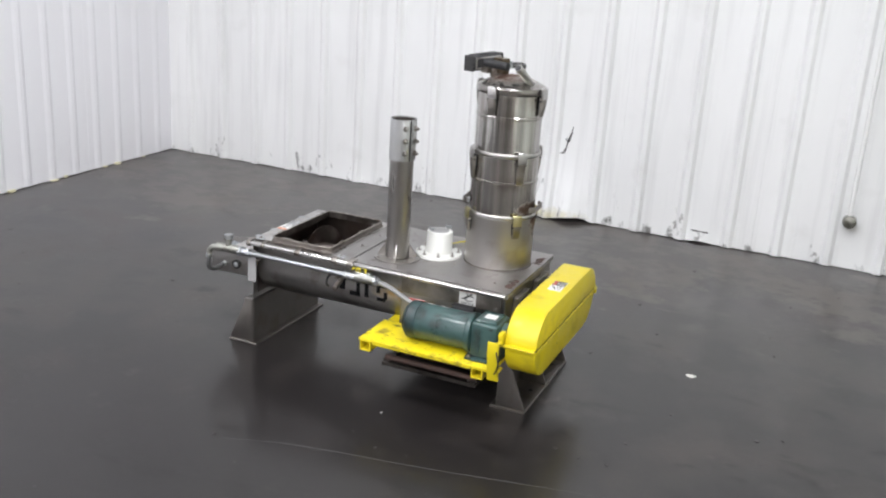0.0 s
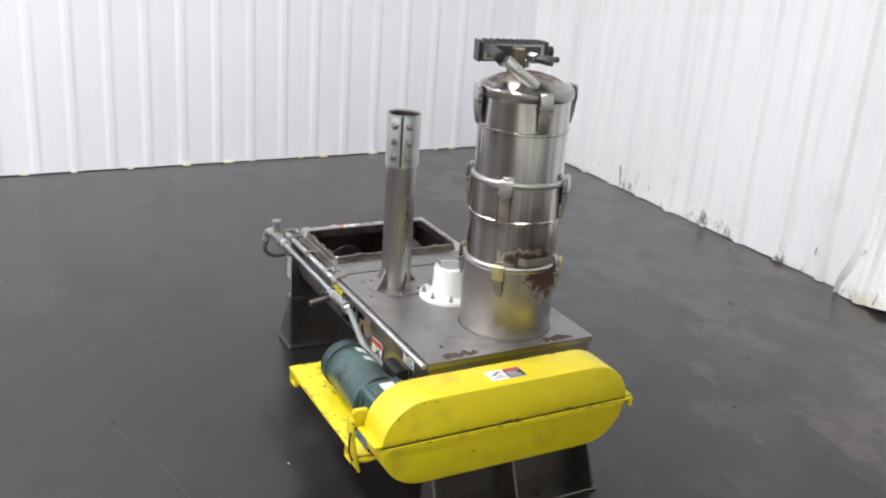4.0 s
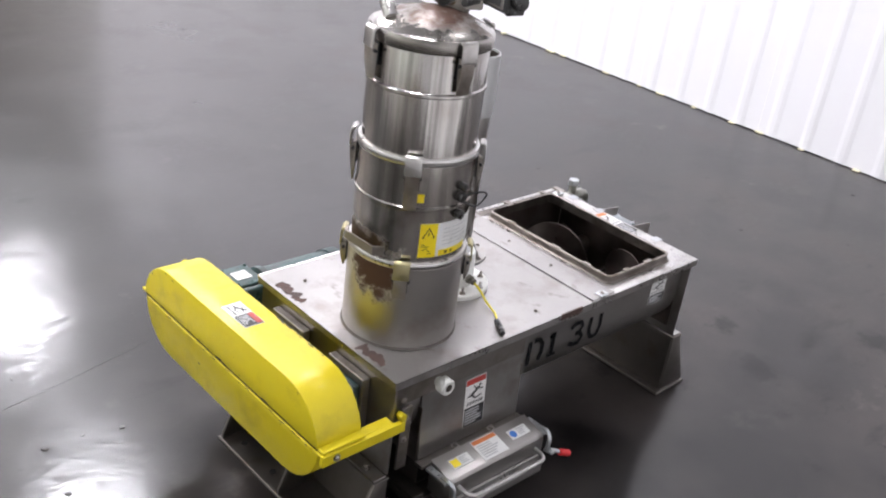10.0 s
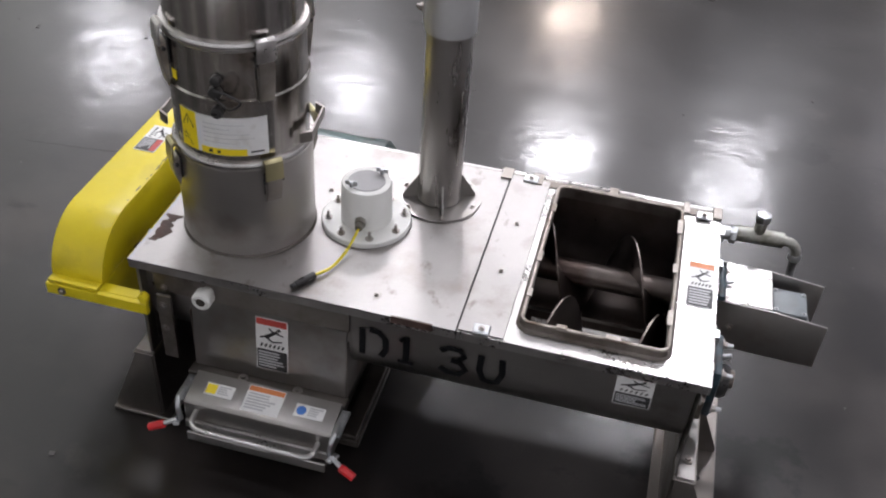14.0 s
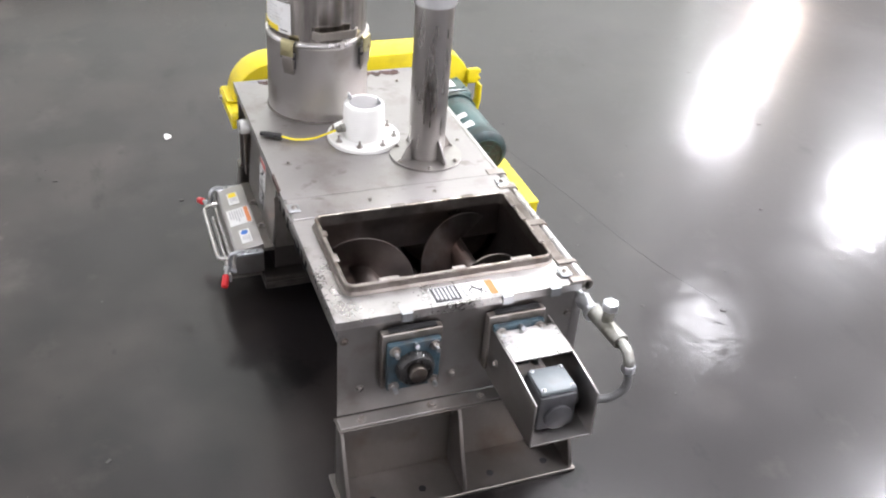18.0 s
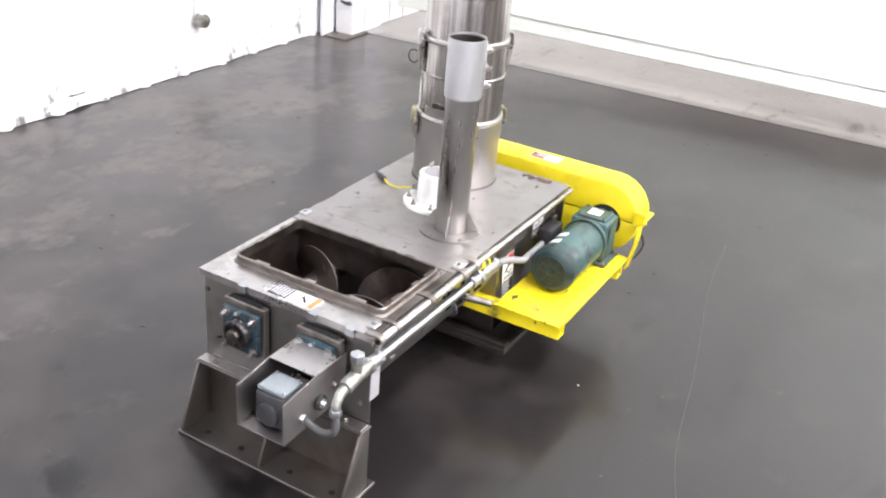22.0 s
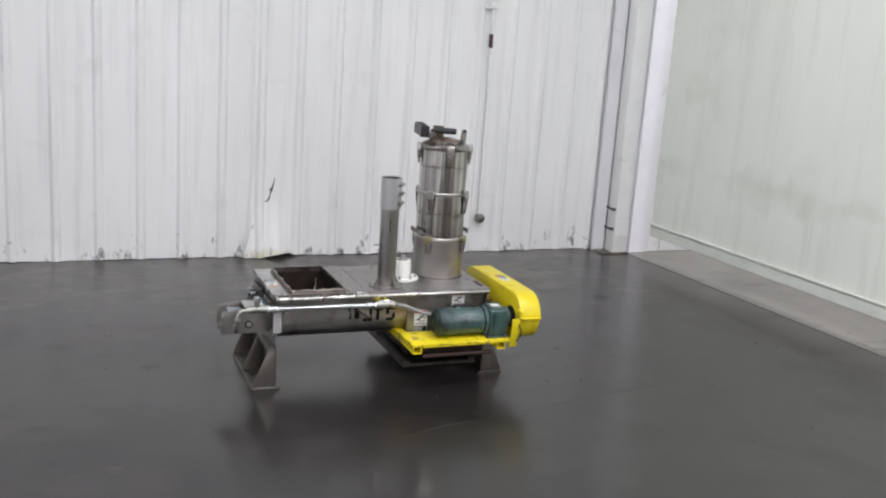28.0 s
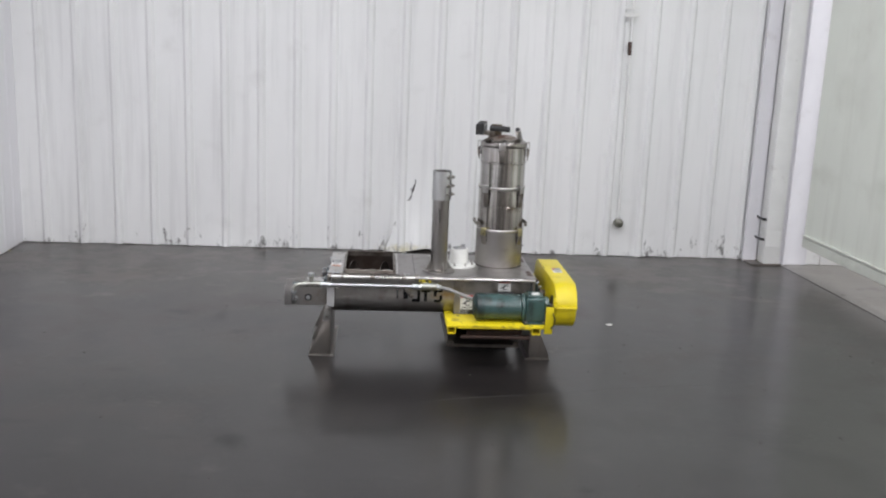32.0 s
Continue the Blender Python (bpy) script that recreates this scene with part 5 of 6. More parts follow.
part("weld_ring", lathe([(0.1402, TOP + 0.0003), (0.1440, TOP + 0.0003), (0.1402, TOP + 0.006)], RC, 64, closed=True), WELD, recv, "brown weld line at the foot")
can("lower_can", 0.1400, TOP + 0.0005, 0.706, MATTE_CAN)
can("filter_can", 0.1350, 0.7225, 0.960, POLISHED_SMEAR, 0.856)
can("middle_can", 0.1320, 0.9765, 1.206, POLISHED, 1.117)


def joint(z, r):
    prof = [(r, z - 0.0085), (r + 0.004, z - 0.0085), (r + 0.0062, z - 0.005), (r + 0.0062, z - 0.001), (r + 0.002, z), (r + 0.0062, z + 0.001), (r + 0.0062, z + 0.005), (r + 0.004, z + 0.0085), (r, z + 0.0085)]
    part("joint_ring", lathe(prof, RC, 72), STEEL_RUBBED, recv)


joint(0.714, 0.1370)
joint(0.968, 0.1345)
lid = part("lid", lathe([(0.1315, 1.2065), (0.1365, 1.2065), (0.1385, 1.212), (0.1385, 1.230), (0.1345, 1.2355), (0.128, 1.2365), (0.118, 1.243), (0.085, 1.259), (0.045, 1.270), (0.0, 1.273)], RC, 72),
           POLISHED_LID, recv, "domed polished lid, rusty round the fitting")


def latch(az, z, r, tall=0.115, yellowed=False):
    """A toggle latch: a hook over the ring above, a body down the can and a pull tab."""
    c, s = math.cos(radians(az)), math.sin(radians(az))
    m = Matrix.Translation((RX, RY, 0)) @ pose(0, 0, 0, 0, 0, az)

    def out(bm):
        bmesh.ops.transform(bm, matrix=m, verts=bm.verts[:])
        return bm

    mt = LATCH_YELLOW if yellowed else STEEL_RUBBED
    hook = prism([(r + 0.004, z + 0.012), (r + 0.012, z + 0.016), (r + 0.0185, z + 0.010), (r + 0.0205, z - 0.030), (r + 0.0165, z - 0.030), (r + 0.014, z + 0.006), (r + 0.008, z + 0.0095)], "y", -0.019, 0.019, 0.001)
    lt = part("latch", out(hook), mt, recv, "bent steel toggle latch")
    body = prism([(r + 0.003, z - 0.022), (r + 0.019, z - 0.031), (r + 0.017, z - 0.060), (r + 0.009, z - tall), (r + 0.006, z - tall), (r + 0.003, z - 0.055)], "y", -0.0155, 0.0155, 0.001)
    part("lever", out(body), STEEL_OLD, lt)
    part("pivot", out(rod((r + 0.011, -0.021, z - 0.036), (r + 0.011, 0.021, z - 0.036), 0.004, 10)), BLACK, lt)
    part("keeper", out(box(r + 0.0005, r + 0.0040, -0.017, 0.017, z - 0.070, z - 0.020, 0.001)), BLACK, lt)


# cream latch steel with yellow reflections tinted into the colour
LATCH_YELLOW = mat("yellow_tinted_latch", (0.42, 0.38, 0.22), 0.36, 0.9, 0.12, 20, bump=0.04)
for k in range(4):
    latch(-10 + 90 * k, 1.225, 0.1350, 0.10)
    latch(-45 + 90 * k, 0.972, 0.1355, 0.115)
for k in range(4):
    latch(-45 + 90 * k, 0.717, 0.1392, 0.085, True)


def grip(az, z, r):
    m = Matrix.Translation((RX, RY, 0)) @ pose(0, 0, 0, 0, 0, az)
    bm = prism([(r + 0.0005, -0.065), (r + 0.022, -0.050), (r + 0.022, 0.050), (r + 0.0005, 0.065), (r + 0.0005, 0.058), (r + 0.018, 0.046), (r + 0.018, -0.046), (r + 0.0005, -0.058)], "z", z - 0.011, z + 0.011)
    bmesh.ops.transform(bm, matrix=m, verts=bm.verts[:])
    part("grip", bm, STEEL_OLD, recv, "bent flat-bar lifting grip")


grip(2, 0.748, 0.135)
grip(186, 0.752, 0.135)
# plugged ports and a ring of cable
for az, z, r in ((97, 0.880, 0.0125), (97, 0.838, 0.0115), (98, 0.905, 0.010)):
    d = Vector((math.cos(radians(az)), math.sin(radians(az)), 0))
    p = Vector((RX, RY, z)) + d * 0.1345
    part("port_plug", rod(p, p + d * 0.016, r, 18, 0.003), BLACK_SHINY, recv)
d = Vector((math.cos(radians(97)), math.sin(radians(97)), 0))
t = Vector((-d.y, d.x, 0))
p = Vector((RX, RY, 0.888)) + d * 0.150
part("lanyard", tube([p, p + t * 0.03 + d * 0.025 + Vector((0, 0, 0.010)), p + t * 0.055 + d * 0.02 + Vector((0, 0, -0.008)), p + t * 0.03 + d * 0.012 + Vector((0, 0, -0.03)), p + Vector((0, 0, -0.016))], 0.0022, 8), BLACK, recv)


def wrap_label(name, r, a0, a1, z0, z1, material, parent, text="", thick=0.0006):
    bm = bmesh.new()
    n = 16
    lo, hi = [], []
    for k in range(n + 1):
        a = radians(a0 + (a1 - a0) * k / n)
        for rr, st in ((r, lo), (r + thick, hi)):
            st.append([bm.verts.new((RX + rr * math.cos(a), RY + rr * math.sin(a), z)) for z in (z0, z1)])
    for st in (lo, hi):
        for a, b in zip(st, st[1:]):
            bm.faces.new((a[0], b[0], b[1], a[1]))
    for k in range(n):
        for j in (0, 1):
            bm.faces.new((lo[k][j], lo[k + 1][j], hi[k + 1][j], hi[k][j]))
    for k in (0, n):
        bm.faces.new((lo[k][0], lo[k][1], hi[k][1], hi[k][0]))
    return part(name, bm, material, parent, text)


def wrap_strokes(name, r, strokes, wide, material, parent):
    """Straight pen strokes (angle, height) to (angle, height) on the can's skin."""
    bm = bmesh.new()
    for (a0, z0), (a1, z1) in strokes:
        u0, u1 = radians(a0) * r, radians(a1) * r
        d = Vector((u1 - u0, z1 - z0)).normalized() * wide / 2
        n = Vector((-d.y, d.x))
        ends = (Vector((u0, z0)) - d, Vector((u1, z1)) + d)
        for rr in (r, r + 0.0005):
            q = [ends[0] - n, ends[1] - n, ends[1] + n, ends[0] + n]
            bm.faces.new([bm.verts.new((RX + rr * math.cos(p.x / r), RY + rr * math.sin(p.x / r), p.y)) for p in q])
    return part(name, bm, material, parent)


wl = wrap_label("rating_label", 0.1354, 58, 135, 0.738, 0.822, LABEL_WHITE, recv, "white and yellow rating label with a warning triangle")
wrap_label("warning_field", 0.1363, 58, 75.5, 0.738, 0.822, LABEL_YELLOW, wl)
wrap_label("yellow_strip", 0.1363, 79, 117, 0.739, 0.7535, LABEL_YELLOW, wl)
for k, (a0, a1) in enumerate(((82, 112), (82, 124), (82, 120), (82, 104), (82, 116))):
    wrap_label("print", 0.1363, a0, a1, 0.766 + k * 0.010, 0.7672 + k * 0.010, LABEL_GREY, wl)
wrap_strokes("triangle", 0.1369, (((61, 0.788), (72.5, 0.788)), ((72.5, 0.788), (66.7, 0.8115)), ((66.7, 0.8115), (61, 0.788)), ((66.7, 0.794), (66.7, 0.802))), 0.0024, LABEL_BLACK, wl)
wrap_strokes("symbol", 0.1369, (((60.5, 0.770), (64, 0.770)), ((60.5, 0.765), (67.5, 0.765)), ((61.5, 0.757), (65.5, 0.760)), ((65.5, 0.760), (69, 0.752)), ((67, 0.7475), (70.5, 0.7475))), 0.0017, LABEL_BLACK, wl)
wrap_label("print", 0.1369, 86, 89, 0.743, 0.750, LABEL_BLACK, wl)
wrap_label("print", 0.1369, 93, 95.5, 0.743, 0.749, LABEL_BLACK, wl)
wrap_label("print", 0.1363, 120, 131, 0.745, 0.7485, LABEL_BLACK, wl)
wrap_label("side_sticker", 0.1354, 51, 58, 0.874, 0.894, LABEL_YELLOW, recv, "small yellow sticker under the latch")

# ejector unit on the lid
ej = thing("ejector_unit", (0.33, 0.08, 1.27), "worn aluminium and black plastic ejector unit on the lid", "ejector")
TURN_E = pose(0, 0, 0, 0, 0, -11)
EC = Vector((0.277, 0.092, 1.309))


def eject(bm):
    bmesh.ops.transform(bm, matrix=Matrix.Translation(EC) @ TURN_E, verts=bm.verts[:])
    return bm


# worn metal body whose dark tone includes the shade on its south side
body = part("body", eject(box(-0.022, 0.022, -0.101, 0.101, -0.029, 0.029, 0.003)), DARK_CAST, ej, "rectangular cast body, darkened for the shade on one side")
part("face_plate", eject(box(0.0222, 0.0245, -0.093, 0.093, -0.023, 0.023, 0.001)), STEEL_RUBBED, body)
part("face_window", eject(box(0.0247, 0.0257, -0.084, 0.084, -0.017, 0.017)), DARK_CAST, body)
for k in range(9):
    part("top_fin", eject(box(-0.017, 0.017, -0.088 + k * 0.0205, -0.076 + k * 0.0205, 0.0292, 0.0335, 0.001)), BLACK, body)
for sgn in (-1, 1):
    part("end_cap", eject(box(-0.024, 0.024, sgn * 0.1015, sgn * 0.110, -0.031, 0.031, 0.003)), BLACK_SHINY, body)
part("end_knob", eject(rod((0.0, 0.1102, 0.0), (0.0, 0.131, 0.0), 0.017, 20, 0.003)), BLACK_SHINY, body)
part("neck", rod((0.345, 0.07, 1.262), (0.335, 0.072, 1.297), 0.026, 20, 0.002), STEEL_OLD, ej)
part("bracket", box(0.335, 0.395, 0.045, 0.080, 1.275, 1.335, 0.003, turn=pose(0, 0, 0, 0, 0, -24)), BRASSY, ej, "brass-stained bracket block")
part("block", box(0.300, 0.340, 0.03, 0.12, 1.272, 1.296, 0.003, turn=pose(0, 0, 0, 0, 0, -24)), STEEL_OLD, ej)
part("muffler", rod((0.318, 0.000, 1.318), (0.430, -0.038, 1.316), 0.0165, 20, 0.004), BLACK, ej, "black silencer tube")
part("fitting", rod((0.395, 0.105, 1.306), (0.445, 0.128, 1.303), 0.012, 16, 0.002), BLACK_SHINY, ej)
part("fitting_nut", rod((0.372, 0.095, 1.307), (0.396, 0.105, 1.306), 0.015, 6, 0.001), ZINC, ej)
part("toggle", rod((0.352, 0.135, 1.300), (0.420, 0.165, 1.306), 0.009, 12, 0.003), BLACK_SHINY, ej)
inl = rod((0.505, 0.040, 1.248), (0.474, -0.045, 1.318), 0.0155, 24, 0.001)
part("inlet_spout", inl, STEEL_RUBBED, recv, "short slanted inlet spout welded to the lid")
# black disc paints the shade inside the spout
part("spout_mouth", rod((0.4739, -0.0453, 1.3182), (0.4735, -0.0464, 1.3191), 0.0125, 24), BLACK, recv)

# ---- vent pipe ----
VX, VY = 0.040, -0.132
SLEEVE = mat("galvanised_sleeve", (0.52, 0.525, 0.525), 0.42, 0.9, 0.08, 18, (1, 1, 0.5), 0.02, 60, 0.06)
vent = thing("vent_pipe", (VX, VY, TOP), "open stainless stand pipe with a bolted sleeve coupling", "pipe")
VC = (VX, VY, 0)
part("pipe", lathe([(0.0485, TOP + 0.006), (0.0485, 0.925), (0.0455, 0.925), (0.0455, TOP + 0.006)], VC, 48, closed=True), PIPE_STEEL, vent)
part("sleeve", lathe([(0.0492, 0.912), (0.0535, 0.912), (0.0535, 1.079), (0.0500, 1.079), (0.0492, 1.07)], VC, 48, closed=True), SLEEVE, vent, "bright split sleeve coupling")
# added dark skin and black core put shade into the open pipe
part("sleeve_dark_skin", lathe([(0.0480, 0.93), (0.0490, 0.93), (0.0490, 1.074), (0.0480, 1.074)], VC, 40, closed=True), INSIDE, vent)
part("bore_shade", lathe([(0.0440, TOP + 0.01), (0.0454, 0.60), (0.0454, 0.9), (0.0440, 0.9)], VC, 32), BLACK, vent)
part("flange", lathe([(0.050, TOP + 0.0005), (0.096, TOP + 0.0005), (0.096, TOP + 0.0055), (0.050, TOP + 0.0055)], VC, 48, closed=True), STEEL, vent)
for k in range(4):
    a = 20 + 90 * k
    bm = prism([(0.0487, TOP + 0.006), (0.083, TOP + 0.006), (0.083, TOP + 0.012), (0.0487, TOP + 0.066)], "y", -0.002, 0.002)
    bmesh.ops.transform(bm, matrix=Matrix.Translation((VX, VY, 0)) @ pose(0, 0, 0, 0, 0, a), verts=bm.verts[:])
    part("gusset", bm, STEEL, vent)
for k in range(6):
    a = radians(48 + 60 * k)
    bolt(vent, (VX + 0.084 * math.cos(a), VY + 0.084 * math.sin(a), TOP + 0.006), (0, 0, 1), 0.007)
AZ = -31
mv = Matrix.Translation((VX, VY, 0)) @ pose(0, 0, 0, 0, 0, AZ)


def on_sleeve(bm):
    bmesh.ops.transform(bm, matrix=mv, verts=bm.verts[:])
    return bm


def bent_strip(a0, a1, r0, r1, z0, z1, n=6):
    """A strip bent round the pipe from a0 to a1 degrees."""
    ring = [(rr * math.cos(radians(a0 + (a1 - a0) * k / n)), rr * math.sin(radians(a0 + (a1 - a0) * k / n))) for rr, ks in ((r0, range(n + 1)), (r1, range(n, -1, -1))) for k in ks]
    return prism(ring, "z", z0, z1, 0.0006)


part("sleeve_slit", on_sleeve(bent_strip(-3.5, 3.5, 0.0536, 0.0541, 0.914, 1.077)), BLACK, vent)
for sgn in (-1, 1):
    part("clamp_strip", on_sleeve(bent_strip(*sorted((sgn * 7, sgn * 39)), 0.0537, 0.0565, 0.918, 1.070)), SLEEVE, vent, "bent clamp strip with three bolts")
    for z in (0.945, 0.995, 1.045):
        d = Vector((math.cos(radians(sgn * 23)), math.sin(radians(sgn * 23)), 0))
        p = Vector((0, 0, z)) + d * 0.0562
        bm = rod(p, p + d * 0.003, 0.0115, 16)
        rod(p + d * 0.003, p + d * 0.012, 0.0095, 6, 0.0015, bm=bm)
        rod(p + d * 0.012, p + d * 0.019, 0.0050, 10, 0.001, bm=bm)
        part("clamp_bolt", on_sleeve(bm), BOLT, vent)

# ---- level sensor ----
SX, SY = 0.170, 0.003
sens = thing("level_sensor", (SX, SY, TOP), "round white level sensor on a bolted flange with a yellow lead", "sensor")
SC = (SX, SY, 0)
part("flange", lathe([(0.0, TOP + 0.0005), (0.0985, TOP + 0.0005), (0.0985, TOP + 0.011), (0.096, TOP + 0.0135), (0.0, TOP + 0.0135)], SC, 56), WHITE_PLASTIC, sens)
part("housing", lathe([(0.0, TOP + 0.0138), (0.0565, TOP + 0.0138), (0.0545, TOP + 0.100), (0.052, TOP + 0.1055), (0.044, TOP + 0.107), (0.0, TOP + 0.107)], SC, 56), WHITE_PLASTIC, sens)
part("lid_disc", lathe([(0.0, TOP + 0.1072), (0.040, TOP + 0.1072), (0.039, TOP + 0.1085), (0.0, TOP + 0.1085)], SC, 40), GREY_PLATE, sens, "pale grey lid plate")
for a in (55, 235):
    x, y = SX + 0.041 * math.cos(radians(a)), SY + 0.041 * math.sin(radians(a))
    screw = part("wing_screw", rod((x, y, TOP + 0.1088), (x, y, TOP + 0.121), 0.0048, 12, 0.001), ZINC, sens)
    for t in (-1, 1):
        part("wing", box(x + t * 0.0085 - 0.0045, x + t * 0.0085 + 0.0045, y - 0.0025, y + 0.0025, TOP + 0.113, TOP + 0.124, 0.0015, 2), ZINC, screw)
for k in range(8):
    a = radians(22 + 45 * k)
    x, y = SX + 0.083 * math.cos(a), SY + 0.083 * math.sin(a)
    bolt(sens, (x, y, TOP + 0.0138), (0, 0, 1), 0.0085)
    part("stud", rod((x, y, TOP + 0.018), (x, y, TOP + 0.031), 0.0035, 8), BOLT, sens)
part("gland", rod((SX - 0.004, SY + 0.050, TOP + 0.040), (SX - 0.006, SY + 0.066, TOP + 0.038), 0.013, 6, 0.002), CAST_ZINC, sens)
part("gland_nut", rod((SX - 0.006, SY + 0.066, TOP + 0.038), (SX - 0.007, SY + 0.078, TOP + 0.036), 0.009, 16, 0.002), CAST_ZINC, sens)
part("lead", tube([(SX - 0.007, SY + 0.078, TOP + 0.035), (SX - 0.004, SY + 0.105, TOP + 0.026), (SX + 0.004, SY + 0.14, TOP + 0.012), (SX + 0.018, SY + 0.185, TOP + 0.007), (0.212, 0.222, TOP + 0.0085)], 0.0030, 8), CABLE_YELLOW, sens, "thin yellow lead")
part("connector", rod((0.211, 0.219, TOP + 0.0085), (0.236, 0.262, TOP + 0.0085), 0.0078, 14, 0.002), BLACK_SHINY, sens, "black plug at the lead's end")
part("connector_nut", rod((0.236, 0.262, TOP + 0.0085), (0.241, 0.271, TOP + 0.0085), 0.0062, 12, 0.001), BLACK, sens)

# ---- drive: base plate, gear motor, belt guard ----
base = thing("motor_base", (0.37, -0.41, 0.2), "yellow-painted steel motor base, chipped and oily", "motor base")
part("plate", prism([(0.072, -0.510), (0.640, -0.516), (0.640, -0.290), (0.072, -0.290)], "z", 0.2635, 0.2715, 0.001), YELLOW_WORN, base)
part("front_lip", box(0.132, 0.545, -0.5090, -0.5055, 0.253, 0.2632, 0.001), YELLOW_WORN, base)


def channel_tube(x0, x1, y0, y1, z0, z1, t=0.004):
    bm = box(x0, x1, y0, y1, z0, z0 + t)
    box(x0, x1, y0, y1, z1 - t, z1, bm=bm)
    box(x0, x0 + t, y0, y1, z0 + t, z1 - t, bm=bm)
    box(x1 - t, x1, y0, y1, z0 + t, z1 - t, bm=bm)
    return bm


part("square_tube", channel_tube(0.078, 0.124, -0.509, -0.10, 0.222, 0.2630), YELLOW_WORN, base)
part("square_tube", channel_tube(0.552, 0.598, -0.513, -0.10, 0.222, 0.2630), YELLOW_WORN, base)
part("strap", prism([(-0.511, 0.232), (-0.517, 0.232), (-0.537, 0.34), (-0.537, 0.392), (-0.530, 0.392), (-0.530, 0.34)], "x", 0.618, 0.662, 0.001), YELLOW, base)
part("strap_foot", box(0.6005, 0.655, -0.5105, -0.45, 0.256, 0.2630, 0.001), YELLOW_WORN, base)
part("dangling_tie", tube([(0.655, -0.541, 0.36), (0.668, -0.550, 0.32), (0.660, -0.540, 0.285), (0.650, -0.530, 0.268)], 0.003, 8), BLACK, base)
part("adjuster_rail", rod((0.16, -0.44, 0.185), (0.55, -0.44, 0.185), 0.011, 12), RUST, base)
part("adjuster_rail", box(0.20, 0.52, -0.36, -0.33, 0.172, 0.196, 0.002), RUST, base)

MY, MZ, MR = -0.396, 0.352, 0.0715
motor = thing("gear_motor", (0.42, MY, 0.245), "dark green gear motor with a grimy fan grille", "motor")
part("frame", lathe([(0.0, 0.262), (MR - 0.002, 0.262), (MR, 0.266), (MR, 0.492), (MR - 0.004, 0.496), (0.0, 0.496)], (0, MY, MZ), 48, "x"), GREEN, motor)
part("fan_cowl", lathe([(0.0, 0.231), (0.052, 0.231), (0.066, 0.236), (MR + 0.003, 0.246), (MR + 0.003, 0.2835), (MR + 0.0005, 0.2835)], (0, MY, MZ), 48, "x"), GREEN_GRIMY, motor)
grille = part("fan_grille", lathe([(0.0, 0.2296), (0.054, 0.2296), (0.054, 0.2306), (0.0, 0.2306)], (0, MY, MZ), 32, "x"), GREEN_DARK, motor, "oily fan grille")
part("grille_boss", rod((0.2298, MY, MZ), (0.2262, MY, MZ), 0.014, 20, 0.001), GREEN_GRIMY, grille)
for k in range(8):
    ring = [(MY + rr * math.cos(radians(45 * k + aa)), MZ + rr * math.sin(radians(45 * k + aa))) for rr, aa in ((0.020, 0), (0.020, 22), (0.034, 27), (0.049, 29), (0.049, 12), (0.049, -5), (0.034, -3))]
    # black pads on the grille paint the dark behind its openings
    part("grille_opening", prism(ring, "x", 0.2286, 0.2300), BLACK, grille)
part("grille_ring", lathe([(0.0335, 0.2268), (0.0365, 0.2268), (0.0365, 0.2292), (0.0335, 0.2292)], (0, MY, MZ), 32, "x", closed=True), GREEN_DARK, grille)
part("grille_ring", lathe([(0.0495, 0.2262), (0.054, 0.2262), (0.054, 0.2295), (0.0495, 0.2295)], (0, MY, MZ), 32, "x", closed=True), GREEN_GRIMY, grille)
part("clamp_ring", lathe([(MR - 0.004, 0.4965), (0.078, 0.4965), (0.078, 0.513), (0.07, 0.518), (0.0, 0.518)], (0, MY, MZ), 40, "x"), GREEN, motor)
gb = part("gearbox", box(0.5185, 0.628, MY - 0.066, MY + 0.066, MZ - 0.072, MZ + 0.070, 0.012, 3), GREEN, motor, "ribbed green gearbox")
part("gear_foot", prism([(MY - 0.082, 0.2718), (MY + 0.082, 0.2718), (MY + 0.082, 0.280), (MY + 0.052, 0.284), (MY + 0.046, 0.292), (MY - 0.046, 0.292), (MY - 0.052, 0.284), (MY - 0.082, 0.280)], "x", 0.505, 0.634, 0.002), GREEN, gb)
for dy in (-0.0685, 0.0665):
    part("gear_rib", box(0.545, 0.557, MY + dy, MY + dy + 0.002 * (1 if dy > 0 else 1), MZ - 0.06, MZ + 0.05, 0.0005), GREEN, gb)
part("gear_lid", box(0.530, 0.616, MY - 0.052, MY + 0.052, MZ + 0.0705, MZ + 0.078, 0.003), GREEN, gb)
for x in (0.538, 0.608):
    for dy in (-0.042, 0.042):
        part("bolt", hex_bolt((x, MY + dy, MZ + 0.0782), (0, 0, 1), 0.006), GREEN, gb)
part("rating_plate", box(0.552, 0.598, MY - 0.020, MY + 0.022, MZ + 0.0784, MZ + 0.0795), LABEL_WHITE, gb, "white rating plate")
part("output_boss", lathe([(0.0, 0.6285), (0.052, 0.6285), (0.052, 0.648), (0.040, 0.656), (0.0, 0.656)], (0, MY, MZ + 0.012), 32, "x"), GREEN, gb)
part("output_shaft", rod((0.656, MY, MZ + 0.012), (0.675, MY, MZ + 0.012), 0.017, 16), STEEL_OLD, gb)
# the black also carries the shadow between motor and chute
part("junction_box", box(0.375, 0.470, -0.3255, -0.285, 0.325, 0.412, 0.005, 2), BLACK, motor, "dark terminal box, blackened for the shadow beside it")
part("box_cover", box(0.380, 0.465, -0.2848, -0.279, 0.330, 0.407, 0.002), BLACK, motor)
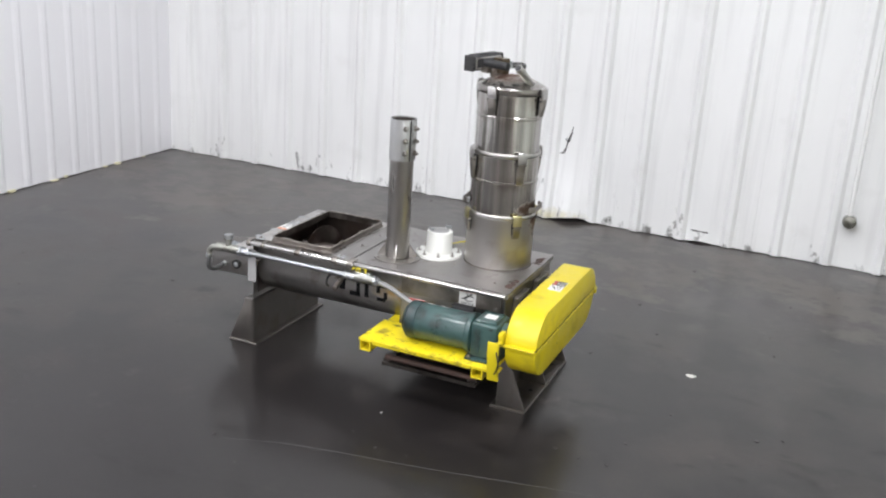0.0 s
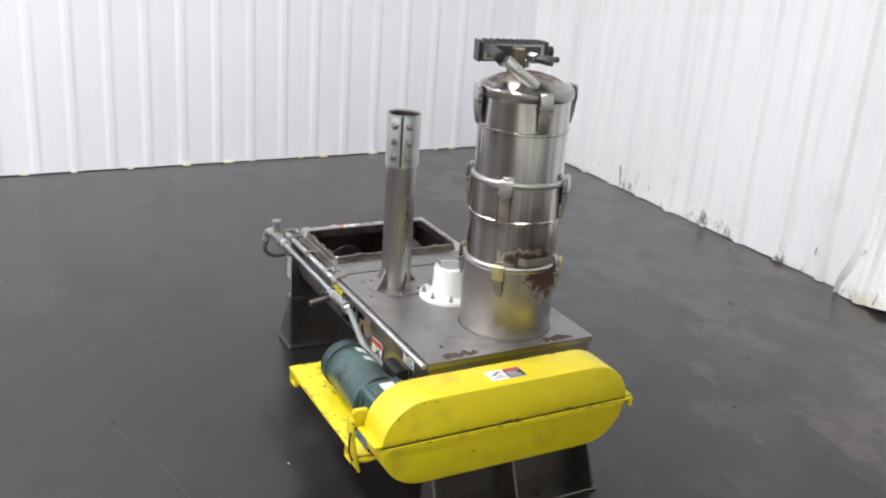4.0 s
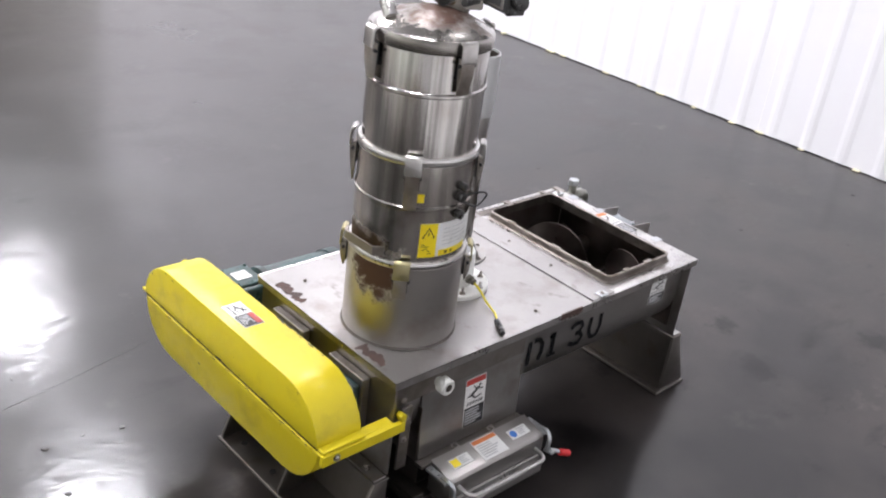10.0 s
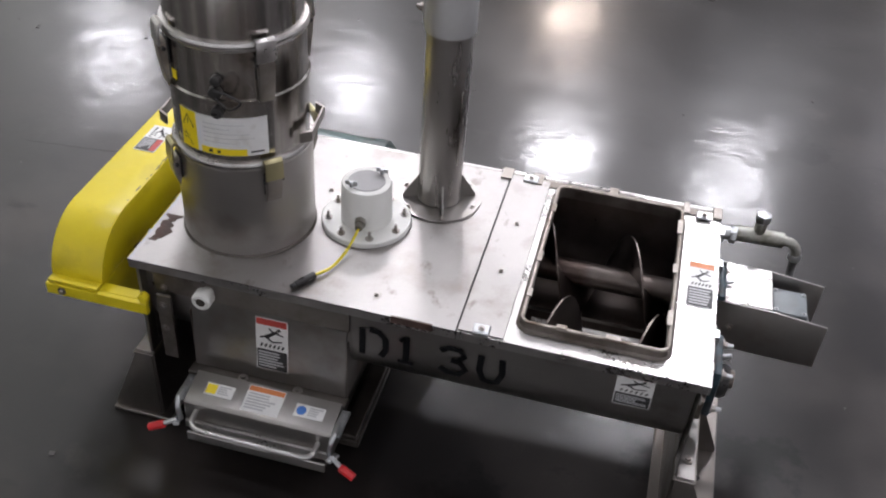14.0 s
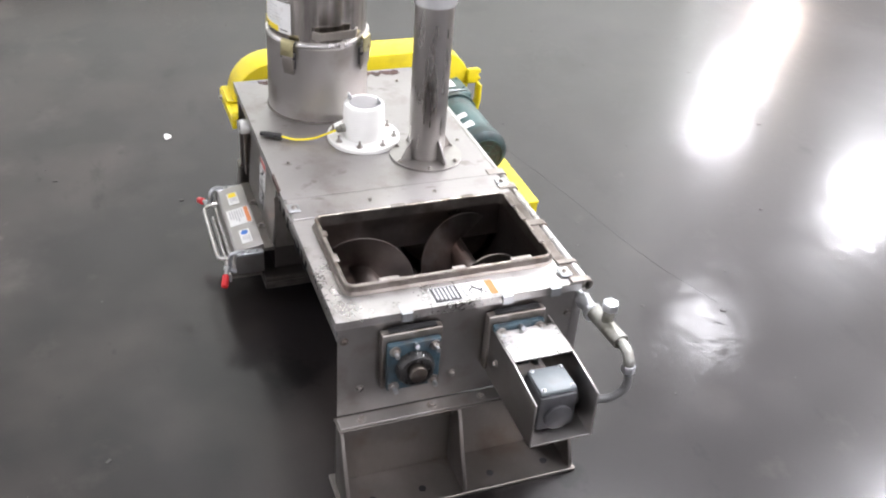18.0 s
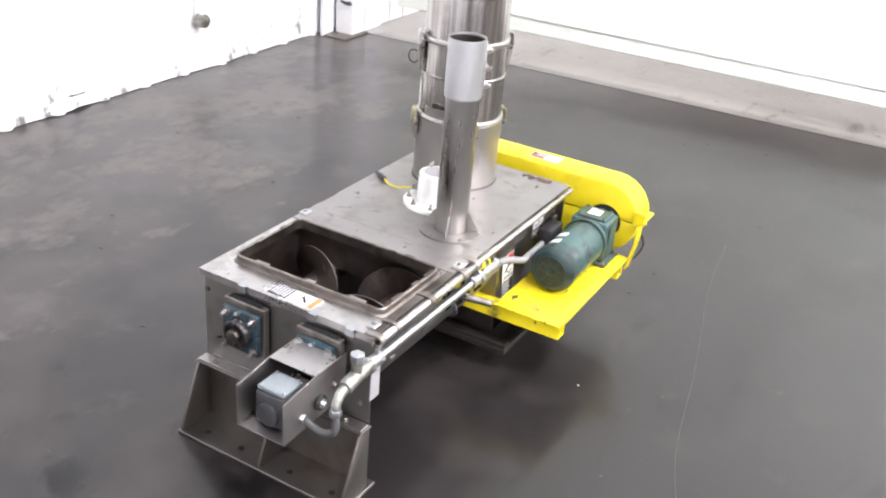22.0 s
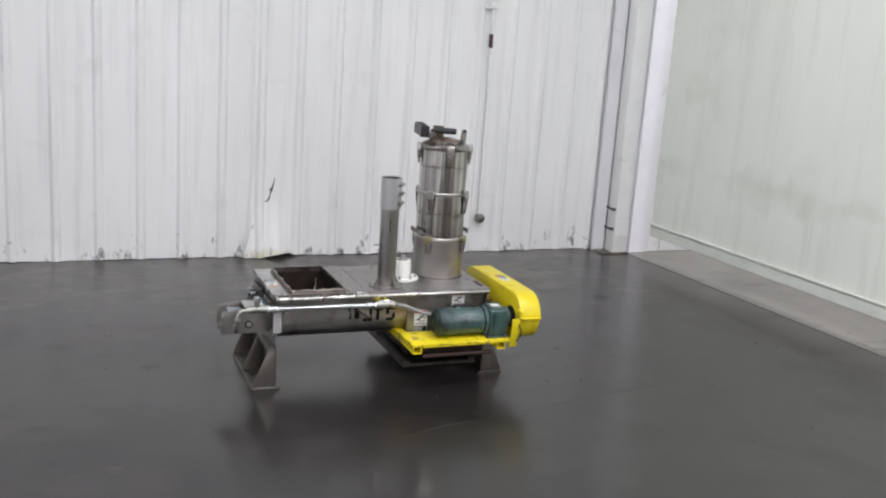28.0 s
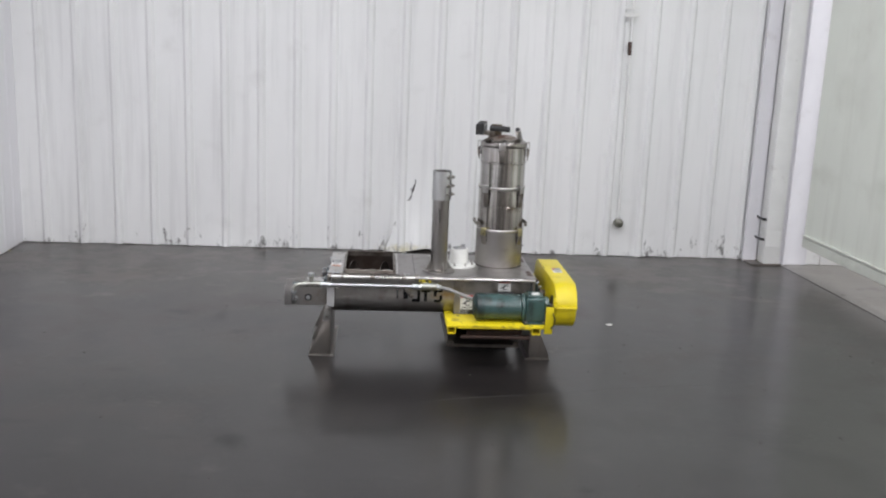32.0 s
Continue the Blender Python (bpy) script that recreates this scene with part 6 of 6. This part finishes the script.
for x0, x1 in ((0.300, 0.330), (0.36, 0.385)):
    bm = bmesh.new()
    for a0 in range(52, 80, 4):
        a1 = a0 + 4
        q = [(x0, a0), (x1, a0), (x1, a1), (x0, a1)]
        v = [bm.verts.new((x, MY + (MR + h) * math.cos(radians(a)), MZ + (MR + h) * math.sin(radians(a)))) for h in (0.0004, 0.0012) for x, a in q]
        bm.faces.new(v[4:8])
        bm.faces.new(v[0:4])
    part("frame_sticker", bm, LABEL_WHITE, motor, "white sticker on the frame")
for y in (MY - 0.070, MY + 0.070):
    for x in (0.52, 0.62):
        part("bolt", hex_bolt((x, y, 0.2815), (0, 0, 1), 0.009), BOLT, motor)

guard = thing("belt_guard", (0.745, -0.12, 0.25), "long round-ended yellow belt guard, split along its middle", "guard")
GY0, GY1, GZ0, GZ1, SPLIT = -0.515, 0.272, 0.246, 0.503, 0.384
GR = (GZ1 - GZ0) / 2
GZC = (GZ0 + GZ1) / 2


def stadium(inset=0.0, n=14):
    r = GR - inset
    pts = []
    for k in range(n + 1):
        a = math.pi / 2 - math.pi * k / n
        pts.append((GY1 - GR + r * math.cos(a), GZC + r * math.sin(a)))
    for k in range(n + 1):
        a = -math.pi / 2 - math.pi * k / n
        pts.append((GY0 + GR + r * math.cos(a), GZC + r * math.sin(a)))
    return pts


def cut(pts, z, above):
    out = []
    for (y0, z0), (y1, z1) in zip(pts, pts[1:] + pts[:1]):
        k0, k1 = (z0 >= z) == above, (z1 >= z) == above
        if k0:
            out.append((y0, z0))
        if k0 != k1:
            f = (z - z0) / (z1 - z0)
            out.append((y0 + (y1 - y0) * f, z))
    return out


part("upper_cover", prism(cut(stadium(), SPLIT, True), "x", 0.674, 0.796, 0.004), YELLOW, guard)
part("lower_cover", prism(cut(stadium(0.003), SPLIT - 0.004, False), "x", 0.677, 0.793, 0.004), YELLOW, guard)
part("seam_flange", box(0.793, 0.7975, GY0 + 0.02, GY1 - 0.02, SPLIT - 0.020, SPLIT - 0.005, 0.001), YELLOW, guard)
part("seam_gap", box(0.69, 0.7945, GY0 + 0.004, GY1 - 0.004, SPLIT - 0.0038, SPLIT - 0.0002), BLACK, guard)
# black disc on the closed back paints the shade of the shaft opening
part("shaft_hole", lathe([(0.0, 0.6722), (0.060, 0.6722), (0.060, 0.6738), (0.0, 0.6738)], (0, MY, MZ + 0.012), 36, "x"), BLACK, guard)
for yy in (GY0 - 0.018, GY1 - 0.002):
    part("hinge_lug", box(0.677, 0.793, yy, yy + 0.022, SPLIT - 0.002, SPLIT + 0.005, 0.001), YELLOW, guard)
part("end_tab", box(0.658, 0.6735, GY0 - 0.024, GY0 + 0.014, SPLIT, SPLIT + 0.050, 0.002, 2), YELLOW, guard)
for z in (SPLIT + 0.015, SPLIT + 0.04):
    part("bolt", hex_bolt((0.666, GY0 - 0.0242, z), (0, -1, 0), 0.009), YELLOW_WORN, guard)
part("support_bar", box(0.562, 0.798, GY1 + 0.012, GY1 + 0.024, 0.352, 0.380, 0.001), YELLOW, guard)
part("support_ledge", box(0.590, 0.798, GY1 - 0.016, GY1 + 0.0115, 0.374, 0.380, 0.001), YELLOW, guard)
part("support_hook", prism([(0.562, 0.381), (0.574, 0.381), (0.580, 0.398), (0.570, 0.404), (0.560, 0.395)], "y", GY1 + 0.005, GY1 + 0.024, 0.001), YELLOW_WORN, guard)
part("bolt", hex_bolt((0.76, GY1 + 0.0242, 0.366), (0, 1, 0), 0.009), BOLT, guard)
gl = part("warning_label", box(0.715, 0.768, -0.178, -0.068, GZ1 + 0.0004, GZ1 + 0.0012), LABEL_WHITE, guard, "hazard label, half pictogram and half black text")
part("text_block", box(0.717, 0.766, -0.122, -0.070, GZ1 + 0.0013, GZ1 + 0.0017), LABEL_BLACK, gl)
part("header_band", box(0.717, 0.731, -0.120, -0.072, GZ1 + 0.0018, GZ1 + 0.0022), LABEL_RED, gl)
part("pictogram", sign_shape((0.766, -0.176, GZ1), (0, 1, 0), (-1, 0, 0), (0, 0, 1), (0.002, 0.052, 0.002, 0.048), 0.0013), LABEL_BLACK, gl)
part("print", bars((0.766, -0.120, GZ1), (0, 1, 0), (-1, 0, 0), (0, 0, 1), (0.002, 0.046, 0.003, 0.033), 6, 0.0018, 6), LABEL_GREY, gl)



def chips_on(parent, spots, seed, material):
    """Flakes of lost paint along edges: each spot is a place, two directions in the surface and the way out of it."""
    rnd = random.Random(seed)
    bm = bmesh.new()
    for at, u, v, out in spots:
        if rnd.random() < 0.62:
            continue
        at, u, v, out = Vector(at), Vector(u), Vector(v), Vector(out)
        a, b = rnd.choice((0.002, 0.003, 0.005, 0.009, 0.016)), rnd.uniform(0.0006, 0.0024)
        n = rnd.choice((5, 6, 7))
        o = at + u * rnd.uniform(-0.01, 0.01) + v * rnd.uniform(-0.002, 0.002)
        ring = []
        for k in range(n):
            t, f = 2 * math.pi * k / n, rnd.uniform(0.6, 1.2)
            ring.append(o + u * a * f * math.cos(t) + v * b * f * math.sin(t))
        lo = [bm.verts.new(p) for p in ring]
        hi = [bm.verts.new(p + out * 0.0004) for p in ring]
        bm.faces.new(hi)
        for k in range(n):
            bm.faces.new((lo[k], lo[(k + 1) % n], hi[(k + 1) % n], hi[k]))
    tagged(part("paint_chips", bm, material, parent), "dark chips where the yellow paint is lost", kind="stuff")


spots = []
for k in range(40):
    y = GY0 + 0.03 + (GY1 - GY0 - 0.06) * k / 39
    spots.append(((0.7976, y, SPLIT - 0.007), (0, 1, 0), (0, 0, 1), (1, 0, 0)))
    spots.append(((0.7962, y, SPLIT + 0.004), (0, 1, 0), (0, 0, 1), (1, 0, 0)))
ring = stadium(0.006)
for (y0, z0), (y1, z1) in zip(ring, ring[1:]):
    if z0 < SPLIT or z1 < SPLIT:
        continue
    w = Vector((0, y1 - y0, z1 - z0))
    for k in range(max(1, round(w.length / 0.03))):
        f = (k + 0.5) / max(1, round(w.length / 0.03))
        spots.append(((0.7961, y0 + (y1 - y0) * f, z0 + (z1 - z0) * f), w.normalized(), Vector((0, -w.z, w.y)).normalized(), (1, 0, 0)))
for k in range(36):
    y = GY0 + GR + (GY1 - GY0 - 2 * GR) * k / 35
    spots.append(((0.679, y, GZ1 + 0.0002), (0, 1, 0), (1, 0, 0), (0, 0, 1)))
chips_on(guard, spots, 8, CARD)
spots = []
for k in range(40):
    x = 0.11 + 0.52 * k / 39
    spots.append(((x, -0.5060, 0.2716), (1, 0, 0), (0, 1, 0), (0, 0, 1)))
    spots.append(((x, -0.470 + 0.03 * (k % 3), 0.2716), (1, 0, 0), (0, 1, 0), (0, 0, 1)))
for k in range(16):
    spots.append(((0.076, -0.49 + 0.18 * k / 15, 0.2716), (0, 1, 0), (1, 0, 0), (0, 0, 1)))
chips_on(base, spots, 9, CARD)

# ---- slide gate under the chute ----
# gate steel, blackened for the shade beneath the chute
GATE_SHADE = mat("shaded_gate_steel", (0.085, 0.075, 0.068), 0.42, 0.8, 0.3, 9, bump=0.05, dirt=((0.03, 0.025, 0.022), 0.8, 9, 0.45, 0.65))
gate = thing("slide_gate", (0.29, 0.05, 0.08), "stainless slide gate with pull handle and red toggle clamps", "slide gate")
part("slab", box(0.090, 0.508, -0.336, 0.300, 0.088, 0.106, 0.002), GATE_SHADE, gate, "gate slab under the chute, shade darkened into its colour")
part("runner", box(0.094, 0.130, -0.334, 0.298, 0.1065, 0.122, 0.002), GATE_SHADE, gate)
part("runner", box(0.470, 0.506, -0.334, 0.298, 0.1065, 0.122, 0.002), GATE_SHADE, gate)
part("neck", channel_tube(0.140, 0.468, -0.262, 0.262, 0.1225, 0.1955, 0.003), GATE_SHADE, gate)
# black here is the shade below the slab
part("outlet_collar", channel_tube(0.16, 0.45, -0.24, 0.24, 0.04, 0.0875, 0.003), BLACK, gate)
hd = part("housing", prism([(0.2955, 0.1262), (0.372, 0.1262), (0.374, 0.150), (0.374, 0.196), (0.368, 0.203), (0.2955, 0.219)], "x", 0.126, 0.460, 0.002), STEEL, gate, "folded stainless housing with three stickers")
part("front_bar", box(0.128, 0.458, 0.3745, 0.382, 0.128, 0.148, 0.001), STEEL_RUBBED, gate)
nrm, vv = Vector((0, 0.21, 0.978)), Vector((0, -0.978, 0.21))
for k, (x0, x1, m0, hh, head) in enumerate(((0.425, 0.361, 0.020, 0.030, LABEL_YELLOW), (0.334, 0.250, 0.004, 0.064, LABEL_ORANGE), (0.220, 0.154, 0.020, 0.030, LABEL_BLUE))):
    o = Vector((x0, 0.368, 0.2032)) + vv * m0
    w = x0 - x1
    st = part("sticker", flat_quad(o, (-1, 0, 0), vv, (0, w, 0, hh), 0.0006, nrm), LABEL_WHITE, hd, ("white sticker with yellow corner", "white sticker with orange header", "white sticker with blue disc")[k])
    fld = (0.002, w * 0.4, 0.004, hh - 0.003) if k != 1 else (0.002, w - 0.002, hh * 0.78, hh - 0.002)
    if k == 2:
        cc = o + Vector((-1, 0, 0)) * (w * 0.22) + vv * (hh * 0.5)
        part("blue_disc", rod(cc + nrm * 0.0014, cc + nrm * 0.0019, hh * 0.36, 24), LABEL_BLUE, st)
    else:
        part("colour_field", flat_quad(o, (-1, 0, 0), vv, fld, 0.0015, nrm, 0.0004), head, st)
    part("print", bars(o, (-1, 0, 0), vv, nrm, (w * (0.46 if k != 1 else 0.06), w * 0.94, 0.005, hh * (0.9 if k != 1 else 0.74)), 4 if k != 1 else 6, 0.0015, 30 + k), LABEL_GREY, st)
part("tray_front", box(0.136, 0.452, 0.386, 0.392, 0.098, 0.122, 0.001), STEEL_RUBBED, gate, "bright folded tray front")
part("tray_floor", box(0.136, 0.452, 0.300, 0.3855, 0.1075, 0.1110, 0.001), STEEL_OLD, gate)
part("pull_handle", tube([(0.432, 0.374, 0.176), (0.430, 0.400, 0.174), (0.418, 0.413, 0.170), (0.395, 0.416, 0.168), (0.29, 0.416, 0.166), (0.19, 0.416, 0.164), (0.167, 0.413, 0.164), (0.156, 0.400, 0.166), (0.154, 0.374, 0.168)], 0.0062, 12, 5), STEEL_RUBBED, gate, "bent round-bar pull handle")
for sgn, hx in ((1, 0.470), (-1, 0.116)):
    cl = part("clamp_body", box(hx - 0.010, hx + 0.010, 0.300, 0.372, 0.196, 0.206, 0.002), ZINC, gate, "toggle clamp")
    part("clamp_arm", tube([(hx, 0.350, 0.206), (hx, 0.372, 0.208), (hx - sgn * 0.004, 0.388, 0.196), (hx - sgn * 0.008, 0.390, 0.160)], 0.006, 10, 4), ZINC, cl)
    part("clamp_link", box(hx - 0.007, hx + 0.007, 0.374, 0.410, 0.150, 0.158, 0.002, turn=pose(0, 0, 0, 20, 0, sgn * 15)), ZINC, cl)
    part("clamp_lever", tube([(hx, 0.395, 0.162), (hx + sgn * 0.014, 0.404, 0.158), (hx + sgn * 0.026, 0.409, 0.152)], 0.0055, 10, 3), ZINC, cl)
    part("red_grip", rod((hx + sgn * 0.022, 0.408, 0.153), (hx + sgn * 0.056, 0.417, 0.140), 0.0095, 14, 0.003), RED, cl, "red dipped lever grip")
    for yy in (0.315, 0.340):
        part("bolt", hex_bolt((hx, yy, 0.2062), (0, 0, 1), 0.006), ZINC, cl)

# ---- conduit along the front ----
con = thing("conduit_run", (-0.3, -0.30, 0.43), "zinc conduit with cast fittings clipped along the trough", "conduit")
CY, CZ = -0.296, 0.430
part("pipe", rod((-0.600, CY, CZ + 0.003), (-0.085, CY, CZ), 0.0112, 20), ZINC, con)
part("coupling", rod((-0.628, CY, CZ + 0.003), (-0.592, CY, CZ + 0.003), 0.0165, 20, 0.003), ZINC, con)
part("coupling", rod((-0.106, CY, CZ), (-0.072, CY, CZ), 0.0165, 20, 0.003), ZINC, con)
part("tee_body", tube([(-0.632, CY - 0.002, CZ + 0.004), (-0.665, CY - 0.004, CZ + 0.006), (-0.71, CY - 0.006, CZ + 0.006), (-0.748, CY - 0.010, CZ + 0.004)], 0.0185, 16, 4), CAST_ZINC, con, "cast conduit tee")
part("tee_riser", rod((-0.690, CY - 0.005, CZ + 0.015), (-0.690, CY - 0.005, CZ + 0.052), 0.0135, 16, 0.002), CAST_ZINC, con)
part("riser_cap", rod((-0.690, CY - 0.005, CZ + 0.050), (-0.690, CY - 0.005, CZ + 0.070), 0.0185, 6, 0.002), ZINC, con)
part("elbow", tube([(-0.745, CY - 0.010, CZ + 0.004), (-0.768, CY - 0.012, CZ), (-0.783, CY - 0.014, CZ - 0.016), (-0.786, CY - 0.015, CZ - 0.034)], 0.0118, 14, 5), CAST_ZINC, con)
part("elbow_nut", rod((-0.786, CY - 0.015, CZ - 0.030), (-0.787, CY - 0.015, CZ - 0.048), 0.0150, 6, 0.002), ZINC, con)
part("hose", tube([(-0.787, CY - 0.015, CZ - 0.047), (-0.789, CY - 0.019, CZ - 0.072), (-0.790, CY - 0.012, CZ - 0.096), (-0.788, CY + 0.018, CZ - 0.113), (-0.784, CY + 0.052, CZ - 0.112), (-0.780, -0.2205, CZ - 0.107)], 0.0090, 12, 10, ripple=0.001), FLEX_BLACK, con, "dark sleeved flexible hose")
part("outlet_body", tube([(-0.074, CY, CZ), (-0.05, CY, CZ + 0.002), (-0.01, CY, CZ + 0.002), (0.022, CY, CZ)], 0.0215, 16, 4), CAST_ZINC, con, "cast outlet body")
part("body_cover", box(-0.062, 0.006, CY - 0.013, CY + 0.013, CZ + 0.0220, CZ + 0.0260, 0.002), ZINC, con)
part("hose_nut", rod((0.020, CY, CZ), (0.046, CY - 0.002, CZ - 0.002), 0.0165, 6, 0.002), ZINC, con)
part("flexible_hose", tube([(0.044, CY - 0.002, CZ - 0.002), (0.09, CY - 0.006, CZ - 0.010), (0.15, CY - 0.012, CZ - 0.032), (0.21, CY - 0.015, CZ - 0.055), (0.28, CY - 0.005, CZ - 0.068), (0.374, CY - 0.004, CZ - 0.068)], 0.0098, 12, 10, ripple=0.0008), FLEX_GREY, con, "grey sleeved flexible conduit")
for pts in (((-0.04, CY - 0.004, CZ + 0.02), (-0.05, CY, CZ + 0.036), (-0.066, CY + 0.004, CZ + 0.042), (-0.080, CY - 0.006, CZ + 0.032)),
            ((-0.02, CY - 0.006, CZ + 0.022), (-0.018, CY - 0.004, CZ + 0.036), (-0.042, CY + 0.008, CZ + 0.045), (-0.070, CY + 0.004, CZ + 0.040)),
            ((-0.05, CY + 0.004, CZ + 0.02), (-0.062, CY - 0.006, CZ + 0.032), (-0.046, CY - 0.002, CZ + 0.044), (-0.024, CY + 0.008, CZ + 0.040))):
    part("loose_wire", tube(pts, 0.0032, 8), CABLE_YELLOW, con, "loose yellow wire")
for nx, nr in ((-0.634, 0.0225), (-0.588, 0.0185), (-0.112, 0.0185), (-0.070, 0.0225), (0.024, 0.0210)):
    part("union_nut", rod((nx - 0.007, CY, CZ + 0.002), (nx + 0.007, CY, CZ + 0.002), nr, 8, 0.0015), ZINC, con)
part("pipe_clip", box(-0.16, -0.145, CY - 0.013, -0.2512, CZ - 0.022, CZ - 0.014, 0.001), STEEL_OLD, con)
part("pipe_clip", box(-0.55, -0.53, CY - 0.013, -0.2512, CZ - 0.022, CZ - 0.014, 0.001), STEEL_OLD, con)
part("stub_bar", rod((-0.150, -0.2512, 0.398), (-0.120, -0.372, 0.392), 0.0105, 16, 0.002), STEEL_OLD, con, "plain steel bar stub")
part("hook_clip", tube([(-0.20, -0.253, 0.41), (-0.20, -0.290, 0.40), (-0.20, -0.300, 0.375), (-0.20, -0.285, 0.36)], 0.005, 8, 4), BLACK, con)

# ---- speed switch in its bracket ----
sw = thing("speed_switch", (-0.75, -0.135, 0.30), "dark cast speed switch in a folded stainless bracket", "switch")
part("side_plate", prism([(-0.598, 0.300), (-0.848, 0.294), (-0.848, 0.412), (-0.730, 0.426), (-0.598, 0.428)], "y", -0.208, -0.204, 0.0005), STEEL, sw)
part("side_plate", prism([(-0.598, 0.300), (-0.848, 0.294), (-0.848, 0.412), (-0.730, 0.426), (-0.598, 0.428)], "y", -0.068, -0.064, 0.0005), STEEL, sw)
part("cap_plate", box(-0.728, -0.627, -0.2038, -0.0682, 0.4255, 0.4290, 0.0005), STEEL_RUBBED, sw)
part("floor_plate", box(-0.848, -0.640, -0.2038, -0.0682, 0.2945, 0.2985, 0.0005), STEEL, sw)
part("casting", box(-0.815, -0.728, -0.182, -0.092, 0.300, 0.392, 0.010, 2), DARK_CAST, sw, "dark finned casting")
part("round_face", rod((-0.8155, -0.137, 0.338), (-0.824, -0.137, 0.338), 0.031, 28, 0.002), DARK_CAST, sw)
part("side_hub", rod((-0.77, -0.1825, 0.345), (-0.77, -0.200, 0.345), 0.022, 20, 0.002), BLACK_SHINY, sw)
part("grey_lid", box(-0.810, -0.735, -0.178, -0.096, 0.3925, 0.405, 0.004, 2), GREY_LID, sw, "pale grey lid with four screws")
for x in (-0.803, -0.742):
    for y in (-0.170, -0.104):
        part("screw", hex_bolt((x, y, 0.4052), (0, 0, 1), 0.005), ZINC, sw)
part("outer_boss", rod((-0.712, -0.2082, 0.345), (-0.712, -0.219, 0.345), 0.021, 20, 0.002), BLACK_SHINY, sw)
part("boss_bolt", hex_bolt((-0.712, -0.2192, 0.345), (0, -1, 0), 0.012), ZINC, sw)
part("gland", rod((-0.780, -0.2082, 0.335), (-0.780, -0.2200, 0.335), 0.0135, 6, 0.001), ZINC, sw)
part("bolt", hex_bolt((-0.650, -0.2082, 0.36), (0, -1, 0), 0.009), BOLT, sw)
part("bolt", hex_bolt((-0.650, -0.0638, 0.36), (0, 1, 0), 0.009), BOLT, sw)

sw.location.z -= 0.012

# ---- lamp housings, added unseen over mirrored lamps and fill lamps alike ----
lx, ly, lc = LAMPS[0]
bay = thing("ceiling_or_fill_light", (lx, ly, LAMP_Z), "added grey steel housing over a ceiling or fill lamp, hung on two rods", "ceiling lamp", "ceiling lights of the hall")
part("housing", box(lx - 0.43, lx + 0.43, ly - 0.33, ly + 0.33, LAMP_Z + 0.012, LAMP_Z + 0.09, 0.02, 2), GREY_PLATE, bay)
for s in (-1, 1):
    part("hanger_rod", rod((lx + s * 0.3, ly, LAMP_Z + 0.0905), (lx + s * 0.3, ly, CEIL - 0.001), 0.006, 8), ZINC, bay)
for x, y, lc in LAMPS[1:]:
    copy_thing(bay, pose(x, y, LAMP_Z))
